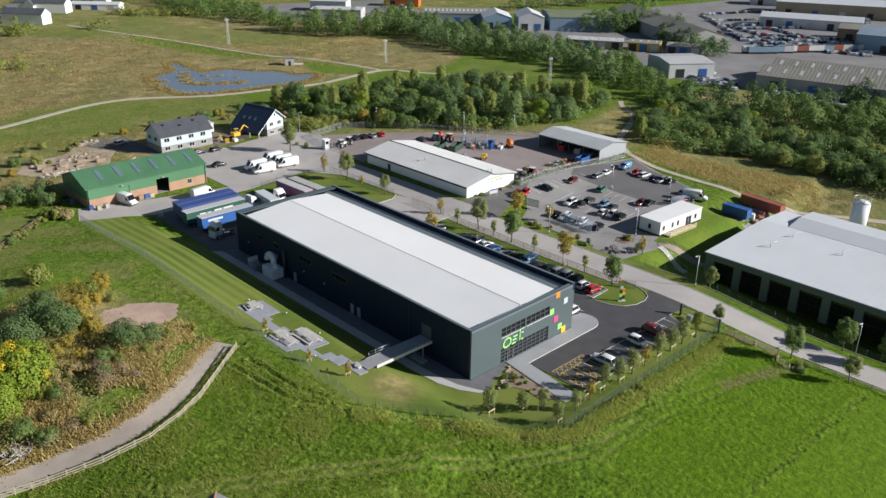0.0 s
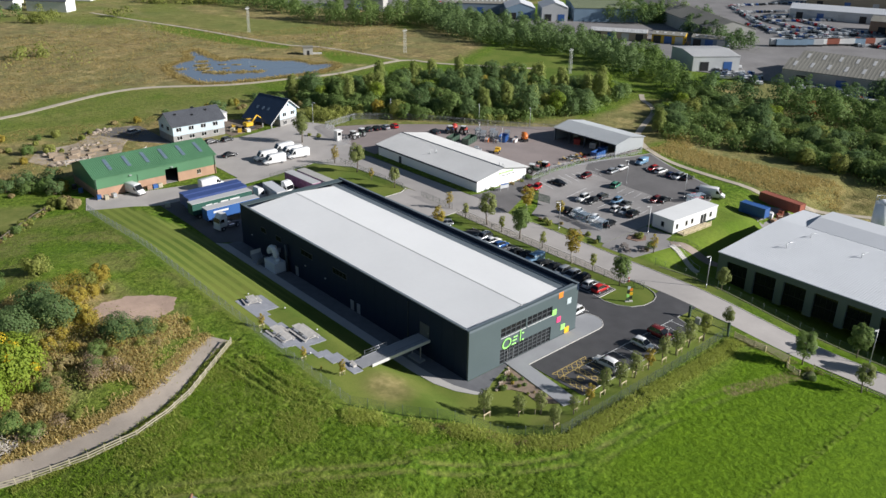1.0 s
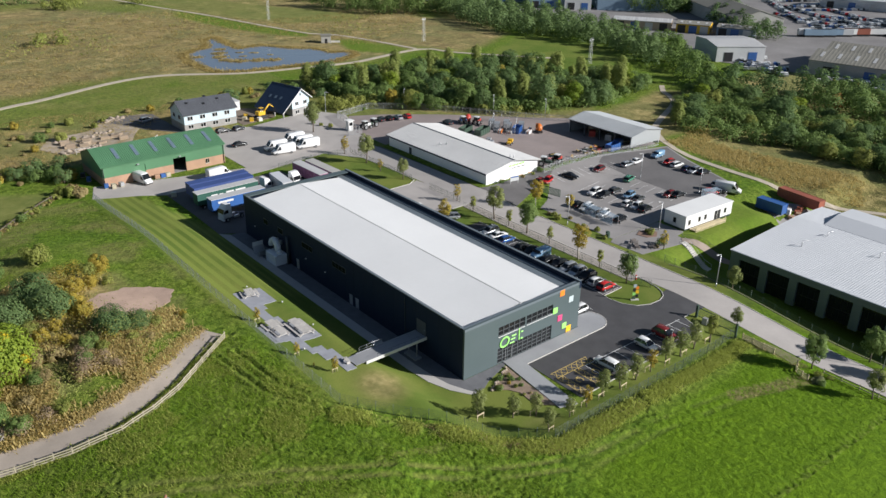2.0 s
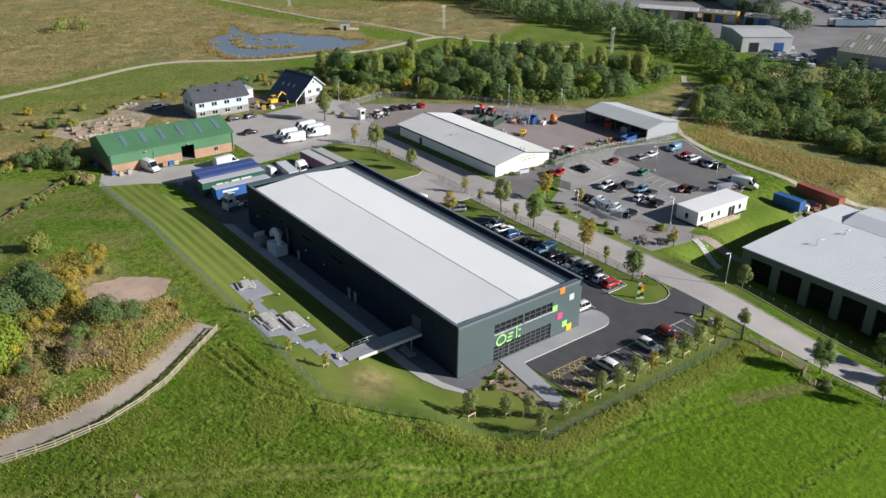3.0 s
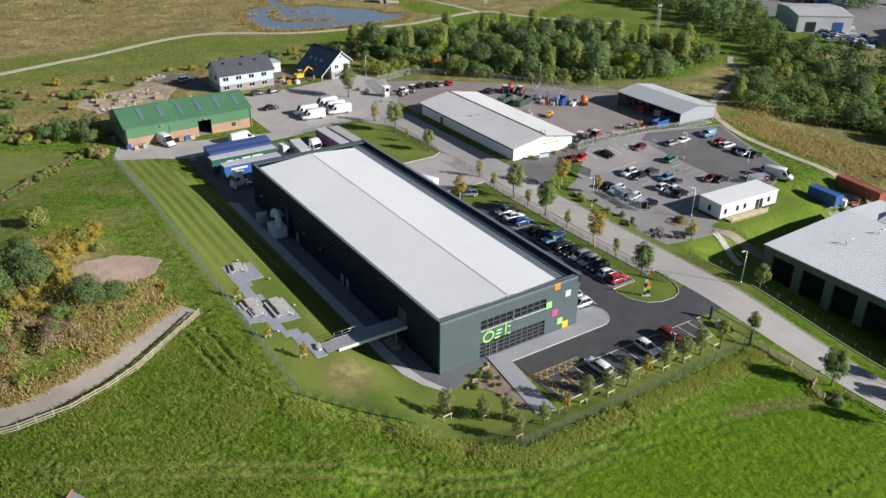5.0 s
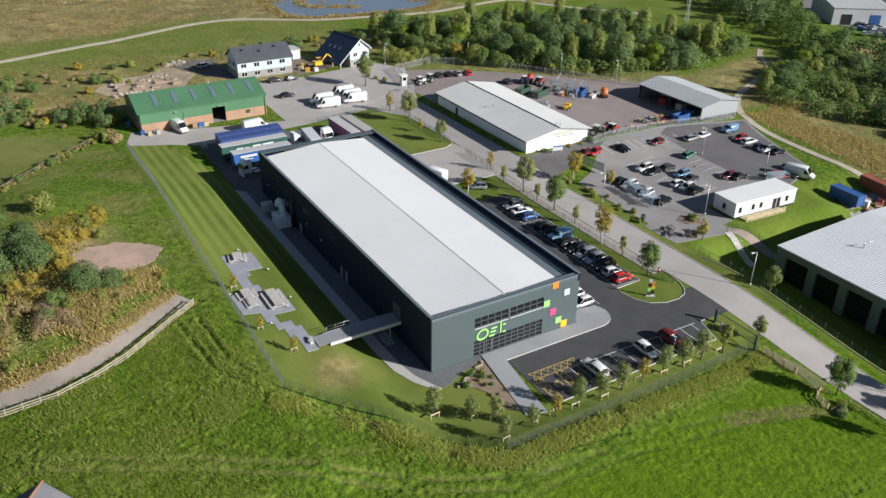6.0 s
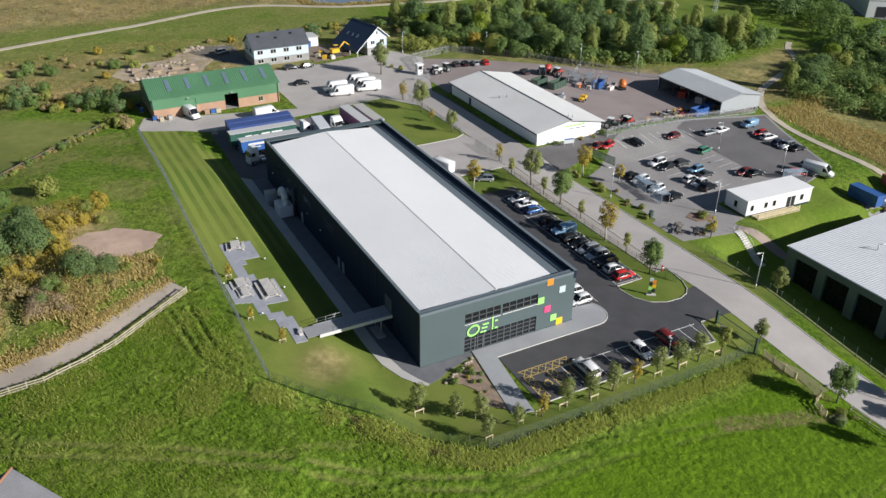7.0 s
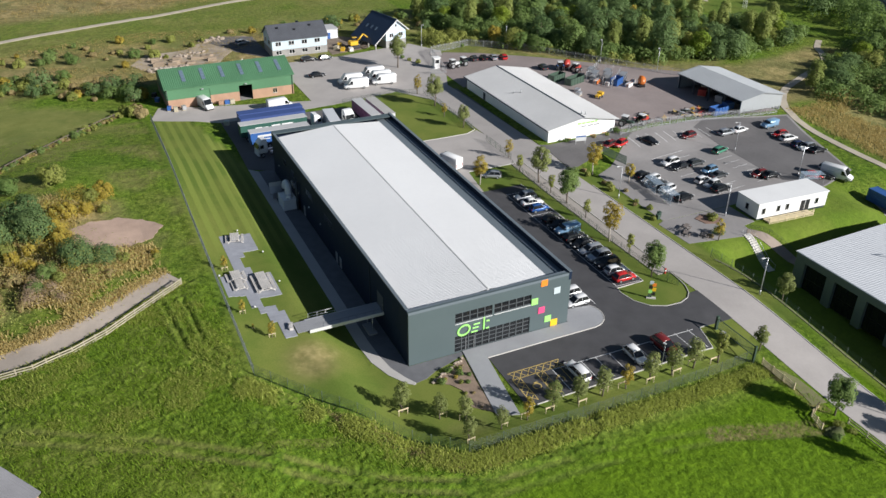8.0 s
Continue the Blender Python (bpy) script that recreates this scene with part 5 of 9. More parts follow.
far_shed("gabled grey workshop among the sheds", 296, 282, 18, 26, -42, 7, 10, BLUE_WALL, ROOF_PALE, "y", doors=2)
far_shed("long workshop with rows of roof lights", 284, 324, 44, 18, -44, 6.5, 9, DARK_WALL, OLD_ROOF, doors=3, roof_lights=16)
far_shed("pale office block with flat roof", 262, 420, 26, 16, -50, 7, 7.4, PALE_WALL, ROOF_GREY, doors=3)
far_shed("grey depot with flat roof", 240, 388, 34, 18, -48, 6, 6.6, OLD_WALL, ROOF_GREY, doors=3)
far_shed("orange-fronted depot with flat roof", 322, 410, 26, 14, -50, 6, 6.5, ORANGE_PAINT, ROOF_GREY, doors=2)
far_shed("white shed with pale roof", 452, 178, 62, 18, -70, 6, 8.5, PALE_WALL, ROOF_PALE, doors=5)
far_shed("large brown warehouse with pale roof", 520, 200, 90, 34, -68, 9, 12, TAN_WALL, ROOF_PALE, doors=5)
far_shed("dark blue warehouse with open doors", 400, 96, 60, 36, -78, 9, 12, BLUE_WALL, DARK_WALL, doors=2)
far_shed("low red-brick shed with old roof", 430, 118, 40, 20, -74, 7, 9, BRICK_M, OLD_ROOF, doors=3)
far_shed("long pale distribution shed", 560, 240, 60, 22, -62, 7, 9, PALE_WALL, ROOF_PALE, doors=4)
far_shed("white terraced houses at the far edge", 72, 468, 26, 10, -50, 6, 9, WHITE_RENDER, SLATE, doors=0)
far_shed("white terraced houses at the far edge", 96, 520, 34, 10, -45, 6, 9, WHITE_RENDER, SLATE, doors=0)
far_shed("long low white shed at the far edge", 132, 520, 34, 9, -45, 3.5, 5, WHITE_RENDER, ROOF_PALE, doors=3)
for hx, hy, ha in ((84, 486, 40), (62, 486, -50), (104, 508, 40), (118, 540, -45), (152, 528, -45), (70, 510, -50)):
    far_shed("white rendered house at the far edge", hx, hy, 9, 8, ha, 5, 8, WHITE_RENDER, SLATE, doors=0)
draped("far_yard", [(250, 135), (262, 84), (275, 20), (330, 20), (420, 60), (620, 120), (640, 260), (480, 280), (380, 215), (345, 240), (300, 300), (350, 440), (230, 480), (225, 400), (270, 330), (280, 260), (270, 215), (285, 160)],
       mat("worn_estate_tarmac", (0.21, 0.20, 0.195), 0.9, var=0.3, scale=0.25, bump=0.01), "grey hard standings of the far industrial estate", "yard", 0.15, cell=15)


# ---- trees, bushes and tall grass ----
LEAF_GREEN = leaf_mat("leaves_green", (0.112, 0.19, 0.047), (0.25, 0.335, 0.105), 0.42)
LEAF_OLIVE = leaf_mat("leaves_olive", (0.20, 0.235, 0.052), (0.37, 0.39, 0.105), 0.4)
LEAF_DARK = leaf_mat("leaves_dark", (0.09, 0.16, 0.055), (0.205, 0.29, 0.11), 0.42)
LEAF_GOLD = leaf_mat("leaves_gold", (0.33, 0.255, 0.042), (0.50, 0.40, 0.075), 0.4)
LEAF_RUST = leaf_mat("leaves_rust", (0.29, 0.225, 0.10), (0.44, 0.36, 0.17), 0.4)
LEAF_STRAW = leaf_mat("straw_grass", (0.46, 0.36, 0.13), (0.64, 0.51, 0.22), 0.45)
LEAF_REED = leaf_mat("brown_reeds", (0.36, 0.28, 0.10), (0.53, 0.42, 0.17), 0.4)
LEAF_BLADE = leaf_mat("long_green_grass", (0.14, 0.24, 0.016), (0.29, 0.42, 0.04), 0.45)
LEAF_LUSH = leaf_mat("pasture_grass", (0.12, 0.23, 0.010), (0.22, 0.35, 0.024), 0.4)
LEAF_PALE = leaf_mat("pale_seeding_grass", (0.28, 0.34, 0.06), (0.46, 0.50, 0.115), 0.5)
LEAF_POPLAR = leaf_mat("poplar_leaves", (0.22, 0.275, 0.07), (0.39, 0.43, 0.135), 0.4)
LEAF_YOUNG = leaf_mat("young_leaves", (0.20, 0.245, 0.075), (0.35, 0.38, 0.145), 0.5)
LEAF_BRIGHT = leaf_mat("leaves_bright", (0.15, 0.24, 0.025), (0.29, 0.36, 0.045), 0.35)
LEAF_BROWN = leaf_mat("dead_stems", (0.23, 0.165, 0.105), (0.36, 0.27, 0.18), 0.2)


def leaf_cards(centres, radii, count, size, rng, squash=0.85, heart=None):
    """Many small leaf sprays over the shells of several clumps: vertices and faces."""
    g = np.random.default_rng(rng.randrange(1 << 30))
    unit = lambda a: a / np.linalg.norm(a, axis=1, keepdims=True)
    pick = g.integers(0, len(centres), count)
    c, r = np.array([tuple(q) for q in centres])[pick], np.array(radii)[pick][:, None]
    d = g.normal(0, 1, (count, 3))
    d[:, 2] += 0.45
    d = unit(d)
    p = c + d * (1, 1, squash) * r * (0.62 + 0.42 * np.sqrt(g.random((count, 1))))
    away = unit(p - np.array(tuple(heart))) if heart is not None else d
    n = unit(d * 0.45 + away * 0.75 + g.normal(0, 0.28, (count, 3)) + (0, 0, 0.3))
    u = unit(np.cross(n, g.normal(0, 1, (count, 3))))
    w = np.cross(n, u)
    k = size * (0.6 + 0.8 * g.random((count, 1)))
    vs = np.stack((p - u * k * 0.9 - w * k * 0.7, p + u * k * 1.1 - w * k * 0.2 + n * k * 0.15, p - u * k * 0.1 + w * k * 0.95), axis=1).reshape(-1, 3)
    return vs.tolist(), [(q, q + 1, q + 2) for q in range(0, 3 * count, 3)]


def tree_meshes(name, seed, height, spread, bare, clumps, leaves, leaf_size, leaf, bark, column=1.0, squash=0.85):
    """Trunk with limbs, and a rounded crown of leaf sprays on clumps at the ends of the limbs."""
    rng = random.Random(seed)
    bm = bmesh.new()
    r0 = 0.018 * height + 0.03
    top = Vector((rng.uniform(-0.3, 0.3), rng.uniform(-0.3, 0.3), height * 0.82))
    mid = Vector((rng.uniform(-0.2, 0.2), rng.uniform(-0.2, 0.2), height * 0.4))
    tube(bm, (0, 0, -0.4), mid, r0, r0 * 0.7, 7)
    tube(bm, mid, top, r0 * 0.7, r0 * 0.2, 6)
    half = (height - bare) / 2
    heart = Vector((0, 0, bare + half * 0.9))
    cs, rs = [], []
    for i in range(clumps):
        f = (i + 0.5) / clumps * 1.86 - 0.93
        ring = math.sqrt(max(0.05, 1 - abs(f) ** (2.2 if f > 0 else 3.0))) * column
        a = i * 2.4 + rng.uniform(-0.6, 0.6)
        q = spread * ring * rng.uniform(0.5, 0.78)
        c = Vector((q * math.cos(a), q * math.sin(a), bare + half * (1 + f * 0.8) + rng.uniform(-0.05, 0.05) * height))
        base = mid.lerp(top, max(0.0, min(1, (c.z - mid.z) / max(0.1, top.z - mid.z) - 0.25))) if c.z > mid.z else Vector((0, 0, max(bare * 0.7, c.z - 0.8)))
        tube(bm, base, c, r0 * 0.3, r0 * 0.08, 4, cap=False)
        cs.append(c)
        rs.append(spread * rng.uniform(0.30, 0.46) * (0.75 + 0.25 * ring))
    trunk = mesh_of(name + "_trunk", bm, bark)
    vs, fs = leaf_cards(cs, rs, leaves, leaf_size, rng, squash, heart=heart)
    crown = bpy.data.meshes.new(name + "_crown")
    crown.from_pydata(vs, [], fs)
    crown.materials.append(leaf)
    return trunk, crown


def plant(template, name, label, category, group, x, y, scale=1.0, turn=0.0, stretch=1.0, sink=0.0):
    t = thing(name, label, category, group, Matrix.LocRotScale((x, y, ground_z(x, y) - sink), Euler((0, 0, turn)), (scale, scale, scale * stretch)))
    for nm, d in zip(("trunk", "crown"), template):
        new(nm, d).parent = t
    return t


WOODS = [
    tree_meshes("wood_tree", 11, 8.8, 3.8, 0.15, 30, 3700, 0.215, LEAF_GREEN, BARK, squash=0.95),
    tree_meshes("wood_tree", 12, 7.4, 3.5, 0.15, 26, 3300, 0.21, LEAF_OLIVE, BARK, squash=0.9),
    tree_meshes("wood_tree", 13, 10.0, 4.1, 0.15, 34, 4000, 0.22, LEAF_DARK, BARK, squash=1.0),
    tree_meshes("wood_tree", 14, 10.8, 2.7, 0.15, 36, 3600, 0.20, LEAF_POPLAR, BARK, 0.8, squash=1.3),
    tree_meshes("wood_tree", 15, 6.2, 3.9, 0.15, 26, 3300, 0.21, LEAF_GREEN, BARK, squash=0.85),
    tree_meshes("wood_tree", 16, 7.2, 2.8, 0.15, 24, 2600, 0.20, LEAF_GOLD, BARK, squash=1.0),
    tree_meshes("wood_tree", 17, 8.2, 3.5, 0.15, 28, 3300, 0.21, LEAF_BRIGHT, BARK, squash=0.95),
]
STREET = [
    tree_meshes("street_tree", 21, 6.6, 1.9, 1.8, 24, 5200, 0.115, LEAF_GREEN, BARK),
    tree_meshes("street_tree", 22, 5.8, 1.5, 1.6, 21, 3200, 0.105, LEAF_YOUNG, BARK),
    tree_meshes("street_tree", 23, 6.2, 1.5, 1.9, 20, 2200, 0.105, LEAF_GOLD, BARK_PALE),
    tree_meshes("street_tree", 24, 4.4, 1.05, 0.9, 22, 1700, 0.085, LEAF_YOUNG, BARK),
    tree_meshes("street_tree", 25, 3.6, 0.85, 0.9, 16, 950, 0.08, LEAF_GOLD, BARK),
    tree_meshes("street_tree", 26, 4.6, 0.95, 1.0, 18, 1700, 0.085, LEAF_OLIVE, BARK, 0.8),
]
BUSH = [
    tree_meshes("bush", 31, 3.2, 2.3, 0.1, 19, 3600, 0.115, LEAF_GREEN, BARK),
    tree_meshes("bush", 32, 2.2, 1.7, 0.05, 16, 2300, 0.10, LEAF_OLIVE, BARK),
    tree_meshes("bush", 33, 2.6, 1.6, 0.1, 16, 2300, 0.105, LEAF_GOLD, BARK),
    tree_meshes("bush", 34, 4.2, 3.0, 0.1, 24, 6400, 0.12, LEAF_DARK, BARK),
    tree_meshes("bush", 35, 1.3, 1.1, 0.05, 13, 1300, 0.085, LEAF_RUST, BARK),
    tree_meshes("bush", 36, 5.0, 3.4, 0.3, 26, 7000, 0.125, LEAF_BRIGHT, BARK),
]

def tufts(name, label, places, size, leaf, seed, blades=5, lean=0.8):
    """Loose tufts of bent grass blades."""
    r = random.Random(seed)
    vs, fs = [], []
    for x, y in places:
        z = ground_z(x, y) - 0.02 + (turf(x, y)[0] * 0.7 if y < 31 and x < 51 else 0)
        s = size * r.uniform(0.5, 1.3)
        a0 = r.random() * 6.28
        for _ in range(blades):
            a = a0 + r.gauss(0, 1.0)
            o = Vector((x + r.gauss(0, 0.6) * s, y + r.gauss(0, 0.6) * s, z))
            d = Vector((math.cos(a), math.sin(a), 0))
            w = Vector((-d.y, d.x, 0)) * s * 0.062
            h = s * r.uniform(0.3, 0.6)
            i = len(vs)
            vs += [o - w, o + w, o + d * lean * s * 0.5 + w * 0.8 + Vector((0, 0, h)), o + d * lean * s * 0.5 - w * 0.8 + Vector((0, 0, h)), o + d * lean * s * 1.15 + Vector((0, 0, h * 0.9))]
            fs += [(i, i + 1, i + 2, i + 3), (i + 3, i + 2, i + 4)]
    d = bpy.data.meshes.new(name)
    d.from_pydata(vs, [], fs)
    d.materials.append(leaf)
    return tagged(new(name, d), label, "grass", kind="stuff")


def sow(poly, count, seed, keep=lambda x, y: True):
    r = random.Random(seed)
    xs, ys = [p[0] for p in poly], [p[1] for p in poly]
    out = []
    while len(out) < count:
        x, y = r.uniform(min(xs), max(xs)), r.uniform(min(ys), max(ys))
        if in_poly(x, y, poly) and keep(x, y):
            out.append((x, y))
    return out


rng = random.Random(5)


def scatter(poly, gap, rng, jitter=0.45):
    """Loose grid of places inside an outline."""
    xs, ys = [p[0] for p in poly], [p[1] for p in poly]
    out, y = [], min(ys)
    while y < max(ys):
        x = min(xs)
        while x < max(xs):
            q = (x + rng.uniform(-jitter, jitter) * gap, y + rng.uniform(-jitter, jitter) * gap)
            if in_poly(*q, poly):
                out.append(q)
            x += gap
        y += gap
    return out


BELT = [(77, 182), (80, 165), (83, 147), (92, 131), (108, 116), (127, 104), (150, 99), (172, 104), (186, 108), (198, 118), (186, 130), (176, 134), (165, 160), (158, 172), (140, 178), (116, 184), (92, 186)]
EAST_WOODS = [(149, 70), (149, 58), (156, 46), (163, 38), (160, 25), (160, 10), (165, -20), (180, -45), (206, -20), (206, 66), (208, 88), (196, 96), (172, 84)]
EAST_FAR = [(206, -20), (180, -45), (210, -70), (300, -40), (264, 30), (243, 38), (234, 56), (208, 66)]
EAST_NORTH = [(208, 88), (214, 92), (250, 138), (262, 150), (246, 160), (222, 120), (200, 98)]
FAR_BELT = [(232, 272), (222, 232), (232, 196), (232, 160), (216, 122), (246, 150), (260, 166), (268, 200), (272, 240), (276, 300), (268, 330), (240, 300)]
NORTH_CLUMP = [(184, 352), (202, 313), (240, 284), (266, 312), (228, 342), (196, 366)]
for x, y in scatter(BELT, 6.0, rng, 0.6):
    kind = rng.choices(range(7), (5, 3.5, 5, 3 if x < 160 else 14, 4, 0.4 if x > 110 else 1.3, 1.5))[0]
    plant(WOODS[kind], "tree", ("deep green bushy tree in the dense belt", "olive green tree in the dense belt", "dark green tree in the dense belt", "slim poplar-like tree in the dense belt", "broad low tree in the dense belt", "yellowing tree in the dense belt", "bright green tree in the dense belt")[kind],
          "tree", "trees of the belt", x, y, rng.uniform(0.65, 1.12), rng.random() * 6.28, rng.uniform(0.8, 1.15))
for x, y in scatter(EAST_WOODS, 6.2, rng, 0.6):
    if fbm(x, y, 0.035) < -0.32:
        continue
    kind = rng.choices(range(7), (4, 3, 5, 0.5, 5, 0.1, 0.8))[0]
    plant(WOODS[kind], "tree", ("deep green tree of the eastern woods", "olive green tree of the eastern woods", "dark green tree of the eastern woods", "slim tree of the eastern woods", "broad low willow-like tree of the eastern woods", "yellowing tree of the eastern woods", "bright green tree of the eastern woods")[kind],
          "tree", "trees of the eastern woods", x, y, rng.uniform(0.6, 1.15), rng.random() * 6.28, rng.uniform(0.55, 0.9))


def far_woods(name, label, polys, gap, seed, h0, h1, leaf, spray=0.37, count=440):
    """Distant trees as one mass of leaf clumps with an uneven top."""
    r = random.Random(seed)
    vs, fs = [], []
    for poly in polys:
        for x, y in scatter(poly, gap, r):
            h, w, z = r.uniform(h0, h1), gap * r.uniform(0.5, 0.75), ground_z(x, y)
            cs = [Vector((x + r.uniform(-0.4, 0.4) * w, y + r.uniform(-0.4, 0.4) * w, z + h * q)) for q in (0.25, 0.45, 0.6, 0.75, 0.9)]
            v, f = leaf_cards(cs, [w * q for q in (0.95, 0.95, 0.85, 0.7, 0.45)], count, spray, r, heart=Vector((x, y, z + h * 0.5)))
            o = len(vs)
            vs += v
            fs += [tuple(i + o for i in q) for q in f]
    d = bpy.data.meshes.new(name)
    d.from_pydata(vs, [], fs)
    d.materials.append(leaf)
    tagged(new(name, d), label, "woods", kind="stuff")


plant(tree_meshes("wood_tree", 18, 7.5, 2.6, 0.15, 24, 2600, 0.21, leaf_mat("leaves_orange", (0.40, 0.17, 0.05), (0.55, 0.27, 0.09), 0.4), BARK), "tree", "orange autumn tree at the edge of the eastern woods", "tree", "trees of the eastern woods", 213.4, 47.5, 1.0, 0.4)
far_woods("undergrowth", "low leafy undergrowth filling the wooded belt", [BELT], 4.6, 31, 2.0, 4.5, LEAF_GREEN, 0.32, 260)
far_woods("undergrowth", "low scrub filling the ground behind the palisade fence", [[(67, 141), (80, 144), (93, 134.5), (107, 118), (117, 107), (122, 104), (110, 117.5), (95, 133), (86, 146), (82, 158), (70, 156)]], 3.6, 33, 1.2, 3.2, LEAF_OLIVE, 0.27, 240)
far_woods("undergrowth", "low leafy undergrowth of the eastern woods", [EAST_WOODS], 4.8, 32, 1.5, 4.5, LEAF_GREEN, 0.32, 260)
far_woods("far_trees", "dense mixed woods beyond the eastern path", [EAST_FAR, EAST_NORTH], 6.5, 8, 5, 10, LEAF_GREEN)
far_woods("far_trees", "dark line of trees between the playing field and the estate", [FAR_BELT], 6.5, 3, 6, 12, LEAF_DARK)
far_woods("far_trees", "clump of tall green trees beyond the meadow", [NORTH_CLUMP, [(330, 232), (372, 200), (384, 215), (345, 250)], [(260, 335), (280, 320), (290, 345), (270, 352)]], 7, 4, 7, 14, LEAF_GREEN)
far_woods("far_hedges", "distant hedges and scattered trees", [[(180, 470), (200, 372), (215, 372), (236, 520), (200, 540)], [(-60, 500), (60, 440), (64, 448), (-50, 516)], [(620, 270), (380, 330), (385, 344), (640, 300)], [(380, 225), (470, 270), (466, 278), (376, 236)],
                                                              [(640, 100), (700, 330), (400, 420), (396, 400), (660, 290), (620, 90)], [(330, 470), (240, 560), (120, 580), (120, 560), (230, 540), (320, 460)]], 8.5, 6, 5, 11, LEAF_GREEN, 0.48, 230)

# young trees along the hall's southern fence, with their stakes
STAKE = bmesh.new()
for sx in (-0.55, 0.55):
    tube(STAKE, (sx, 0, -0.3), (sx, 0, 0.95), 0.05, n=6)
box(STAKE, -0.65, 0.65, -0.04, 0.04, 0.75, 0.9)
STAKE = mesh_of("stake", STAKE, WOOD_PALE)
for i, (x, y, kk, s) in enumerate(((0.8, -17.6, 3, 0.9), (5.6, -17.2, 3, 0.85), (9.6, -17.0, 4, 1.05), (13.6, -16.6, 3, 1.15), (17.6, -16.8, 3, 1.1), (21.5, -16.7, 3, 1.15), (25.4, -16.7, 4, 1.15), (29.6, -16.6, 3, 1.15), (33.4, -16.7, 3, 1.2), (37.2, -16.6, 3, 1.25), (41.5, -17.0, 5, 1.25),
                                   (-4.6, -8.6, 3, 1.15), (-0.6, -11.8, 3, 0.95), (2.2, -13.6, 3, 1.0))):
    t = plant(STREET[kk], "young_tree", ("slender olive-green young tree with wooden stakes" if kk != 4 else "small golden young tree with wooden stakes") if i else "slender young tree beside the fence corner", "tree", "young trees along the fence", x, y, s, i * 1.7)
    st = new("stake", STAKE)
    st.parent = t
    st.rotation_euler = (0, 0, 0.05 - i * 1.7)
    st.location = (0, -0.5, 0)
for x, y, kk, s in ((-19.0, 31.3, 4, 0.8), (-19.2, 17.9, 4, 0.7), (-18.7, 13.7, 4, 0.25), (-16.6, 11.0, 4, 0.8)):
    t = plant(STREET[kk], "young_tree", "thin young tree with pale stakes beside the picnic slabs", "tree", "young trees along the fence", x, y, s, x)
    st = new("stake", STAKE)
    st.parent = t
    st.rotation_euler = (0, 0, -x)
# street trees
for x, y, kk, s, lab in ((46.9, 5.6, 0, 1.0, "round-headed dark green street tree on the grass verge"), (48.0, 13.4, 5, 0.75, "small conical street tree on the verge"), (47.5, 18.6, 2, 1.05, "golden birch-like street tree on the verge"), (48.6, 34.8, 0, 0.95, "bushy green street tree on the verge"),
                         (48.6, 45.3, 1, 1.15, "green street tree beside the lane"), (48.3, 40.2, 5, 0.75, "small dark conical street tree on the verge"), (48.6, 27.9, 5, 0.75, "small dark conical street tree on the verge"), (36.8, 49.3, 2, 0.85, "bronze-tinged tree on the grass by the entrance"), (47.5, 51.6, 5, 0.75, "small dark street tree on the verge"),
                         (64.4, -7.0, 1, 1.0, "slim green tree beside the street lamp"), (49.2, -31.6, 0, 1.0, "leafy green tree by the road fence"), (49.4, -17.0, 1, 0.75, "slim tree beside the sliding gate"), (61.6, 44.8, 2, 0.95, "golden-topped tree at the lane corner"), (66.4, 38.4, 2, 0.6, "yellow-green small tree beside the shelter"),
                         (51.4, 129.5, 1, 1.35, "upright green tree beside the white vans"), (47.4, 106, 4, 1.2, "small golden tree by the road"), (47.8, 96, 1, 1.15, "upright green tree by the road"), (46.8, 88, 4, 0.8, "sparse golden young tree by the road"), 
                         (66.6, 11.4, 4, 1.0, "thin tree beside the picnic tables"), (49.0, 59.1, 4, 1.0, "thin sparse street tree by the delivery entrance"), (47.9, 79.5, 1, 0.8, "green street tree by the road"), (61.0, -36, 0, 1.0, "leafy tree on the eastern verge"), (60.8, -44, 0, 1.1, "leafy tree on the eastern verge"), (48.5, -42, 1, 1.0, "leafy tree on the field edge")):
    plant(STREET[kk], "street_tree", lab, "tree", "street trees", x, y, s * (1.25 if y > 8 else 1.0), x * 3.1)
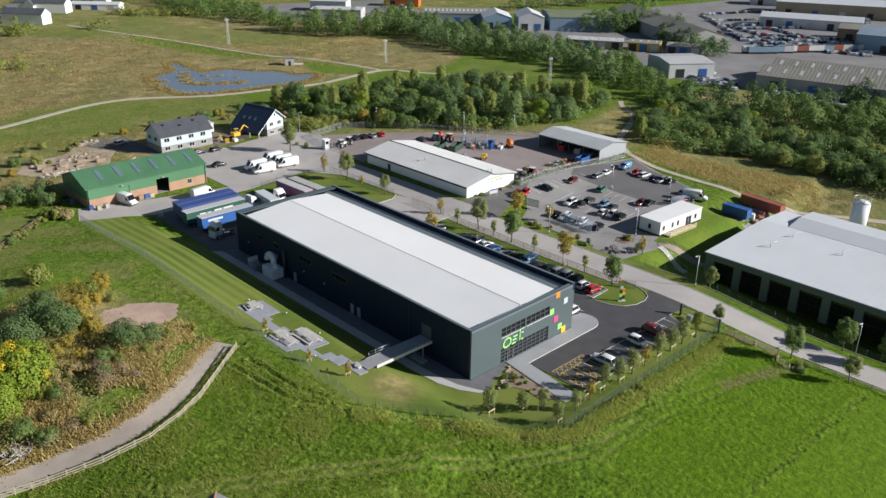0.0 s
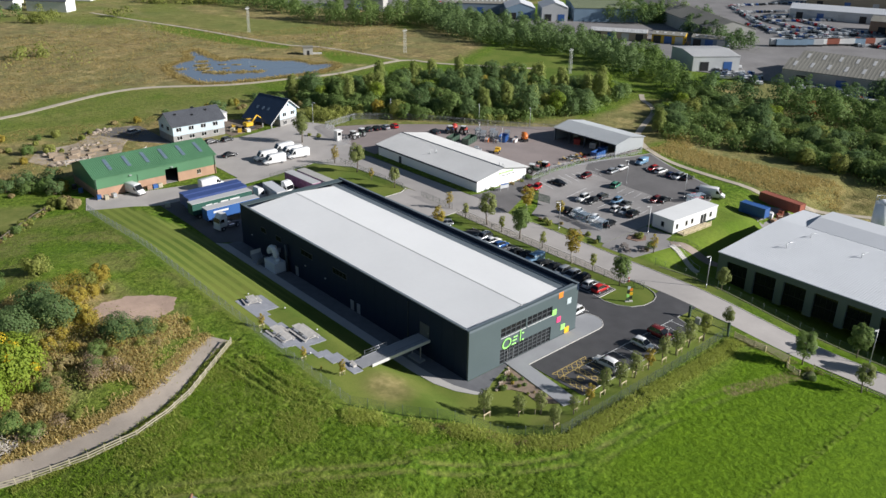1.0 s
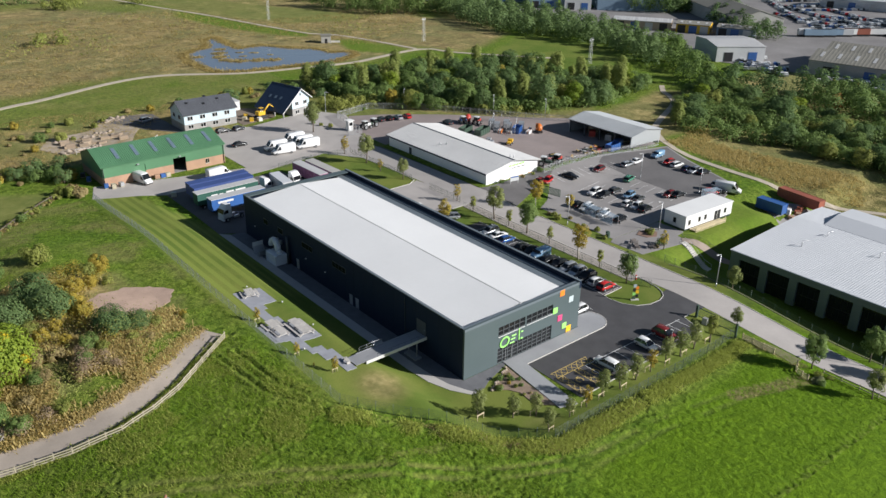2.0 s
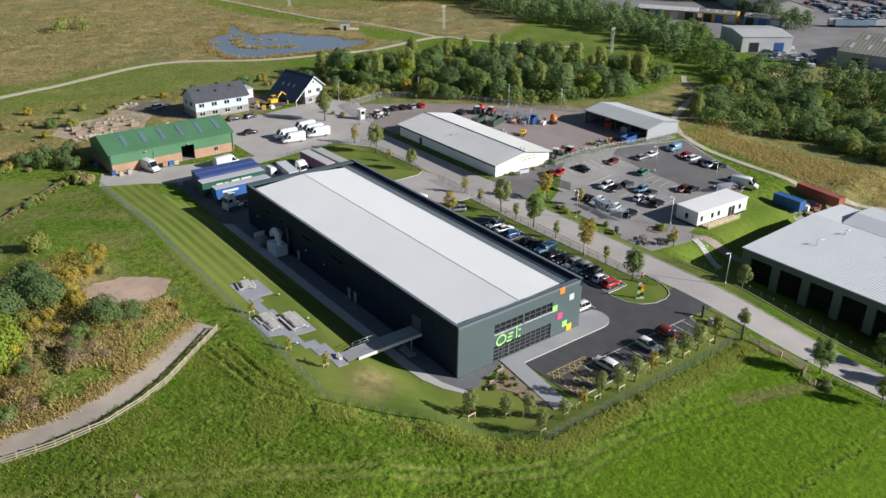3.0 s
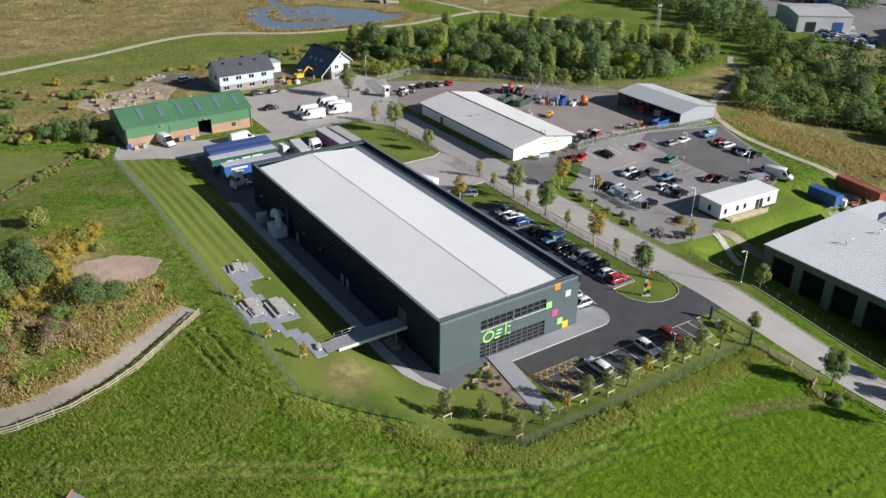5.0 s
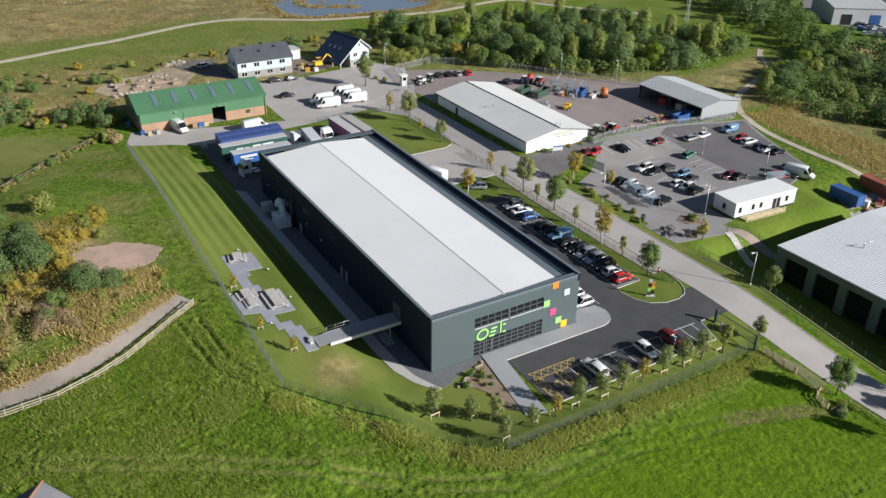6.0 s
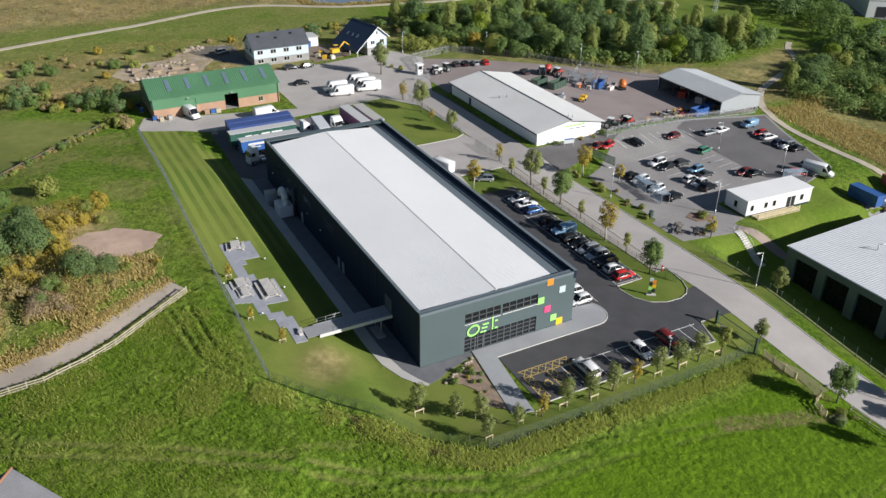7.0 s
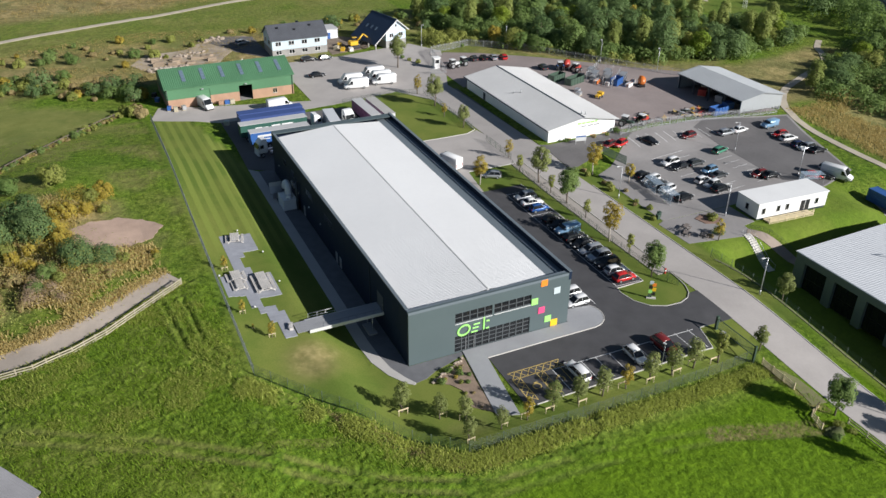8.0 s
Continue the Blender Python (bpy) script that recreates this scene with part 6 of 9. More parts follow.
# scrub by the gravel track
for x, y, kk, s, lab in ((-56.8, 38.4, 5, 1.6, "large bright green shrub with yellow patches"), (-61.5, 34.5, 5, 1.35, "large bright green shrub in the scrub"), (-60, 28, 0, 0.9, "green shrub in the scrub"), (-47.5, 56, 3, 1.25, "dark green rounded shrub in the scrub"), (-46, 50, 3, 1.15, "dark green rounded shrub in the scrub"), (-52.5, 51, 3, 1.2, "dark green rounded shrub in the scrub"),
                         (-40.2, 39.0, 3, 1.0, "dark green spreading bramble by the bare soil"), (-36.4, 38.6, 3, 0.75, "green bramble by the bare soil"), (-46.5, 33, 0, 0.6, "light green bush in dry grass"), (-43.0, 50, 2, 1.25, "golden bush in dry grass"), (-42.2, 46.8, 2, 1.1, "golden bush in dry grass"), (-40.6, 56.2, 2, 1.15, "golden bush in dry grass"), (-37.6, 57.4, 2, 0.9, "golden bush in dry grass"), (-34.6, 57.6, 1, 0.7, "olive bush in dry grass"), (-28.6, 39.2, 2, 0.5, "golden bush in dry grass"), (-33.5, 38.6, 1, 0.7, "olive bush in dry grass"), (-42.5, 57, 2, 0.9, "golden bush in dry grass"), (-47, 40, 2, 0.7, "golden bush in dry grass"),
                         (-34.2, 63.5, 2, 1.35, "golden-brown bush on the meadow"), (-36.6, 62.6, 1, 1.1, "olive bush on the meadow"), (-42.5, 72.5, 1, 1.6, "olive-brown bush on the meadow"), (-50, 72, 0, 1.0, "green bush on the meadow"), (-55, 70, 1, 1.0, "olive bush on the meadow"), (-62, 62, 3, 1.0, "dark green shrub in the scrub"), (-66, 50, 3, 1.1, "dark green shrub in the scrub"), (-28.5, 38.5, 1, 0.45, "small bush by the track end"),
                         (-52, 33, 4, 1.2, "reddish-brown dry bush in the scrub"), (-48.5, 29.5, 4, 1.1, "reddish-brown dry bush in the scrub"), (-56, 29, 4, 1.1, "reddish-brown dry bush in the scrub"), (-44, 30.5, 4, 0.9, "reddish-brown dry bush in the scrub"), (-62, 40, 3, 1.0, "dark green shrub in the scrub"), (-70, 40, 5, 1.1, "large bright green shrub in the scrub"), (-70, 28, 5, 1.0, "large bright green shrub in the scrub"), (-55, 41.5, 5, 0.6, "bright green shrub in the scrub")):
    plant(BUSH[kk], "bush", lab, "bush", "scrub by the track", x, y, s, x)
DRY_SCRUB = [(-75, 26), (-56, 22.5), (-50, 21.5), (-44, 23.5), (-34, 31), (-27, 35), (-29, 43), (-41, 42.5), (-40, 55), (-36, 60), (-44, 66), (-75, 60)]
for x, y, kk, s, lab in ((-44.6, 36.4, 0, 0.75, "mid-green rounded bush in the dry scrub"), (-43.2, 34.8, 1, 0.7, "olive bush in the dry scrub"), (-49.6, 43.5, 2, 0.9, "golden bush in the dry scrub"), (-50.6, 47.0, 1, 1.0, "olive bush in the dry scrub"), (-38.4, 35.2, 1, 0.6, "olive bush in the dry scrub"), (-36.0, 34.2, 4, 0.9, "tawny low bush in the dry scrub"),
                         (-42.4, 42.4, 4, 1.2, "tawny low bush in the dry scrub"), (-47.0, 45.2, 2, 0.8, "golden bush in the dry scrub"), (-52.0, 37.6, 4, 1.4, "tawny low bush in the dry scrub"), (-53.6, 33.0, 0, 0.6, "green bush in the dry scrub"), (-49.4, 36.8, 4, 1.3, "tawny low bush in the dry scrub"), (-58.0, 24.6, 0, 0.7, "green bush beside the log pile"), (-52.4, 24.4, 1, 0.7, "olive bush above the track"), (-56.2, 46.0, 0, 1.0, "green bush in the dry scrub")):
    plant(BUSH[kk], "bush", lab, "bush", "scrub by the track", x, y, s, x)
tufts("track_edge_grass", "straw-yellow grass edging the gravel track", sow(ribbon([(-70, 24.6), (-57, 22.4), (-50, 21.7), (-43.0, 23.6), (-37.2, 27.0), (-32.0, 31.2), (-28, 33.6)], 1.8), 1700, 81), 0.75, LEAF_STRAW, 82, 5, 0.5)
far_woods("bracken", "rust-coloured bracken among the straw", [DRY_SCRUB], 7.5, 51, 0.5, 1.2, LEAF_RUST, 0.09, 260)
far_woods("bramble", "olive-green bramble patches in the scrub", [DRY_SCRUB], 8.5, 52, 0.8, 2.0, LEAF_OLIVE, 0.10, 520)
far_woods("golden_scrub", "golden autumn scrub among the brambles", [[(-48, 40), (-40, 42), (-39, 56), (-34, 60), (-36, 66), (-46, 64)], [(-46, 34), (-40, 36), (-38, 38), (-44, 40)]], 3.4, 53, 0.8, 2.2, LEAF_GOLD, 0.09, 420)
far_woods("dead_scrub", "brown dead-stemmed scrub beside the gravel track", [[(-51, 27), (-45, 26.5), (-41, 30), (-42, 34.5), (-48, 34)], [(-60, 22), (-54, 22.5), (-53, 26), (-60, 27)]], 2.6, 54, 0.8, 1.9, LEAF_BROWN, 0.085, 420)
# yellow flowers on the large shrub
fl = leaf_cards([Vector((-56.5 + q, 38.0 + w, ground_z(-56.5, 38) + z * 1.25)) for q, w, z in ((-1.8, 0.5, 5.9), (0.6, -1.0, 5.6), (-0.2, 1.2, 6.2), (2.6, -3.2, 3.2), (-2.4, -1.6, 5.2), (3.0, -2.2, 2.4), (-0.6, -2.4, 5.0))], [0.9, 1.1, 1.0, 0.7, 0.9, 0.6, 0.9], 1100, 0.12, rng)
d = bpy.data.meshes.new("blossom")
d.from_pydata(fl[0], [], fl[1])
d.materials.append(leaf_mat("yellow_blossom", (0.60, 0.40, 0.02), (0.75, 0.55, 0.04)))
tagged(new("blossom", d), "bright yellow autumn leaves on the large shrub", "foliage", kind="stuff")
HEDGE = [tree_meshes("hedge_bush", 61 + i, hh, ww, 0.05, 12, 1150, 0.17, mm, BARK) for i, (hh, ww, mm) in enumerate(((3.2, 2.3, LEAF_GREEN), (2.2, 1.7, LEAF_OLIVE), (2.6, 1.6, LEAF_GOLD), (4.2, 3.0, LEAF_DARK), (1.3, 1.1, LEAF_RUST)))]
# hedges west of the green shed and round the houses
for x, y in scatter([(-60, 148), (-40, 137), (-24, 127), (-17, 123), (-19, 132), (-22, 141), (-40, 150), (-60, 160)], 3.6, rng) + scatter([(-60, 168), (-30, 166), (-10, 163), (-12, 172), (-60, 182)], 9.5, rng) + scatter([(66, 176), (77, 158), (80, 166), (76, 184), (50, 188), (40, 180), (44, 174)], 5.0, rng):
    kk = rng.choice((0, 1, 4, 1, 3, 4, 1, 2))
    plant(HEDGE[kk], "bush", ("green bush in the loose hedge", "olive bush in the loose hedge", "golden bush in the loose hedge", "dark green bush in the loose hedge", "rust-brown bush in the loose hedge")[kk], "bush", "hedge bushes", x, y, rng.uniform(0.7, 1.2), rng.random() * 6)
BOUNDARY = [(-23.7, 121.5), (-31.5, 114.6), (-38.7, 106.4), (-45.2, 96.4), (-51, 87.6), (-62, 70)]
for i in range(90):
    a, b = rng.choice(list(zip(BOUNDARY, BOUNDARY[1:])))
    f = rng.random()
    x, y = a[0] + (b[0] - a[0]) * f + rng.gauss(0, 0.7), a[1] + (b[1] - a[1]) * f + rng.gauss(0, 0.7)
    plant(HEDGE[rng.choice((1, 4, 4, 1, 0))], "bush", "low straggling bush along the field boundary", "bush", "hedge bushes", x, y, rng.uniform(0.22, 0.36) + 0.35 * rng.random() ** 4, rng.random() * 6, rng.uniform(0.7, 1.1))
for x, y, k, q in ((-23.2, 117.5, 1, 1.1), (-21.6, 116.2, 4, 1.7), (-25.0, 119.4, 1, 1.0), (-22.4, 119.6, 4, 1.6)):
    plant(HEDGE[k], "bush", "tall tawny bush at the corner of the lawn fence", "bush", "hedge bushes", x, y, q, x)
for x, y in scatter([(-90, 150), (-30, 150), (14, 178), (40, 182), (40, 190), (-20, 188), (-90, 176)], 8, rng):
    kk = rng.choice((1, 2, 4, 1, 0))
    plant(HEDGE[kk], "bush", ("green bush on the rough ground", "olive bush on the rough ground", "golden bush on the rough ground", "", "rust-brown bush on the rough ground")[kk], "bush", "bushes on rough ground", x, y, rng.uniform(0.4, 1.0), rng.random() * 6)
for x, y in ((74.5, 150), (76, 146), (78, 141), (72, 154), (57, 134), (56, 137), (58.5, 131),  (62, 30), (63.2, 35), (61.5, 38.5), (62.6, 26.5), (60.4, 22.5), (60.9, 29), (60.5, 36.5), (61.2, 40), (60.2, 44.5), (60.7, 46.8), (66, 12.8), (68.2, 13.2), (78.6, 60.2), (75.5, 59.6), (72, 59.8), (64.5, 59.9)):
    plant(HEDGE[rng.choice((0, 1, 1, 4))], "bush", "low planted shrub beside the tarmac", "bush", "planted shrubs", x, y, rng.uniform(0.3, 0.55), rng.random() * 6)


TRACK_BAND = ribbon([(-95, 27), (-66, 21), (-57, 19.4), (-50, 18.6), (-44, 20.3), (-38.5, 23.5), (-33.5, 27.8), (-27, 31.5)], 5.4, 5.0)
VERGE = [(-22.3, 1.5), (-1.2, -20.8), (46, -19.8), (47, -21.8), (20, -22.6), (-2.5, -23.4), (-24.5, -1)]
tufts("verge_grass", "tall pale grass along the boundary fence", sow(VERGE, 5200, 3, lambda x, y: fbm(x, y, 0.15) > -0.3), 0.7, LEAF_PALE, 4, 7, 0.5)
tufts("verge_seed_heads", "brown seeding stems among the verge grass", sow(VERGE, 900, 5, lambda x, y: fbm(x, y, 0.12) > 0.1), 0.5, LEAF_RUST, 6, 5, 0.4)
LONG_GRASS = [(-64, 15.5), (-50, 14.5), (-42, 16.8), (-34, 22), (-25, 28), (-22.8, 26), (-22.8, 1), (-5, -22), (-12, -34), (-40, -24), (-64, -8)]


def untrodden(x, y):
    return near_line(x, y, WHEELS) > 0.8 and near_line(x, y + 2.2, WHEELS) > 0.8 and min(near_line(x, y, r) for r in RUTS) > 0.6


tufts("meadow_grass", "pale bent tips of the long meadow grass", sow(LONG_GRASS, 4200, 41, lambda x, y: fbm(x, y, 0.11) > 0.08 + 0.012 * max(0, 6 - y) and untrodden(x, y)), 0.6, LEAF_PALE, 42, 5, 0.9)
tufts("meadow_grass", "green bent blades of the long meadow grass", sow(LONG_GRASS, 7500, 43, untrodden), 0.55, LEAF_BLADE, 44, 5, 0.9)
tufts("pasture_tufts", "lush tufts of the grazed pasture", sow([(-14, -34), (2, -26.5), (20, -26.5), (50, -24), (50, -44), (-4, -44)], 5000, 45, untrodden), 0.34, LEAF_LUSH, 46, 5, 0.8)
tufts("dry_grass", "straw-coloured tall grass in the scrub", sow(DRY_SCRUB, 8500, 7, lambda x, y: fbm(x, y, 0.17) > -0.08 and not in_poly(x, y, TRACK_BAND)), 1.15, LEAF_STRAW, 8, 5, 0.45)
tufts("bank_grass", "rough grass on the meadow west of the lawn", sow([(-22, 32), (-22, 110), (-60, 110), (-60, 68), (-30, 62), (-24, 45)], 4500, 11, lambda x, y: fbm(x, y, 0.1) > -0.1), 0.24, LEAF_BLADE, 12, 4)
tufts("boundary_grass", "tall dry grass along the field boundary", sow([(-23, 122.5), (-31, 116), (-38, 107.8), (-44.4, 97.6), (-50.2, 88.4), (-61, 71), (-63, 70), (-52.4, 87.2), (-46.4, 96), (-39.8, 105.8), (-32.6, 113.8), (-24.6, 120.6)], 2600, 75), 0.6, LEAF_REED, 76, 5, 0.6)
tufts("rough_straw", "dry olive grass on the rough ground beyond the shed", sow([(-60, 150), (-20, 140), (-12, 150), (8, 150), (30, 168), (40, 184), (-10, 196), (-70, 182)], 4500, 27, lambda x, y: fbm(x, y, 0.08) > -0.15), 0.55, LEAF_REED, 28, 5)
tufts("reeds", "straw-brown reeds round the pond", sow([(-100, 224), (-5, 224), (38, 238), (62, 232), (62, 256), (92, 296), (108, 286), (136, 246), (150, 236), (232, 300), (190, 330), (140, 330), (110, 380), (-60, 380)], 7000, 13), 1.1, LEAF_REED, 14, 4)
ISLETS = [(80, 254, 3.0), (77, 247, 3.2), (76, 240, 2.8), (80, 235, 3.6), (87, 231.5, 3.4), (93, 229, 2.6), (84, 262, 2.6), (69, 252, 2)]
tufts("pond_reeds", "brown reeds fringing the pond and its islets", sow([(58, 208), (136, 208), (136, 292), (58, 292)], 3200, 71, lambda x, y: -1.2 < near_poly(x, y, POND) < 3.0 or any(math.hypot(x - a, (y - b) * 1.3) < c for a, b, c in ISLETS)), 1.2, LEAF_REED, 72, 5, 0.6)
tufts("east_reeds", "dry grass strip along the eastern path", sow([(133, 60), (144, 60), (190, 98), (186, 84), (146, 52), (152, 8), (140, 2), (130, 22)], 4200, 15), 0.9, LEAF_STRAW, 16, 5, 0.5)
TRACK_SIDE = [(-63, 16.3), (-57, 15.9), (-50, 15.2), (-43.3, 16.8), (-37, 20), (-31.9, 24.3), (-26, 28.6), (-26.4, 29.3), (-32.3, 25.0), (-37.4, 20.7), (-43.6, 17.5), (-50, 15.9), (-57, 16.6), (-63, 17.0)]
tufts("bank_side_grass", "tall grass against the track fence", sow(TRACK_SIDE, 1500, 31), 0.6, LEAF_PALE, 32, 6, 0.5)
far_woods("estate_trees", "dark trees standing between the factory sheds", [[(336, 226), (366, 202), (420, 238), (398, 258)], [(310, 142), (338, 184), (392, 214), (398, 206), (346, 160), (322, 128)], [(228, 58), (246, 38), (252, 42), (238, 62)], [(258, 48), (272, 34), (278, 38), (264, 52)], [(205, 100), (222, 84), (236, 62), (246, 52), (240, 48), (226, 62), (206, 86)]], 6.0, 61, 5, 11, LEAF_DARK, 0.40, 300)
far_woods("far_scrub", "dark bushes on the rough ground by the far houses", [[(52, 412), (72, 410), (76, 426), (56, 428)], [(96, 412), (112, 410), (114, 420), (100, 424)], [(20, 312), (34, 312), (34, 322), (22, 324)], [(84, 480), (104, 470), (112, 478), (90, 494)], [(140, 470), (190, 440), (196, 450), (150, 486)], [(60, 452), (78, 448), (70, 460)]], 6.5, 62, 2.5, 6, LEAF_OLIVE, 0.45, 150)
far_woods("far_scrub", "low dark sedge and thorn in the reed field", [[(-40, 290), (40, 268), (52, 300), (30, 330), (-30, 330)], [(60, 340), (100, 320), (106, 350), (70, 380)], [(150, 262), (190, 250), (200, 290), (170, 300)]], 17, 63, 0.8, 1.8, LEAF_OLIVE, 0.4, 60)


# ---- vehicles ----
def loft(bm, sections, close=True):
    """Skin over a row of closed outlines with the same number of points."""
    rings = [[bm.verts.new(p) for p in s] for s in sections]
    n = len(rings[0])
    for a, b in zip(rings, rings[1:]):
        for i in range(n):
            f = bm.faces.new((a[i], a[(i + 1) % n], b[(i + 1) % n], b[i]))
            f.smooth = True
    if close:
        bm.faces.new(rings[0][::-1])
        bm.faces.new(rings[-1])


def hull_section(x, w, z0, z1, r=0.12):
    h = w / 2
    return [(x, -h + r, z0), (x, h - r, z0), (x, h, z0 + r * 1.5), (x, h, z1 - r), (x, h - r, z1), (x, -h + r, z1), (x, -h, z1 - r), (x, -h, z0 + r * 1.5)]


def wheel_set(parent, xs, half, r, width=0.2):
    bm = bmesh.new()
    tube(bm, (0, -width / 2, 0), (0, width / 2, 0), r, n=14)
    tyre = mesh_of("tyre", bm, TYRE)
    bm = bmesh.new()
    tube(bm, (0, -width / 2 - 0.015, 0), (0, width / 2 + 0.015, 0), r * 0.62, n=10)
    for i in range(5):
        a = i * 2 * math.pi / 5
        tube(bm, (0, width / 2 + 0.02, 0), (r * 0.6 * math.cos(a), width / 2 + 0.02, r * 0.6 * math.sin(a)), 0.03, n=4)
    rim = mesh_of("rim", bm, RIM)
    for x in xs:
        for y in (-half, half):
            t = new("wheel", tyre)
            t.parent, t.location = parent, (x, y, r)
            q = new("rim", rim)
            q.parent = t


def car_template(name, L, W, H, bonnet, boot, belt, paint, estate=False):
    """Car with its nose towards +x, standing on z = 0."""
    c = thing(name, "", "car")
    hl = L / 2
    bm = bmesh.new()
    loft(bm, [hull_section(x, W * k, z0, z1) for x, k, z0, z1 in ((-hl, 0.82, 0.38, belt - 0.12), (-hl + 0.12, 0.92, 0.24, belt - 0.02), (-hl + 0.7, 1.0, 0.2, belt), (0, 1.0, 0.2, belt), (hl - bonnet - 0.1, 1.0, 0.2, belt - 0.02),
                                                                  (hl - 0.7, 0.98, 0.2, belt - 0.16), (hl - 0.15, 0.9, 0.24, belt - 0.27), (hl, 0.78, 0.36, belt - 0.36))])
    part("body", bm, paint, c)
    x0, x1 = -hl + (0.1 if estate else boot * 0.75), hl - bonnet + 0.1
    r0, r1 = x0 + (0.5 if estate else 0.75), x1 - 0.95
    bm = bmesh.new()
    w0, w1 = W / 2 - 0.05, W / 2 - 0.27
    lo = [(x0, -w0, belt - 0.03), (x1, -w0, belt - 0.05), (x1, w0, belt - 0.05), (x0, w0, belt - 0.03)]
    hi = [(r0, -w1, H - 0.05), (r1, -w1, H - 0.05), (r1, w1, H - 0.05), (r0, w1, H - 0.05)]
    a, b = [bm.verts.new(p) for p in lo], [bm.verts.new(p) for p in hi]
    for i in range(4):
        bm.faces.new((a[i], a[(i + 1) % 4], b[(i + 1) % 4], b[i]))
    bm.faces.new(b)
    part("glasshouse", bm, GLASS, c, "dark tinted car windows")
    bm = bmesh.new()
    loft(bm, [hull_section(x, w, H - 0.07 - d, H - d, 0.03) for x, w, d in ((r0 - 0.12, 2 * w1 - 0.1, 0.05), (r0 + 0.1, 2 * w1 + 0.04, 0.0), ((r0 + r1) / 2, 2 * w1 + 0.05, -0.02), (r1 - 0.05, 2 * w1 + 0.04, 0.0), (r1 + 0.12, 2 * w1 - 0.1, 0.06))])
    part("roof", bm, paint, c)
    bm = bmesh.new()
    for (p, q) in ((lo[0], hi[0]), (lo[1], hi[1]), (lo[2], hi[2]), (lo[3], hi[3])):
        tube(bm, p, q, 0.035, 0.03, 5)
    for y, w in ((-1, -1), (1, 1)):
        xm = (x0 + x1) / 2 - 0.1
        tube(bm, (xm, y * w0, belt - 0.03), (xm, y * w1, H - 0.05), 0.03, 0.025, 5)
    part("window_frame", bm, paint, c)
    wheel_set(c, (-hl + 0.8, hl - 0.85), W / 2 - 0.1, 0.32)
    for y in (-W / 2 + 0.28, W / 2 - 0.28):
        part_box("headlight", c, LAMP_CLEAR, hl - 0.22, hl - 0.04, y - 0.17, y + 0.17, belt - 0.42, belt - 0.26)
        part_box("tail_light", c, LAMP_RED, -hl - 0.01, -hl + 0.14, y - 0.14, y + 0.14, belt - 0.28, belt - 0.1)
        s = 1 if y > 0 else -1
        part_box("mirror", c, BLACK, x1 - 0.55, x1 - 0.38, s * (W / 2 - 0.02) - 0.02, s * (W / 2 + 0.14) + 0.02, belt, belt + 0.14) if s > 0 else part_box("mirror", c, BLACK, x1 - 0.55, x1 - 0.38, -W / 2 - 0.16, -W / 2 + 0.02, belt, belt + 0.14)
    part_box("grille", c, BLACK, hl - 0.02, hl + 0.01, -0.4, 0.4, 0.4, 0.55)
    part_box("number_plate", c, LAMP_CLEAR, hl + 0.01, hl + 0.02, -0.26, 0.26, 0.3, 0.4)
    return c


def van_template(name, L, W, H, paint):
    c = thing(name, "", "van")
    hl = L / 2
    bm = bmesh.new()
    loft(bm, [hull_section(x, W * k, z0, z1, 0.15) for x, k, z0, z1 in ((-hl, 0.96, 0.4, H - 0.06), (-hl + 0.1, 1.0, 0.3, H), (hl - 2.2, 1.0, 0.3, H), (hl - 1.75, 0.98, 0.3, H - 0.12), (hl - 0.95, 0.97, 0.3, 1.35), (hl - 0.3, 0.93, 0.32, 1.1), (hl, 0.8, 0.4, 0.85))])
    part("body", bm, paint, c)
    bm = bmesh.new()
    w = W / 2 - 0.14
    q = [(hl - 1.72, -w, H - 0.22), (hl - 0.98, -w, 1.42), (hl - 0.98, w, 1.42), (hl - 1.72, w, H - 0.22)]
    o = Vector((0.07, 0, 0.06))
    a = [bm.verts.new(Vector(p) + o) for p in q]
    b2 = [bm.verts.new(Vector(p) - o * 0.6) for p in q]
    bm.faces.new(a)
    for i in range(4):
        bm.faces.new((a[i], a[(i + 1) % 4], b2[(i + 1) % 4], b2[i]))
    part("windscreen", bm, GLASS, c, "dark van windscreen")
    for s in (-1, 1):
        bm = bmesh.new()
        y = s * (W / 2 + 0.006)
        prism(bm, [(hl - 2.3, 1.35), (hl - 1.25, 1.35), (hl - 1.75, H - 0.55), (hl - 2.3, H - 0.5)], min(y, y - s * 0.03), max(y, y - s * 0.03))
        part("side_window", bm, GLASS, c, "dark cab window")
        part_box("mirror", c, BLACK, hl - 1.4, hl - 1.25, min(s * W / 2, s * (W / 2 + 0.25)), max(s * W / 2, s * (W / 2 + 0.25)), 1.35, 1.7)
        part_box("headlight", c, LAMP_CLEAR, hl - 0.3, hl - 0.06, s * 0.72 - 0.14, s * 0.72 + 0.14, 0.75, 1.0)
        part_box("tail_light", c, LAMP_RED, -hl - 0.02, -hl + 0.05, s * 0.88 - 0.06, s * 0.88 + 0.06, 0.8, 1.5)
        part_box("logo_bar", c, SIGN_GREY, -hl + 1.6, -hl + 3.0, min(s * W / 2, s * (W / 2 + 0.012)), max(s * W / 2, s * (W / 2 + 0.012)), 1.5, 1.75)
    wheel_set(c, (-hl + 1.3, hl - 1.0), W / 2 - 0.12, 0.35, 0.24)
    part_box("bumper", c, BLACK, hl - 0.08, hl + 0.04, -0.8, 0.8, 0.35, 0.6)
    return c


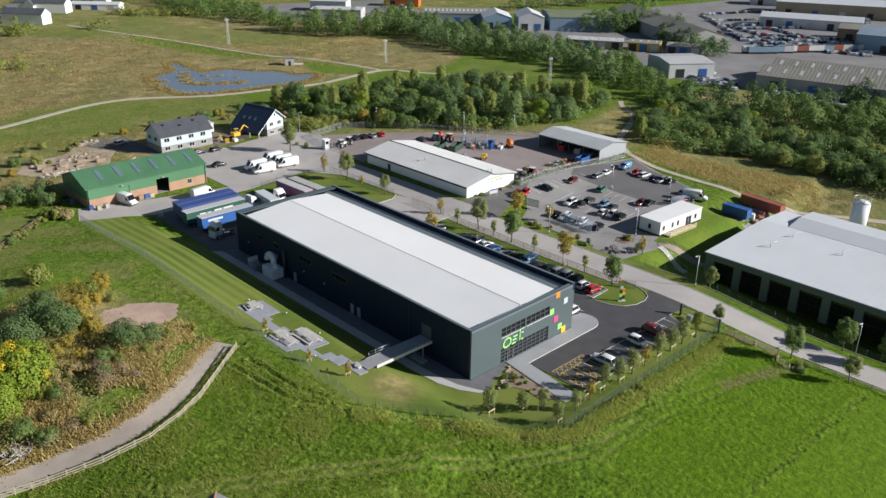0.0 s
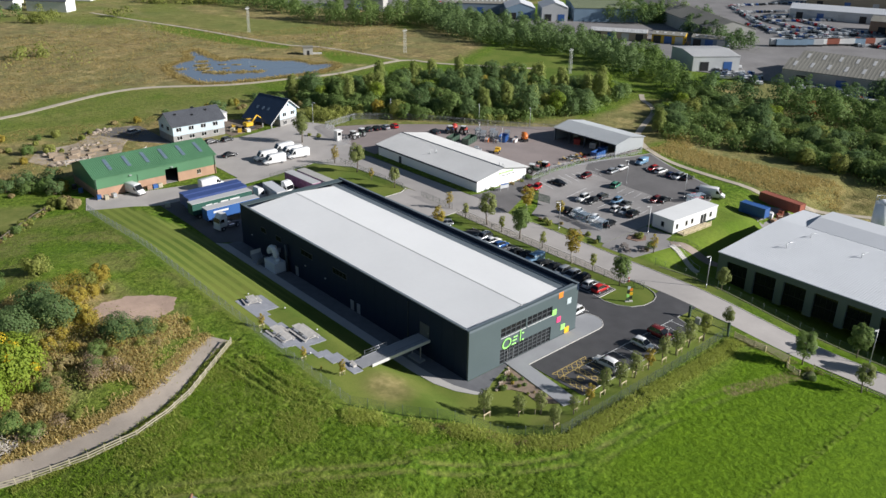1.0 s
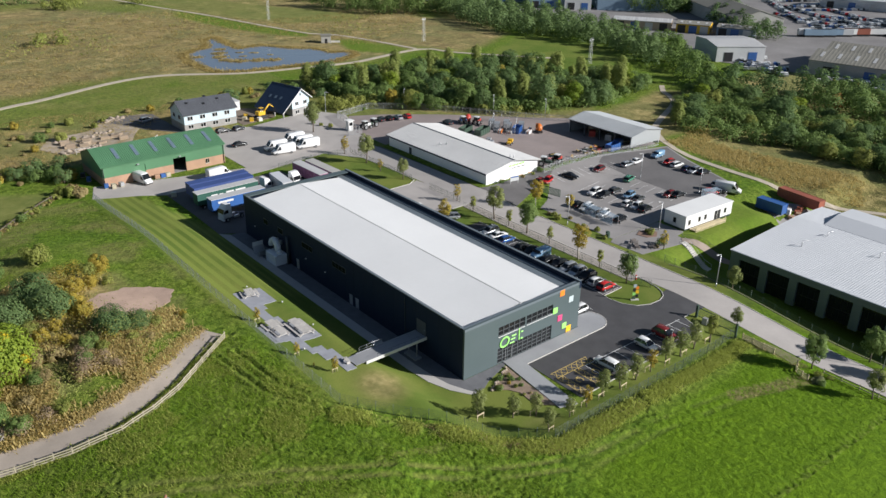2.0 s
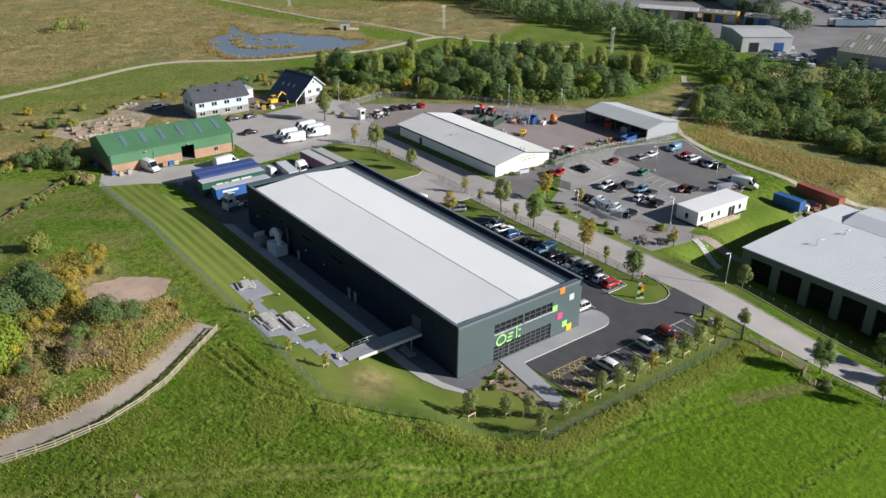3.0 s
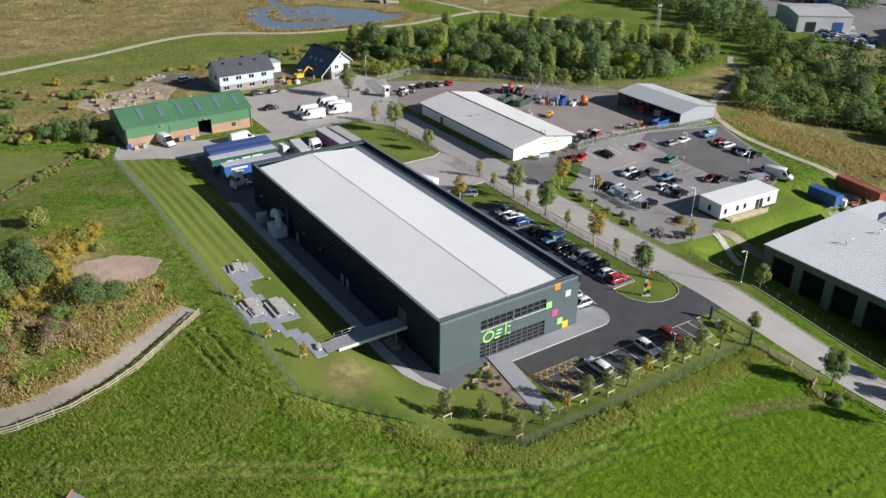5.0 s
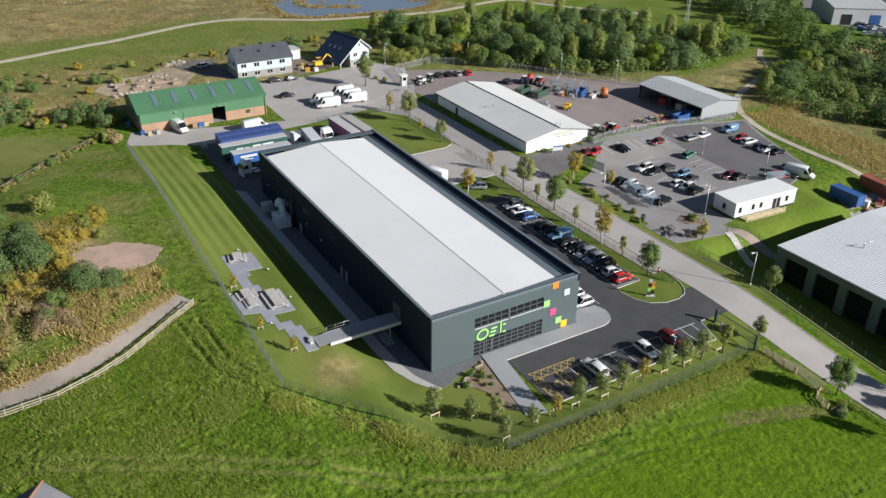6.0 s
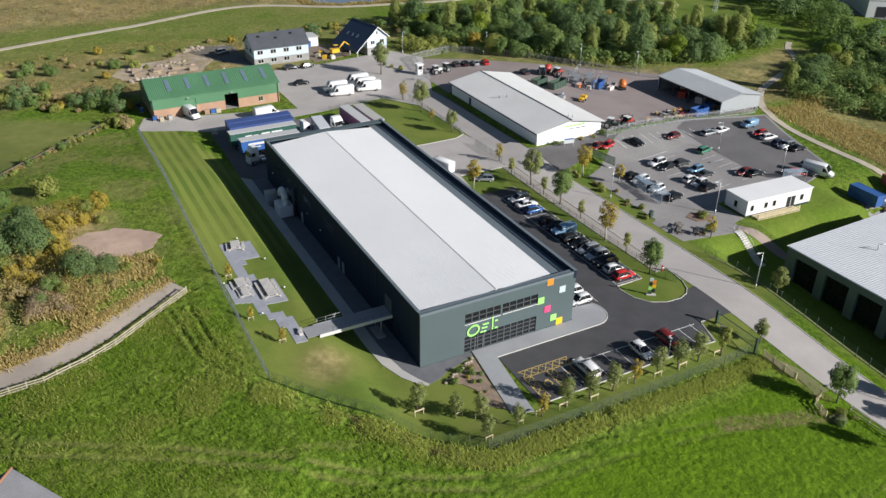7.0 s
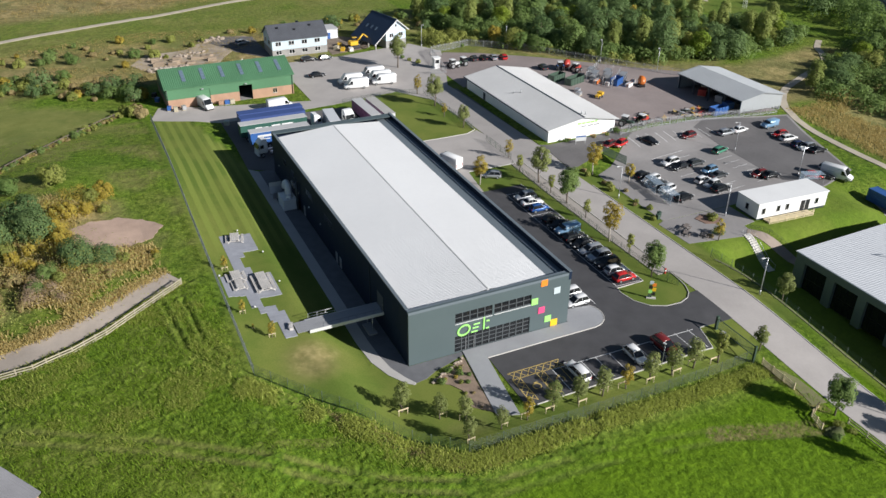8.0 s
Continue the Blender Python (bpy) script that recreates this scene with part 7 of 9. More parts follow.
PAINTS = {n: mat("car_paint_" + n, c, 0.22, mm, var=0.04) for n, c, mm in (("white", (0.75, 0.75, 0.74), 0), ("silver", (0.48, 0.50, 0.52), 0.5), ("black", (0.012, 0.013, 0.015), 0), ("dark grey", (0.07, 0.075, 0.08), 0.3), ("red", (0.50, 0.025, 0.025), 0),
                                                                          ("maroon", (0.16, 0.02, 0.02), 0), ("blue", (0.03, 0.10, 0.30), 0.2), ("light blue", (0.22, 0.38, 0.55), 0.3), ("green", (0.06, 0.22, 0.14), 0), ("navy", (0.02, 0.03, 0.08), 0.1))}
W0 = PAINTS["white"]
CARS = {"hatch": car_template("hatchback_car", 4.1, 1.76, 1.48, 1.05, 0.25, 0.92, W0, True), "saloon": car_template("saloon_car", 4.6, 1.8, 1.44, 1.25, 0.85, 0.92, W0), "suv": car_template("suv_car", 4.5, 1.88, 1.68, 1.15, 0.25, 1.04, W0, True),
        "estate": car_template("estate_car", 4.7, 1.8, 1.5, 1.25, 0.25, 0.92, W0, True)}
VANS = {"van": van_template("panel_van", 6.6, 2.1, 2.75, W0), "small van": van_template("compact_van", 4.8, 1.9, 1.95, W0)}
USED = set()


def park(kind, colour, x, y, turn, where, group):
    src = CARS.get(kind) or VANS[kind]
    m = pose(x, y, ground_z(x, y) + 0.07, 0, 0, turn)
    if kind in USED:
        c = copy_thing(src, m)
    else:
        USED.add(kind)
        c = src
        c.matrix_basis = m
    for o in c.children:
        if o.name.split(".")[0] in ("body", "roof", "window_frame"):
            o.material_slots[0].link = "OBJECT"
            o.material_slots[0].material = PAINTS[colour]
    word = {"hatch": "hatchback car", "saloon": "saloon car", "suv": "SUV car", "estate": "estate car", "van": "high-roofed panel van", "small van": "compact van"}[kind]
    return tagged(c, "%s %s parked %s" % (colour, word, where), "van" if "van" in kind else "car", group)


SIDE = "in a bay beside the hall"
for y, kind, col in ((6.6, "hatch", "red"), (9.0, "hatch", "white"), (11.5, "suv", "black"), (14.1, "suv", "silver"), (16.6, "estate", "silver"), (19.1, "saloon", "black"), (21.6, "estate", "black"), (24.3, "small van", "light blue"), (26.9, "saloon", "black"), (29.3, "hatch", "black"), (34.3, "hatch", "blue"), (37.0, "saloon", "white"), (39.7, "suv", "silver")):
    park(kind, col, 42.0, y, 0 if (y * 7) % 3 < 1.6 else 180, SIDE, "cars beside the hall")
park("hatch", "white", 30.6, 3.6, 180, "at the hall corner", "cars beside the hall")
park("hatch", "white", 30.8, 6.3, 180, "at the hall corner", "cars beside the hall")
FRONT = "in the white-lined front bays"
park("estate", "white", 20.9, -11.4, 92, FRONT, "cars in front bays")
park("hatch", "white", 30.6, -11.7, -90, FRONT, "cars in front bays")
park("suv", "maroon", 35.9, -11.6, -88, FRONT, "cars in front bays")
VIS = "in the visitors' car park"
for kind, col, x, y, a in (("saloon", "black", 83.0, 53.3, -70), ("hatch", "maroon", 94.3, 53.2, 5), ("estate", "silver", 105.2, 52.2, 5), ("saloon", "white", 109.8, 52.6, 8), ("small van", "light blue", 119.4, 52.6, 5), ("hatch", "red", 117.9, 47.6, -5), ("estate", "white", 118.2, 45.0, 0),
                           ("hatch", "navy", 117.4, 41.0, 0), ("suv", "silver", 117.5, 38.8, 0), ("saloon", "black", 118.8, 36.6, 0), ("hatch", "red", 105.9, 25.8, -30), ("saloon", "black", 107.9, 24.8, -30), ("hatch", "silver", 113.0, 28.5, 0), ("hatch", "maroon", 94.9, 30.7, 0), ("saloon", "black", 96.8, 29.2, 0),
                           ("estate", "green", 96.3, 44.4, 15), ("suv", "white", 81.0, 43.2, 8), ("saloon", "black", 81.6, 40.6, 8), ("estate", "dark grey", 86.2, 40.8, 8), ("hatch", "light blue", 86.3, 36.5, 8), ("hatch", "white", 81.6, 33.0, 8), ("saloon", "dark grey", 86.4, 33.6, 8), ("hatch", "white", 81.9, 30.6, 8), ("suv", "black", 82.1, 28.2, 8),
                           ("hatch", "black", 71.0, 39.8, 12), ("estate", "white", 71.2, 37.3, 12), ("saloon", "dark grey", 71.4, 35.0, 12), ("hatch", "white", 71.4, 32.2, 12), ("suv", "black", 72.0, 27.6, 12), ("hatch", "red", 75.4, 54.2, 20), ("hatch", "maroon", 72.4, 54.6, 20)):
    park(kind, col, x, y, a + (180 if (x * 3 + y) % 5 < 2 else 0), VIS, "cars in the visitors' car park")
park("van", "white", 110.8, 24.0, -65, "at the car park edge", "white vans")
for x, y, a in ((34.1, 116.9, 172), (33.9, 121.2, 173), (42.3, 117.4, 171), (42.0, 120.6, 172), (41.6, 124.6, 174)):
    park("van", "white", x, y, a, "on the pale yard", "white vans")
park("van", "white", -6.0, 117.6, -75, "at the green shed door", "white vans")
park("van", "white", 11.2, 109.6, 3, "in front of the green shed", "white vans")
park("van", "white", 35.0, 60.6, 110, "at the delivery entrance", "white vans")
park("hatch", "silver", 40.8, 51.6, 150, "by the delivery entrance", "parked cars")
for kind, col, x, y, a in (("saloon", "black", 27.4, 130.4, 0), ("estate", "black", 29.5, 145.6, 5), ("hatch", "dark grey", 34.5, 145.0, 10), ("suv", "silver", 15.5, 170.5, 20)):
    park(kind, col, x, y, a, "by the rendered houses", "parked cars")
for kind, col, x, y in (("hatch", "dark grey", 75.0, 127.2), ("hatch", "black", 77.8, 126.6), ("saloon", "silver", 80.8, 125.8), ("hatch", "red", 83.8, 125.0), ("estate", "dark grey", 88.8, 110.4)):
    park(kind, col, x, y, 80, "along the palisade fence", "parked cars")


# ---- lorries and trailers ----
def trailer(m, side, roof, label, L=13.6, bars=None, H=4.0):
    t = thing("curtain_trailer", label, "trailer", "lorry trailers", m)
    part_box("curtain_body", t, side, -L / 2, L / 2, -1.25, 1.25, 1.2, H - 0.1, r=0.03)
    part_box("roof", t, roof, -L / 2 - 0.04, L / 2 + 0.04, -1.29, 1.29, H - 0.1, H, "pale trailer roof" if roof is not BLUE_CURTAIN else "blue tarpaulin roof")
    part_box("chassis", t, CHASSIS, -L / 2 + 0.2, L / 2 - 0.2, -0.5, 0.5, 0.85, 1.2)
    wheel_set(t, (-L / 2 + 1.6, -L / 2 + 2.9, -L / 2 + 4.2), 1.05, 0.5, 0.35)
    for s in (-1, 1):
        part_box("landing_leg", t, CHASSIS, L / 2 - 3.2, L / 2 - 3.0, s * 0.8 - 0.08, s * 0.8 + 0.08, 0, 0.9)
    for u, w, z, h in bars or ():
        part_box("lettering_bar", t, LAMP_CLEAR, u, u + w, -1.275, -1.252, z, z + h, "white lettering bar")
    for i in range(7):
        part_box("strap", t, BLACK, -L / 2 + 0.9 + i * (L - 1.8) / 6, -L / 2 + 0.96 + i * (L - 1.8) / 6, -1.265, -1.252, 1.05, 1.6)
    return t


def tractor_unit(m, label, paint):
    t = thing("lorry_cab", label, "lorry", "lorry cabs", m)
    bm = bmesh.new()
    loft(bm, [hull_section(x, w, 0.9 if x > -1 else 1.0, z, 0.12) for x, w, z in ((-1.0, 2.3, 3.5), (-0.7, 2.45, 3.7), (0.5, 2.45, 3.55), (0.95, 2.4, 3.1), (1.2, 2.35, 2.0), (1.25, 2.25, 1.2))])
    part("cab", bm, paint, t)
    bm = bmesh.new()
    prism(bm, [(-0.9, 3.55), (0.6, 3.5), (0.1, 3.95), (-0.9, 4.0)], -1.1, 1.1)
    part("wind_deflector", bm, paint, t)
    bm = bmesh.new()
    q = [(0.93, 3.0), (1.22, 2.05), (1.27, 2.07), (0.99, 3.03)]
    prism(bm, q, -1.08, 1.08)
    part("windscreen", bm, GLASS, t)
    for s in (-1, 1):
        part_box("side_window", t, GLASS, -0.1, 0.75, min(s * 1.2, s * 1.24), max(s * 1.2, s * 1.24), 2.1, 2.9)
        part_box("mirror", t, BLACK, 1.0, 1.15, s * 1.4 - 0.1, s * 1.4 + 0.1, 2.1, 2.8)
        part_box("headlight", t, LAMP_CLEAR, 1.2, 1.28, s * 0.85 - 0.2, s * 0.85 + 0.2, 0.95, 1.15)
        part_box("tank", t, GALV, -3.0, -1.6, min(s * 0.65, s * 1.15), max(s * 0.65, s * 1.15), 0.5, 1.0)
    part_box("bumper", t, paint, 0.9, 1.32, -1.2, 1.2, 0.35, 0.9, r=0.06)
    part_box("chassis", t, CHASSIS, -4.6, 0.9, -0.45, 0.45, 0.7, 0.95)
    wheel_set(t, (0.2, -3.6), 1.05, 0.5, 0.32)
    bm = bmesh.new()
    tube(bm, (-3.4, 0, 0.95), (-3.4, 0, 1.1), 0.5, n=12)
    part("fifth_wheel", bm, CHASSIS, t)
    return t


GREEN_CURTAIN = mat("green_tarpaulin", (0.03, 0.10, 0.075), 0.5, var=0.12, scale=1.5)
PURPLE = mat("purple_curtain", (0.20, 0.03, 0.12), 0.5, var=0.4, scale=6, alt=(0.50, 0.20, 0.38))
trailer(pose(6.2, 99.6, ground_z(6, 99) + 0.07), BLUE_CURTAIN, BLUE_CURTAIN, "blue curtain-sided trailer in the lorry yard", 15.4)
trailer(pose(5.9, 96.4, ground_z(6, 96) + 0.07), BLUE_CURTAIN, BLUE_CURTAIN, "blue curtain-sided trailer in the lorry yard", 15.4)
trailer(pose(5.0, 92.4, ground_z(5, 92) + 0.07), GREEN_CURTAIN, ROOF_GREY, "dark green curtain-sided trailer with white lettering bars", 15.6, [(-4.4, 1.6, 2.2, 0.9), (-2.4, 1.0, 2.2, 0.8), (-0.6, 2.0, 2.3, 0.9), (1.8, 2.6, 2.3, 0.9)])
trailer(pose(5.0, 87.0, ground_z(5, 87) + 0.07), BLUE_PAINT, ROOF_GREY, "bright blue curtain-sided trailer with pale roof", 13.6, [(-5.2, 3.8, 2.8, 0.5), (-4.6, 2.2, 2.2, 0.2)])
tractor_unit(pose(-0.4, 82.0, 0.1, 0, 0, 188), "white lorry cab standing in the hall's shade", W0)
tractor_unit(pose(15.4, 92.4, 0.1, 0, 0, 4), "white lorry cab coupled to the green trailer", W0)
tractor_unit(pose(23.0, 91.6, 0.1, 0, 0, -80), "white lorry cab behind the hall", W0)
trailer(pose(18.4, 90.0, 0.1, 0, 0, 84), PALE_WALL, ROOF_PALE, "short white box trailer behind the hall", 8.4)
trailer(pose(27.8, 92.0, 0.1, 0, 0, -88), PURPLE, ROOF_GREY, "purple patterned curtain-sided trailer behind the hall", 12.6)
trailer(pose(31.2, 91.4, 0.1, 0, 0, -88), PALE_WALL, OLD_WALL, "pale grey box trailer parked beside the purple trailer", 12.6)


# ---- markings ----
def marking(points, width, parent, material=LINE_WHITE, lift=0.075, name="line"):
    """A painted line through points on the ground."""
    (ax, ay), (bx, by) = points
    d = Vector((bx - ax, by - ay, 0))
    n = Vector((-d.y, d.x, 0)).normalized() * width / 2
    k = max(1, int(d.length / 2))
    bm = bmesh.new()
    rows = []
    for i in range(k + 1):
        p = Vector((ax, ay, 0)) + d * (i / k)
        rows.append([bm.verts.new((q.x, q.y, ground_z(q.x, q.y) + lift)) for q in (p - n, p + n)])
    for a, b in zip(rows, rows[1:]):
        bm.faces.new((a[0], b[0], b[1], a[1]))
    ob = new(name, mesh_of(name, bm, material))
    ob.parent = parent
    return ob


bays = tagged(new("bay_markings"), "white painted parking bay lines on black asphalt", "road marking", kind="structure")
marking([(18.2, -9.15), (43.0, -9.6)], 0.12, bays)
for i in range(11):
    marking([(18.2 + i * 2.4, -9.3), (18.2 + i * 2.4, -14.0)], 0.1, bays)
for i in range(16):
    marking([(39.6, 5.3 + i * 2.5), (44.4, 5.3 + i * 2.5)], 0.1, bays)
marking([(39.6, 5.3), (39.6, 43)], 0.1, bays)
marking([(26.9, 8.6), (33.4, 8.6)], 0.1, bays)
marking([(33.4, 2.4), (33.4, 8.6)], 0.1, bays)
yel = tagged(new("hatched_bays"), "yellow hatched accessible bay markings on asphalt", "road marking", kind="structure")
marking([(11.9, -8.9), (20.2, -8.9)], 0.12, yel, LINE_YELLOW)
marking([(11.9, -7.4), (20.2, -7.4)], 0.12, yel, LINE_YELLOW)
for i in range(7):
    marking([(11.9 + i * 1.2, -7.4), (13.1 + i * 1.2, -8.9)], 0.1, yel, LINE_YELLOW)
    marking([(13.1 + i * 1.2, -7.4), (11.9 + i * 1.2, -8.9)], 0.1, yel, LINE_YELLOW)
for x in (11.9, 13.1, 15.7, 16.9, 19.5):
    marking([(x, -8.9), (x, -13.9)], 0.1, yel, LINE_YELLOW)
for x in (11.9, 15.7):
    for i in range(4):
        marking([(x, -8.9 - i * 1.25), (x + 1.2, -10.15 - i * 1.25)], 0.1, yel, LINE_YELLOW)
        marking([(x + 1.2, -8.9 - i * 1.25), (x, -10.15 - i * 1.25)], 0.1, yel, LINE_YELLOW)
for cx in (14.4, 18.2):
    bm = bmesh.new()
    for i in range(14):
        a, b = radians(i * 22 - 60), radians(i * 22 - 38)
        bm.faces.new([bm.verts.new((cx + r * math.cos(t), -11.4 + r * math.sin(t), ground_z(cx, -11) + 0.08)) for r, t in ((0.5, a), (0.66, a), (0.66, b), (0.5, b))])
    box(bm, cx - 0.1, cx + 0.5, -10.7, -10.55, 0.07, 0.085)
    ob = new("ring_mark", mesh_of("ring_mark", bm, LINE_YELLOW))
    ob.parent = yel
vis = tagged(new("visitor_bay_lines"), "faded white bay lines in the visitors' car park", "road marking", kind="structure")
for i in range(10):
    marking([(79.6 + i * 2.6, 57.2 - 0.05 * i), (79.8 + i * 2.6, 52.4)], 0.12, vis)
for i in range(9):
    marking([(79.0, 27.0 + i * 2.5), (88.6, 28.2 + i * 2.5)], 0.1, vis)
for i in range(6):
    marking([(69.2, 28.2 + i * 2.4), (73.8, 29.2 + i * 2.4)], 0.1, vis)
for i in range(6):
    marking([(92.6, 28.5 + i * 2.5), (97.4, 29.2 + i * 2.5)], 0.1, vis)
tagged(draped("dark_parking_bay", [(98, 28), (104.5, 21.8), (117.5, 26.4), (129, 56.4), (106, 61.5), (100, 58)], TARMAC, "darker tarmac extension of the visitors' car park", "car park", 0.07), kind="structure")


# ---- kerbs ----
def kerb(pts, label, w=0.14, h=0.13, closed=False, material=KERB):
    k = tagged(new("kerb"), label, "kerb", kind="structure")
    for a, b in zip(pts, pts[1:] + (pts[:1] if closed else [])):
        d = Vector((b[0] - a[0], b[1] - a[1], 0))
        n = max(1, round(d.length / 3.0))
        for i in range(n):
            p, q = Vector((*a, 0)) + d * i / n, Vector((*a, 0)) + d * (i + 1) / n
            bm = bmesh.new()
            s = Vector((-d.y, d.x, 0)).normalized() * w / 2
            vs = []
            for r in (p, q):
                z = ground_z(r.x, r.y)
                vs += [bm.verts.new((*(r + e)[:2], z + u)) for e, u in ((s, -0.1), (-s, -0.1), (-s * 0.8, h), (s * 0.8, h))]
            for i0 in range(4):
                bm.faces.new((vs[i0], vs[(i0 + 1) % 4], vs[4 + (i0 + 1) % 4], vs[4 + i0]))
            bm.faces.new(vs[3::-1])
            bm.faces.new(vs[4:])
            ob = new("kerb_stone", mesh_of("kerb_stone", bm, material))
            ob.parent = k


kerb([(44.6, 4.9), (39.3, 4.8), (39.1, 3.4), (39.6, 0.6), (41.1, -1.6), (43.5, -2.8), (46.3, -2.9), (48.2, -2.2), (49.4, -1.0), (50.3, 1.0), (50.7, 4), (50.7, 30)], "pale concrete kerb round the grass island")
kerb([(11.2, -14.7), (42.9, -14.3), (44.3, -9.6), (46, -9.5)], "concrete kerb of the front bays")
kerb([(11.15, -3.0), (28.6, -3.0)] + arc(29.6, 0.3, 3.3, -90, 40, 8), "pale kerb of the entrance pavement", h=0.19)
kerb([(44.7, 5.0), (44.7, 46.1)], "concrete kerb behind the parked cars")
kerb([(26.8, 75.6), (39.5, 75.3), (47, 75.5), (49.8, 77), (50.2, 84), (49.4, 100), (43, 110)], "pale kerb at the entrance corner")
kerb([(58.7, -60), (58.5, 20), (58.4, 40)], "concrete kerb along the road")
draped("verge_strip", ribbon([(61.1, 6), (62.2, 0), (62.2, -15), (62.1, -40), (62.3, -60)], 0.4), mat("trodden_verge", (0.25, 0.235, 0.16), 0.95, var=0.35, scale=2, alt=(0.20, 0.22, 0.09), bump=0.03), "thin gravel strip under the verge fence", "path", 0.05)
kerb([(37.5, 55.9), (50.6, 55.9), (50.7, 31)], "concrete kerb round the verge")


# ---- fences ----
def bar(bm, a, b, r):
    tube(bm, a, b, r, n=4, cap=False)


def mesh_fence(pts, label, height=1.8, gap=2.5, material=FENCE_GREEN, wires=13, group="security fences"):
    """Posts, and between each two a welded wire panel."""
    f = thing("mesh_fence", label, "fence", group)
    bm = bmesh.new()
    tube(bm, (0, 0, -0.4), (0, 0, height + 0.1), 0.04, n=6)
    post = mesh_of("post", bm, material)
    for a, b in zip(pts, pts[1:]):
        n = max(1, round(math.dist(a, b) / gap))
        for i in range(n):
            p, q = [Vector((a[0] + (b[0] - a[0]) * (i + k) / n, a[1] + (b[1] - a[1]) * (i + k) / n, 0)) for k in (0, 1)]
            p.z, q.z = ground_z(p.x, p.y), ground_z(q.x, q.y)
            o = new("post", post)
            o.parent, o.location = f, p
            bm = bmesh.new()
            for k in range(7):
                z = Vector((0, 0, 0.06 + (height - 0.08) * k / 6))
                bar(bm, p + z, q + z, 0.012)
            for k in range(1, wires):
                w = p.lerp(q, k / wires)
                bar(bm, w + Vector((0, 0, 0.06)), w + Vector((0, 0, height)), 0.011)
            tagged(part("wire_panel", bm, material, f), kind="stuff")
    return f


mesh_fence([(-19.8, 112), (-20.8, 48), (-21.2, 2.4)], "grey-green welded mesh fence round the lawn", 1.8, material=FENCE_GREY)
mesh_fence([(-21.2, 2.4), (-0.4, -19.9)] + [(31, -18.9), (45.6, -18.3), (47.2, -19.2)], "dark green welded mesh fence round the lawn", 1.8)
mesh_fence([(49.2, 1.5), (47.6, 5), (47.3, 20), (47.2, 40), (47.4, 55)], "dark green welded mesh fence behind the parked cars", 1.6)
mesh_fence([(49.0, 58), (49.0, 70)], "dark green mesh fence by the delivery entrance", 1.6)
mesh_fence([(49.2, 77.5), (49.3, 95), (49.0, 106)], "mesh fence beside the road", 1.5)
mesh_fence([(26.5, 106.2), (40, 107.6), (48, 106)], "mesh fence behind the lorry yard", 1.5)
mesh_fence([(61.0, 7), (61.6, 0), (61.6, -15), (61.5, -40), (61.8, -60)], "dark green mesh fence on the eastern verge", 1.8)


def palisade(pts, label, height=2.2):
    """Galvanised palisade: posts, two rails and pointed pales in each panel."""
    f = thing("palisade_fence", label, "fence", "palisade fences")
    for a, b in zip(pts, pts[1:]):
        n = max(1, round(math.dist(a, b) / 2.75))
        for i in range(n):
            p, q = [Vector((a[0] + (b[0] - a[0]) * (i + k) / n, a[1] + (b[1] - a[1]) * (i + k) / n, 0)) for k in (0, 1)]
            p.z, q.z = ground_z(p.x, p.y), ground_z(q.x, q.y)
            bm = bmesh.new()
            tube(bm, p - Vector((0, 0, 0.3)), p + Vector((0, 0, height)), 0.06, n=5)
            part("post", bm, GALV, f)
            bm = bmesh.new()
            for z in (0.4, height - 0.4):
                bar(bm, p + Vector((0, 0, z)), q + Vector((0, 0, z)), 0.035)
            for k in range(1, 15):
                w = p.lerp(q, k / 15)
                s = (q - p).normalized() * 0.022
                v = [bm.verts.new(x) for x in (w - s, w + s, w + s + Vector((0, 0, height)), w + Vector((0, 0, height + 0.12)), w - s + Vector((0, 0, height)))]
                bm.faces.new(v)
            tagged(part("pale_panel", bm, GALV, f), kind="stuff")
    return f


palisade([(78.6, 58.6), (100, 61.2), (112, 60), (128, 58.6)], "galvanised palisade fence between yard and car park")
palisade([(62, 120), (66, 138.5), (80, 141.5), (92, 132), (106, 115), (121, 97), (131, 86)], "galvanised palisade fence along the wooded belt")
palisade([(57.5, 119.5), (62, 118.5)], "galvanised palisade gate by the machinery yard", 1.8)


def rail_fence(pts, label, rails=3, height=1.15, gap=2.0, material=WOOD):
    f = thing("timber_fence", label, "fence", "timber fences")
    for a, b in zip(pts, pts[1:]):
        n = max(1, round(math.dist(a, b) / gap))
        for i in range(n + (b == pts[-1])):
            p = Vector((a[0] + (b[0] - a[0]) * i / n, a[1] + (b[1] - a[1]) * i / n, 0))
            p.z = ground_z(p.x, p.y)
            part_box("post", f, material, p.x - 0.07, p.x + 0.07, p.y - 0.07, p.y + 0.07, p.z - 0.3, p.z + height + 0.08)
            if i < n:
                q = Vector((a[0] + (b[0] - a[0]) * (i + 1) / n, a[1] + (b[1] - a[1]) * (i + 1) / n, 0))
                q.z = ground_z(q.x, q.y)
                s = Vector((-(q - p).y, (q - p).x, 0)).normalized()
                for k in range(rails):
                    z = Vector((0, 0, height * (k + 1) / rails - 0.08))
                    bm = bmesh.new()
                    m = (p + q) / 2 + z - s * 0.11
                    d = q - p
                    box(bm, -d.length / 2, d.length / 2, -0.03, 0.03, -0.08, 0.08, Matrix.Translation(m) @ d.to_track_quat("X", "Z").to_matrix().to_4x4())
                    part("rail", bm, material, f)
    return f


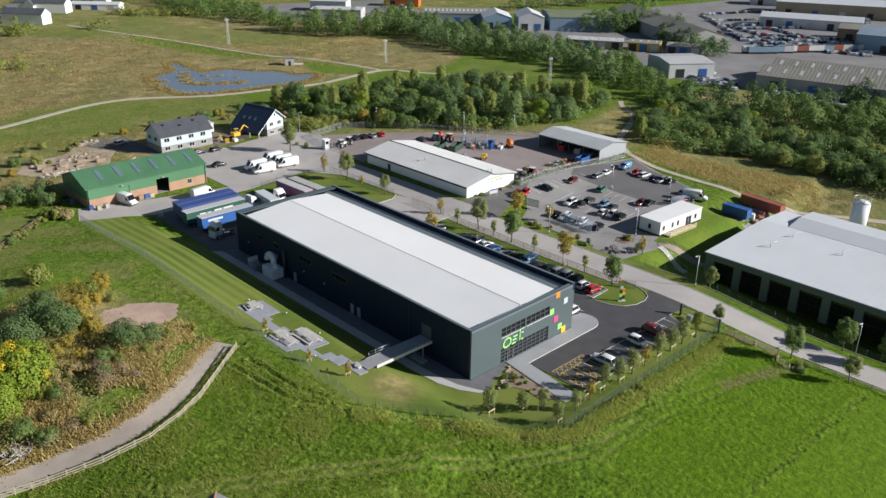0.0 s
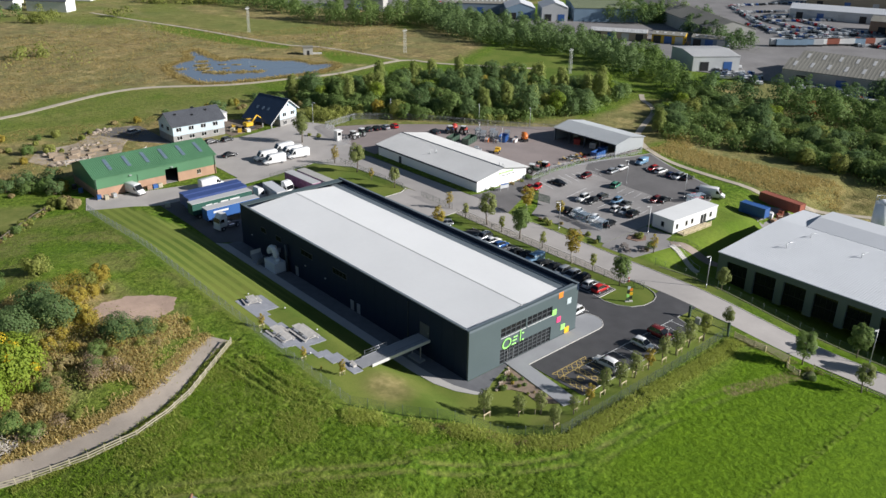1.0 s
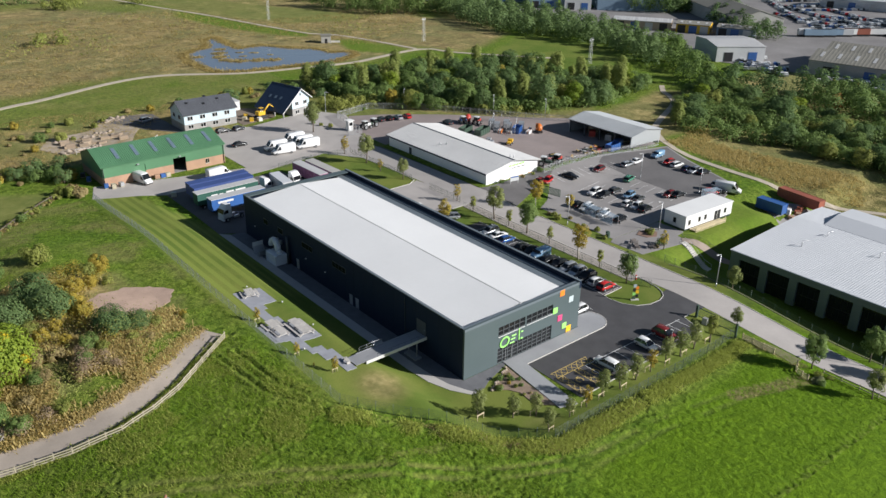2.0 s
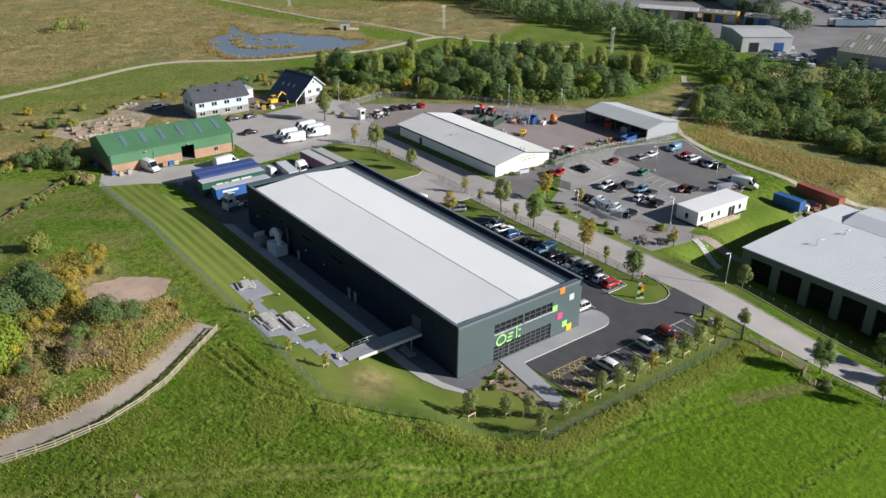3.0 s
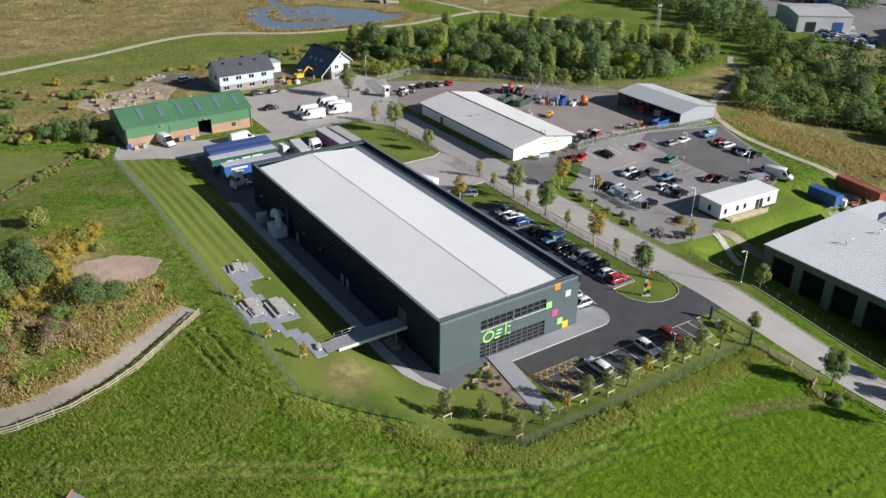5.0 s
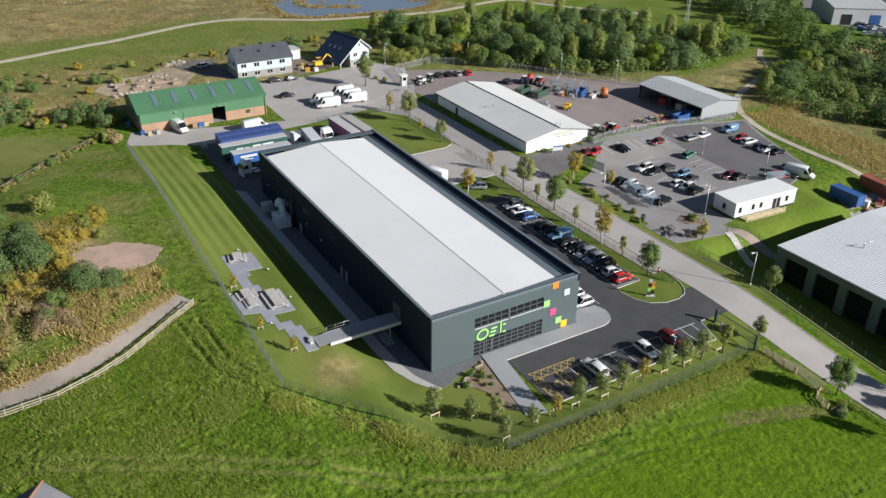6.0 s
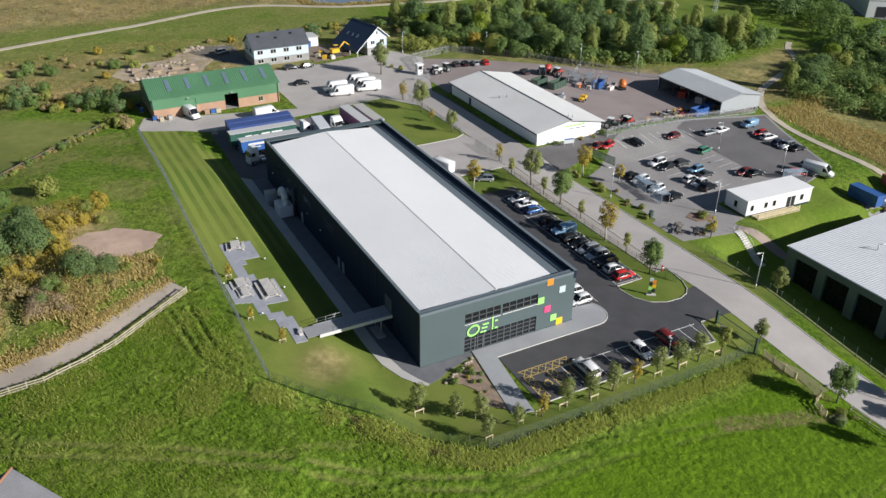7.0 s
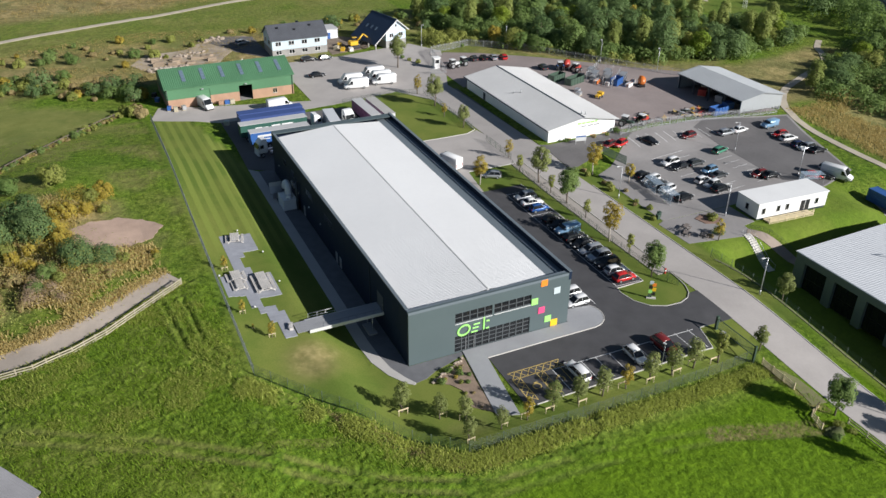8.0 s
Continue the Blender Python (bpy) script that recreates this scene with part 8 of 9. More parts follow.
rail_fence([(-70, 19.8), (-60.6, 17.2), (-54, 15.4), (-47.6, 14.8), (-42.6, 16.5), (-38, 19), (-33.8, 22.3), (-29.2, 26.2), (-26.2, 28.6)], "pale post-and-rail fence along the gravel track", material=WOOD)
rail_fence([(47.6, -19.6), (48.0, -25.4)], "timber rail fence by the sliding gate", 4, material=WOOD_PALE)
rail_fence([(48.2, -29.6), (46.0, -30.6), (45.2, -33)], "broken timber field gate fence", 3, 1.1, 1.6, WOOD_PALE)
rail_fence([(49.6, -33.5), (50.0, -60)], "old timber fence along the road verge", 2, 1.0, 3.0)
rail_fence([(-24, 121), (-31.5, 114.4), (-38.7, 106.2), (-45.2, 96.2), (-51, 87.4), (-62, 70)], "weathered field fence under the hedge", 1, 1.0, 4.0, BARK)
rail_fence([(-12, 150), (6, 146), (11, 150)], "wire and post fence behind the green shed", 2, 1.6, 3.0, WOOD_GREY)


def build_gate():
    g = thing("sliding_gate", "dark green steel sliding gate at the car park entrance", "gate")
    for a, b in ((-11.0, -18.6),):
        for z in (0.15, 1.75):
            part_box("rail", g, FENCE_GREEN, 46.55, 46.65, b, a, z, z + 0.1)
        for i in range(40):
            y = b + (a - b) * i / 39
            part_box("gate_bar", g, FENCE_GREEN, 46.585, 46.615, y - 0.015, y + 0.015, 0.2, 1.8)
    part_box("gate_post", g, FENCE_GREEN, 46.4, 46.8, -10.9, -10.5, -0.3, 2.2)
    part_box("gate_post", g, FENCE_GREEN, 46.45, 46.75, -18.9, -18.6, -1.5, 2.0)
    part_box("drive_box", g, KERB, 45.4, 46.2, -13.6, -12.6, -0.3, 0.9, "pale gate drive box", 0.03)


build_gate()


# ---- lamps ----
def lamp_template():
    c = thing("street_lamp", "tall galvanised street lamp with single arm", "street lamp", "street lamps")
    bm = bmesh.new()
    tube(bm, (0, 0, -0.3), (0, 0, 7.0), 0.09, 0.055, 8)
    part("pole", bm, GALV, c)
    bm = bmesh.new()
    tube(bm, (0, 0, 6.95), (-0.9, 0, 7.15), 0.04, n=6)
    part("arm", bm, GALV, c)
    bm = bmesh.new()
    bevel_box(bm, -1.5, -0.8, -0.16, 0.16, 7.08, 7.22, 0.04)
    part("lamp_head", bm, LAMP_CLEAR, c, "pale lamp head")
    bm = bmesh.new()
    tube(bm, (0, 0, -0.2), (0, 0, 0.9), 0.12, n=8)
    part("base", bm, GALV, c)
    return c


lamp = lamp_template()
lamp.matrix_basis = pose(60.2, -5.8, ground_z(60.2, -5.8))
for x, y, a in ((75.0, 18.8, 0), (66.2, 146, 90), (89.8, 134.4, 60), (109.9, 112, 40), (121, 99, 30), (59.9, 33, 0), (60.4, -38.5, 0), (103.2, 27.5, 0), (100.3, 43.8, 0)):
    copy_thing(lamp, pose(x, y, ground_z(x, y), 0, 0, a))
short = thing("car_park_lamp", "short galvanised lamp post by the front bays", "street lamp")
short.matrix_basis = pose(32.9, -14.9, ground_z(32.9, -14.9))
bm = bmesh.new()
tube(bm, (0, 0, -0.2), (0, 0, 4.0), 0.06, n=8)
part("pole", bm, GALV, short)
part_box("lamp_head", short, LAMP_CLEAR, -0.15, 0.15, -0.1, 0.35, 4.0, 4.12)


# ---- lawn furniture ----
slabs = tagged(new("garden_slabs"), "grey square paving slabs stepping across the lawn", "paving", kind="structure")
bm = bmesh.new()
bevel_box(bm, -0.446, 0.446, -0.446, 0.446, -0.08, 0.03, 0.012)
SLAB_MESH = mesh_of("slab", bm, SLAB)
cells = set()
for x0, y0, x1, y1 in ((-17.5, 38.2, -12.0, 44.3), (-17.4, 36.4, -14.8, 38.2), (-16.7, 34.6, -15.0, 36.4), (-17.4, 31.8, -15.4, 34.6), (-16.8, 29.6, -14.0, 31.8), (-19.8, 23.4, -17.4, 29.2), (-17.4, 22.4, -12.2, 29.2), (-16.9, 20.2, -14.8, 22.4), (-16.6, 18.2, -14.2, 20.2), (-15.6, 15.4, -13.4, 18.2), (-14.6, 13.4, -12.6, 15.4), (-14.0, 10.6, -11.9, 13.4)):
    x = x0
    while x < x1 - 0.3:
        y = y0
        while y < y1 - 0.3:
            cells.add((round(x / 0.9), round(y / 0.9)))
            y += 0.9
        x += 0.9
for i, j in sorted(cells):
    x, y = i * 0.9, j * 0.9
    o = new("slab", SLAB_MESH)
    o.parent, o.location = slabs, (x, y, ground_z(x, y) + 0.09)


def picnic_template(name, label, wood, L=2.0):
    t = thing(name, label, "picnic table", "picnic tables")
    for i in range(5):
        part_box("top_board", t, wood, -L / 2, L / 2, -0.42 + i * 0.17, -0.27 + i * 0.17, 0.72, 0.76)
    for y in (-0.85, 0.62):
        for k in (0, 1):
            part_box("seat_board", t, wood, -L / 2, L / 2, y + k * 0.13, y + k * 0.13 + 0.11, 0.42, 0.46)
    for x in (-L / 2 + 0.3, L / 2 - 0.3):
        for s in (-1, 1):
            bm = bmesh.new()
            tube(bm, (x, s * 0.75, 0), (x, s * 0.2, 0.72), 0.06, n=4)
            part("leg", bm, wood, t)
        part_box("brace", t, wood, x - 0.04, x + 0.04, -0.85, 0.85, 0.34, 0.42)
    return t


pt = picnic_template("picnic_table", "silvered wooden picnic table on grey slabs", WOOD_GREY, 2.6)
pt.matrix_basis = pose(-17.9, 25.5, ground_z(-17.9, 25.5) + 0.13, 0, 0, 90) @ Matrix.Diagonal((1.0, 1.35, 1.1, 1))
for x, y, a in ((-17.9, 28.2, 90), (-14.2, 24.4, 90), (-14.2, 27.1, 90), (-15.2, 41.6, 80)):
    copy_thing(pt, pose(x, y, ground_z(x, y) + 0.13, 0, 0, a) @ Matrix.Diagonal((1.0, 1.35, 1.1, 1)))
bn = thing("garden_bench", "small silvered wooden bench on the slabs", "bench", m=pose(-13.4, 12.6, ground_z(-13.4, 12.6) + 0.13, 0, 0, 80))
for i in range(4):
    part_box("seat_slat", bn, WOOD_GREY, -0.8, 0.8, -0.3 + i * 0.15, -0.18 + i * 0.15, 0.42, 0.47)
for x in (-0.7, 0.6):
    part_box("leg", bn, WOOD_GREY, x, x + 0.1, -0.28, 0.28, 0, 0.42)
dk = picnic_template("small_picnic_table", "dark weathered picnic table on the forecourt", mat("dark_weathered_wood", (0.20, 0.17, 0.15), 0.85, var=0.2, scale=4), 1.7)
dk.matrix_basis = pose(63.9, 17.2, ground_z(63.9, 17.2) + 0.06, 0, 0, 30)
for x, y in ((62.2, 15.2), (65.0, 13.3)):
    copy_thing(dk, pose(x, y, ground_z(x, y) + 0.06, 0, 0, 40))
bl = thing("lawn_light", "small white spherical lawn light", "lamp", "lawn lights", pose(-11.6, 25.7, ground_z(-11.6, 25.7)))
bm = bmesh.new()
bmesh.ops.create_uvsphere(bm, u_segments=10, v_segments=6, radius=0.16, matrix=Matrix.Translation((0, 0, 0.3)))
part("globe", bm, LAMP_CLEAR, bl)
bm = bmesh.new()
tube(bm, (0, 0, -0.1), (0, 0, 0.2), 0.05, n=6)
part("stem", bm, BLACK, bl)
for x, y in ((-11.7, 36.0), (-14.0, 45.1), (-20.3, 29.3), (-17.1, 19.3)):
    copy_thing(bl, pose(x, y, ground_z(x, y)))

# entrance totem of coloured squares on the island
tt = thing("entrance_totem", "tall entrance sign of stacked dark and coloured squares", "sign", m=pose(42.6, 0.2, 0.05, 0, 0, -35))
for i, (m, dx) in enumerate(((FENCE_GREEN, 0), (BLACK, 0.5), (SIGN_GREEN, 0.0), (SIGN_YELLOW, 0.55), (BLACK, 0.0), (SIGN_ORANGE, 0.5), (SIGN_GREY, 0.05))):
    part_box("square", tt, m, -0.5 + dx, 0.1 + dx, -0.06, 0.06, 0.1 + i * 0.42, 0.66 + i * 0.42)
part_box("plinth", tt, KERB, -0.7, 0.8, -0.25, 0.25, -0.1, 0.12)
cb = thing("red_barrier_post", "short red and white post by the verge", "post", m=pose(49.6, 5.4, 0.0))
part_box("post_body", cb, RED_PAINT, -0.12, 0.12, -0.12, 0.12, 0, 1.0)
part_box("post_cap", cb, LAMP_CLEAR, -0.15, 0.15, -0.15, 0.15, 0.5, 0.75)
for x, y in ((61.4, 22.4), (62.3, 23.2)):
    b = thing("green_bin", "dark green wheeled bin beside the tarmac", "bin", "bins", pose(x, y, ground_z(x, y) + 0.06))
    part_box("body", b, FENCE_GREEN, -0.3, 0.3, -0.35, 0.35, 0.05, 1.0, r=0.04)
    part_box("lid", b, FENCE_GREEN, -0.33, 0.33, -0.38, 0.38, 1.0, 1.08)
sb = thing("information_board", "white and blue board on two posts by the white workshop", "sign", m=pose(67.0, 57.8, ground_z(67, 57.8), 0, 0, -10))
part_box("panel", sb, PALE_WALL, -1.3, 1.3, -0.05, 0.0, 0.8, 2.1)
part_box("panel_band", sb, BLUE_PAINT, -1.2, 1.2, -0.07, -0.052, 1.7, 2.0)
for x in (-1.2, 1.1):
    part_box("post", sb, GALV, x, x + 0.1, 0.0, 0.1, -0.2, 2.1)
yg = thing("yard_gate", "dark green double mesh gate at the visitors' car park", "gate", m=pose(69.4, 52.2, 0.05, 0, 0, -80))
for k in (0, 3.6):
    g = part_box("gate_leaf", yg, FENCE_GREEN, k, k + 3.4, -0.04, 0.04, 0.1, 0.2)
    for i in range(24):
        part_box("gate_bar", g, FENCE_GREEN, k + i * 0.146, k + i * 0.146 + 0.06, -0.03, 0.03, 0.2, 1.9)
    part_box("gate_rail", g, FENCE_GREEN, k, k + 3.4, -0.04, 0.04, 1.9, 2.0)

draped("forecourt_bed", [(68.4, 19.9), (70.4, 20.8), (72.6, 20.4), (73.6, 18.2), (71.4, 16.7), (69.0, 17.5)], mat("bark_mulch_red", (0.24, 0.15, 0.11), 0.95, var=0.35, scale=5, bump=0.04), "brown mulched bed on the cabin forecourt", "flower bed", 0.14)
for x, y, k in ((72.0, 18.6, 1.0), (70.8, 18.0, 0.8), (71.6, 19.6, 0.7)):
    plant(BUSH[1], "bed_plant", "low dark shrub in the mulched forecourt bed", "plant", "plants in the bed", x, y, 0.55 * k, x)

# smoking shelters by the visitors' car park: clear roofs on light frames
CLEAR = mat("clear_sheet", (0.45, 0.56, 0.66), 0.15, var=0.1)
_n, _l = CLEAR.node_tree.nodes, CLEAR.node_tree.links
_t, _m = _n.new("ShaderNodeBsdfTransparent"), _n.new("ShaderNodeMixShader")
_m.inputs[0].default_value = 0.3
_l.new(_t.outputs[0], _m.inputs[1])
_l.new(_n["Principled BSDF"].outputs[0], _m.inputs[2])
_l.new(_m.outputs[0], _n["Material Output"].inputs["Surface"])
for x, y, a in ((69.4, 34.0, 82), (69.0, 28.6, 82), (103.5, 24.2, -20)):
    s = thing("clear_shelter", "bicycle shelter with clear blue-tinted roof", "shelter", "shelters", pose(x, y, ground_z(x, y) + 0.05, 0, 0, a))
    part_box("roof", s, CLEAR, -2.3, 2.3, -1.0, 1.0, 2.1, 2.14)
    part_box("back_panel", s, CLEAR, -2.3, 2.3, 0.95, 0.98, 0.2, 2.1)
    for px in (-2.25, 2.2):
        for py in (-0.95, 0.9):
            part_box("post", s, GALV, px, px + 0.06, py, py + 0.06, 0, 2.1)

# steps and retaining wall down to the grey hall
st = thing("outdoor_steps", "concrete steps with handrails down to the lower level", "steps")
for i in range(18):
    y = 11.3 - i * 0.42
    z = ground_z(73.3, y - 0.2) + 0.16
    part_box("step", st, KERB, 72.5, 74.1, y - 0.42, y, z - 0.5, z)
for x in (72.42, 74.18):
    bm = bmesh.new()
    ends = [Vector((x, 11.3 - k * 1.85, ground_z(73.3, 11.1 - k * 1.85) + 1.05)) for k in range(5)]
    for a, b in zip(ends, ends[1:]):
        tube(bm, a, b, 0.035, n=6)
    for a in ends:
        tube(bm, a - Vector((0, 0, 1.1)), a, 0.03, n=6)
    part("handrail", bm, GALV, st)
draped("ramp_path", ribbon([(74.4, 12.2), (76.6, 9.6), (79.4, 5.8), (81, 2.0)], 2.2), mat("brown_path", (0.30, 0.245, 0.20), 0.95, var=0.2, scale=1.5, bump=0.02), "brown sloping path down beside the steps", "path", 0.1)
mesh_fence([(75.6, 13.0), (78.0, 10.2), (80.8, 6.4)], "thin mesh railing beside the sloping path", 1.0)

# planted bed with bark mulch and stones at the front corner
draped("planting_bed", [(1.5, -4.6), (8.0, -1.6), (7.2, -7), (6.6, -13.8), (4.2, -11.5), (4.6, -8), (3.6, -6.2)], mat("bark_mulch", (0.27, 0.20, 0.145), 0.95, var=0.35, scale=5, bump=0.04), "brown mulched planting bed with pale stones", "flower bed", 0.09)
r2 = random.Random(9)
for i in range(26):
    x, y = r2.uniform(2.5, 7.2), r2.uniform(-12.5, -2.6)
    if not in_poly(x, y, [(1.5, -4.6), (8.0, -1.6), (7.2, -7), (6.6, -13.8), (4.2, -11.5), (4.6, -8), (3.6, -6.2)]):
        continue
    plant(BUSH[r2.choice((0, 1, 1, 4, 2))], "bed_plant", "small low shrub in the mulched bed", "plant", "plants in the bed", x, y, r2.uniform(0.16, 0.28), i)


def rock(name, label, group, x, y, z, s, seed, material):
    r = random.Random(seed)
    bm = bmesh.new()
    bmesh.ops.create_icosphere(bm, subdivisions=1, radius=s)
    for v in bm.verts:
        v.co = Vector((v.co.x * r.uniform(0.7, 1.3), v.co.y * r.uniform(0.7, 1.2), v.co.z * r.uniform(0.5, 0.9)))
    o = new(name, mesh_of(name, bm, material))
    o.matrix_basis = pose(x, y, z + s * 0.3, 0, 0, seed * 40)
    return tagged(o, label, "stone", group)


ROCK = mat("pale_rubble", (0.34, 0.28, 0.22), 0.95, var=0.25, scale=3, rand=0.15)
for i in range(14):
    a = i / 13
    rock("edging_stone", "rough pale stone edging the planted bed", "edging stones", 1.6 + 6.0 * a, -4.9 + 3.2 * a + 0.2 * math.sin(i * 2), 0.05, 0.3, i, ROCK)
for i in range(120):
    f, g = r2.random(), r2.gauss(0, 1)
    x, y = ((-14 + 18 * f, 163.5 + 2.5 * f + 1.1 * g), (-15 + 11 * f, 153.2 + 1.2 * f + 0.7 * g), (3.5 + 8 * f, 178.5 + 1.0 * g))[i % 3]
    rock("rubble_stone", "brown block in a row of building rubble", "rubble", x, y, ground_z(x, y), r2.uniform(0.3, 0.8), i + 40, ROCK)
PALLET_WOOD = mat("stacked_timber", (0.36, 0.28, 0.20), 0.9, var=0.25, scale=3, rand=0.15)
for i in range(16):
    f = r2.random()
    x, y = -13 + 17 * f, (157.5 if i % 2 else 160.5) + r2.uniform(-1, 1)
    c = thing("timber_stack", "stack of reclaimed timber on the bare ground", "timber", "timber stacks", pose(x, y, ground_z(x, y) + 0.06, 0, 0, r2.uniform(-20, 20)))
    for k in range(r2.randint(2, 5)):
        part_box("board_layer", c, PALLET_WOOD, -1.3 + 0.1 * (k % 2), 1.3 - 0.12 * (k % 3), -0.6, 0.6, k * 0.26, k * 0.26 + 0.2)
draped("rubble_ground", [(-19, 160), (-15, 151), (4, 152), (8, 160), (16, 172), (19, 180), (8, 182), (-2, 171), (-14, 169)], mat("bare_rubble_ground", (0.40, 0.33, 0.25), 0.95, var=0.35, scale=1.2, bump=0.05), "bare stony ground behind the green shed", "ground", 0.07)
draped("house_drive", [(12, 163), (20.5, 152), (20.5, 178), (12, 182), (6, 176)], TARMAC, "tarmac drive beside the rendered house", "drive", 0.09)
lp = thing("log_pile", "heap of pale cut branches beside the track", "log pile")
for i in range(110):
    bm = bmesh.new()
    c = Vector((-61.5 + r2.gauss(0, 1.0), 25.2 + r2.gauss(0, 0.8), ground_z(-61.5, 25.2) + abs(r2.gauss(0.3, 0.35))))
    d = Vector((r2.gauss(0, 1), r2.gauss(0, 1), r2.gauss(0, 0.35))).normalized() * r2.uniform(0.5, 1.3)
    tube(bm, c - d, c + d, 0.07, 0.04, 5)
    part("branch", bm, BARK_PALE, lp)


# ---- machinery yard ----
def mixer(x, y, turn, drum):
    m = thing("concrete_mixer", "towed concrete mixer with %s drum" % ("red" if drum is RED_PAINT else "orange"), "mixer", "concrete mixers", pose(x, y, ground_z(x, y) + 0.06, 0, 0, turn) @ Matrix.Scale(0.82, 4))
    bm = bmesh.new()
    loft(bm, [[(px, r * math.cos(k * math.pi / 6), 2.0 + r * math.sin(k * math.pi / 6) + 0.25 * px) for k in range(12)] for px, r in ((-1.6, 0.5), (-0.8, 1.2), (0.3, 1.35), (1.3, 0.9), (1.9, 0.5))])
    part("drum", bm, drum, m)
    part_box("chassis", m, CHASSIS, -2.4, 2.2, -0.9, 0.9, 0.55, 0.8)
    wheel_set(m, (-1.2, 1.2), 0.9, 0.5, 0.3)
    part_box("hopper", m, drum, 1.5, 2.3, -0.6, 0.6, 2.4, 2.9)


def skip(x, y, turn, mm, label, L=5.0):
    s = thing("waste_skip", label, "skip", "skips", pose(x, y, ground_z(x, y) + 0.06, 0, 0, turn))
    for a, b, c, d in ((-L / 2, L / 2, -1.1, -1.02), (-L / 2, L / 2, 1.02, 1.1), (-L / 2, -L / 2 + 0.08, -1.02, 1.02), (L / 2 - 0.08, L / 2, -1.02, 1.02)):
        part_box("side", s, mm, a, b, c, d, 0.1, 2.0)
    part_box("floor_plate", s, mm, -L / 2, L / 2, -1.02, 1.02, 0.1, 0.2)
    for i in range(5):
        part_box("rib", s, mm, -L / 2 + 0.4 + i * (L - 0.8) / 4 - 0.06, -L / 2 + 0.4 + i * (L - 0.8) / 4 + 0.06, -1.18, -1.1, 0.1, 2.0)


def tractor(x, y, turn, mm, label):
    t = thing("farm_tractor", label, "tractor", "tractors", pose(x, y, ground_z(x, y) + 0.06, 0, 0, turn))
    part_box("bonnet", t, mm, 0.2, 2.0, -0.4, 0.4, 0.9, 1.6, r=0.08)
    part_box("cab_glass", t, GLASS, -1.0, 0.3, -0.7, 0.7, 1.3, 2.5)
    part_box("cab_roof", t, LAMP_CLEAR, -1.15, 0.4, -0.8, 0.8, 2.5, 2.65, "pale cab roof", 0.05)
    wheel_set(t, (-0.7,), 0.85, 0.8, 0.45)
    wheel_set(t, (1.5,), 0.75, 0.5, 0.3)
    for s in (-1, 1):
        part_box("mudguard", t, mm, -1.3, -0.1, s * 0.85 - 0.22, s * 0.85 + 0.22, 1.6, 1.7)


mixer(95.6, 108.6, 40, RED_PAINT)
mixer(107.6, 88.8, 60, ORANGE_PAINT)
skip(89.5, 95.0, 20, FENCE_GREEN, "dark green open waste skip", 6.0)
skip(86.0, 98.6, 20, FENCE_GREEN, "dark green open waste skip", 5.0)
skip(112.8, 63.6, 5, BLUE_PAINT, "blue open waste skip by the barn", 5.0)
skip(101.6, 92.2, 30, BLUE_PAINT, "blue open waste skip by the fence", 4.0)
tractor(83.0, 62.6, -60, FENCE_GREEN, "green farm tractor behind the palisade fence")
tractor(93.0, 108.0, 70, BLUE_PAINT, "blue farm tractor by the fence")
tractor(97.0, 105.6, 20, RED_PAINT, "red farm machine by the fence")
tractor(87.6, 62.2, 15, RED_PAINT, "red farm tractor behind the palisade fence")


def frame_rack(x, y, turn, mm, label, name="steel_rack"):
    s = thing(name, label, "rack", "steel racks", pose(x, y, ground_z(x, y) + 0.06, 0, 0, turn))
    for px in (-1.5, -0.5, 0.5, 1.5):
        for py in (-0.8, 0.8):
            part_box("upright", s, mm, px - 0.05, px + 0.05, py - 0.05, py + 0.05, 0, 2.4)
    for z in (0.3, 1.3, 2.3):
        part_box("shelf", s, mm, -1.6, 1.6, -0.85, 0.85, z, z + 0.07)


for x, y, a in ((98.0, 97.6, 40), (100.8, 95.2, 40), (99.0, 101.0, 40), (102.5, 98.0, 40), (105.0, 94.0, 40)):
    frame_rack(x, y, a, GALV, "galvanised steel frame stacked in the yard")
for i, (x, y, a) in enumerate(((96.6, 94.6, 35), (99.0, 92.6, 35), (104, 89.6, 25), (106.5, 91.5, 40))):
    s = thing("barrier_stack", "stack of pale plastic barriers on the yard", "barriers", "barrier stacks", pose(x, y, ground_z(x, y) + 0.06, 0, 0, a))
    for k in range(6):
        part_box("barrier", s, LAMP_CLEAR if (i + k) % 4 else ORANGE_PAINT, -1.3, 1.3, -0.6 + k * 0.2, -0.45 + k * 0.2, 0, 0.9)
for i in range(34):
    x, y = r2.uniform(88, 112), r2.uniform(62.8, 68.5)
    s = r2.uniform(0.5, 1.3)
    c = thing("scrap_implement", "old farm implement part lying in the yard", "scrap", "scrap implements", pose(x, y, ground_z(x, y) + 0.06, 0, 0, i * 37))
    bm = bmesh.new()
    for k in range(3):
        tube(bm, (-s, -0.4 + 0.4 * k, 0.15), (s, -0.3 + 0.3 * k, 0.4 + 0.2 * k), 0.07, n=5)
    tube(bm, (0, -0.7, 0.3), (0, 0.7, 0.45), 0.09, n=5)
    part("frame", bm, (RED_PAINT, YELLOW_PAINT, FENCE_GREEN, GALV, CHASSIS, LINE_YELLOW)[i % 6], c)
    bm = bmesh.new()
    tube(bm, (-0.3, -0.8, 0.3), (-0.3, -0.6, 0.3), 0.3, n=10)
    part("wheel", bm, TYRE, c)
yt = thing("dumper", "small yellow site dumper on the yard", "dumper", m=pose(89.0, 82.5, ground_z(89, 82) + 0.06, 0, 0, 30))
part_box("skip_bucket", yt, YELLOW_PAINT, 0.2, 1.5, -0.7, 0.7, 0.6, 1.4)
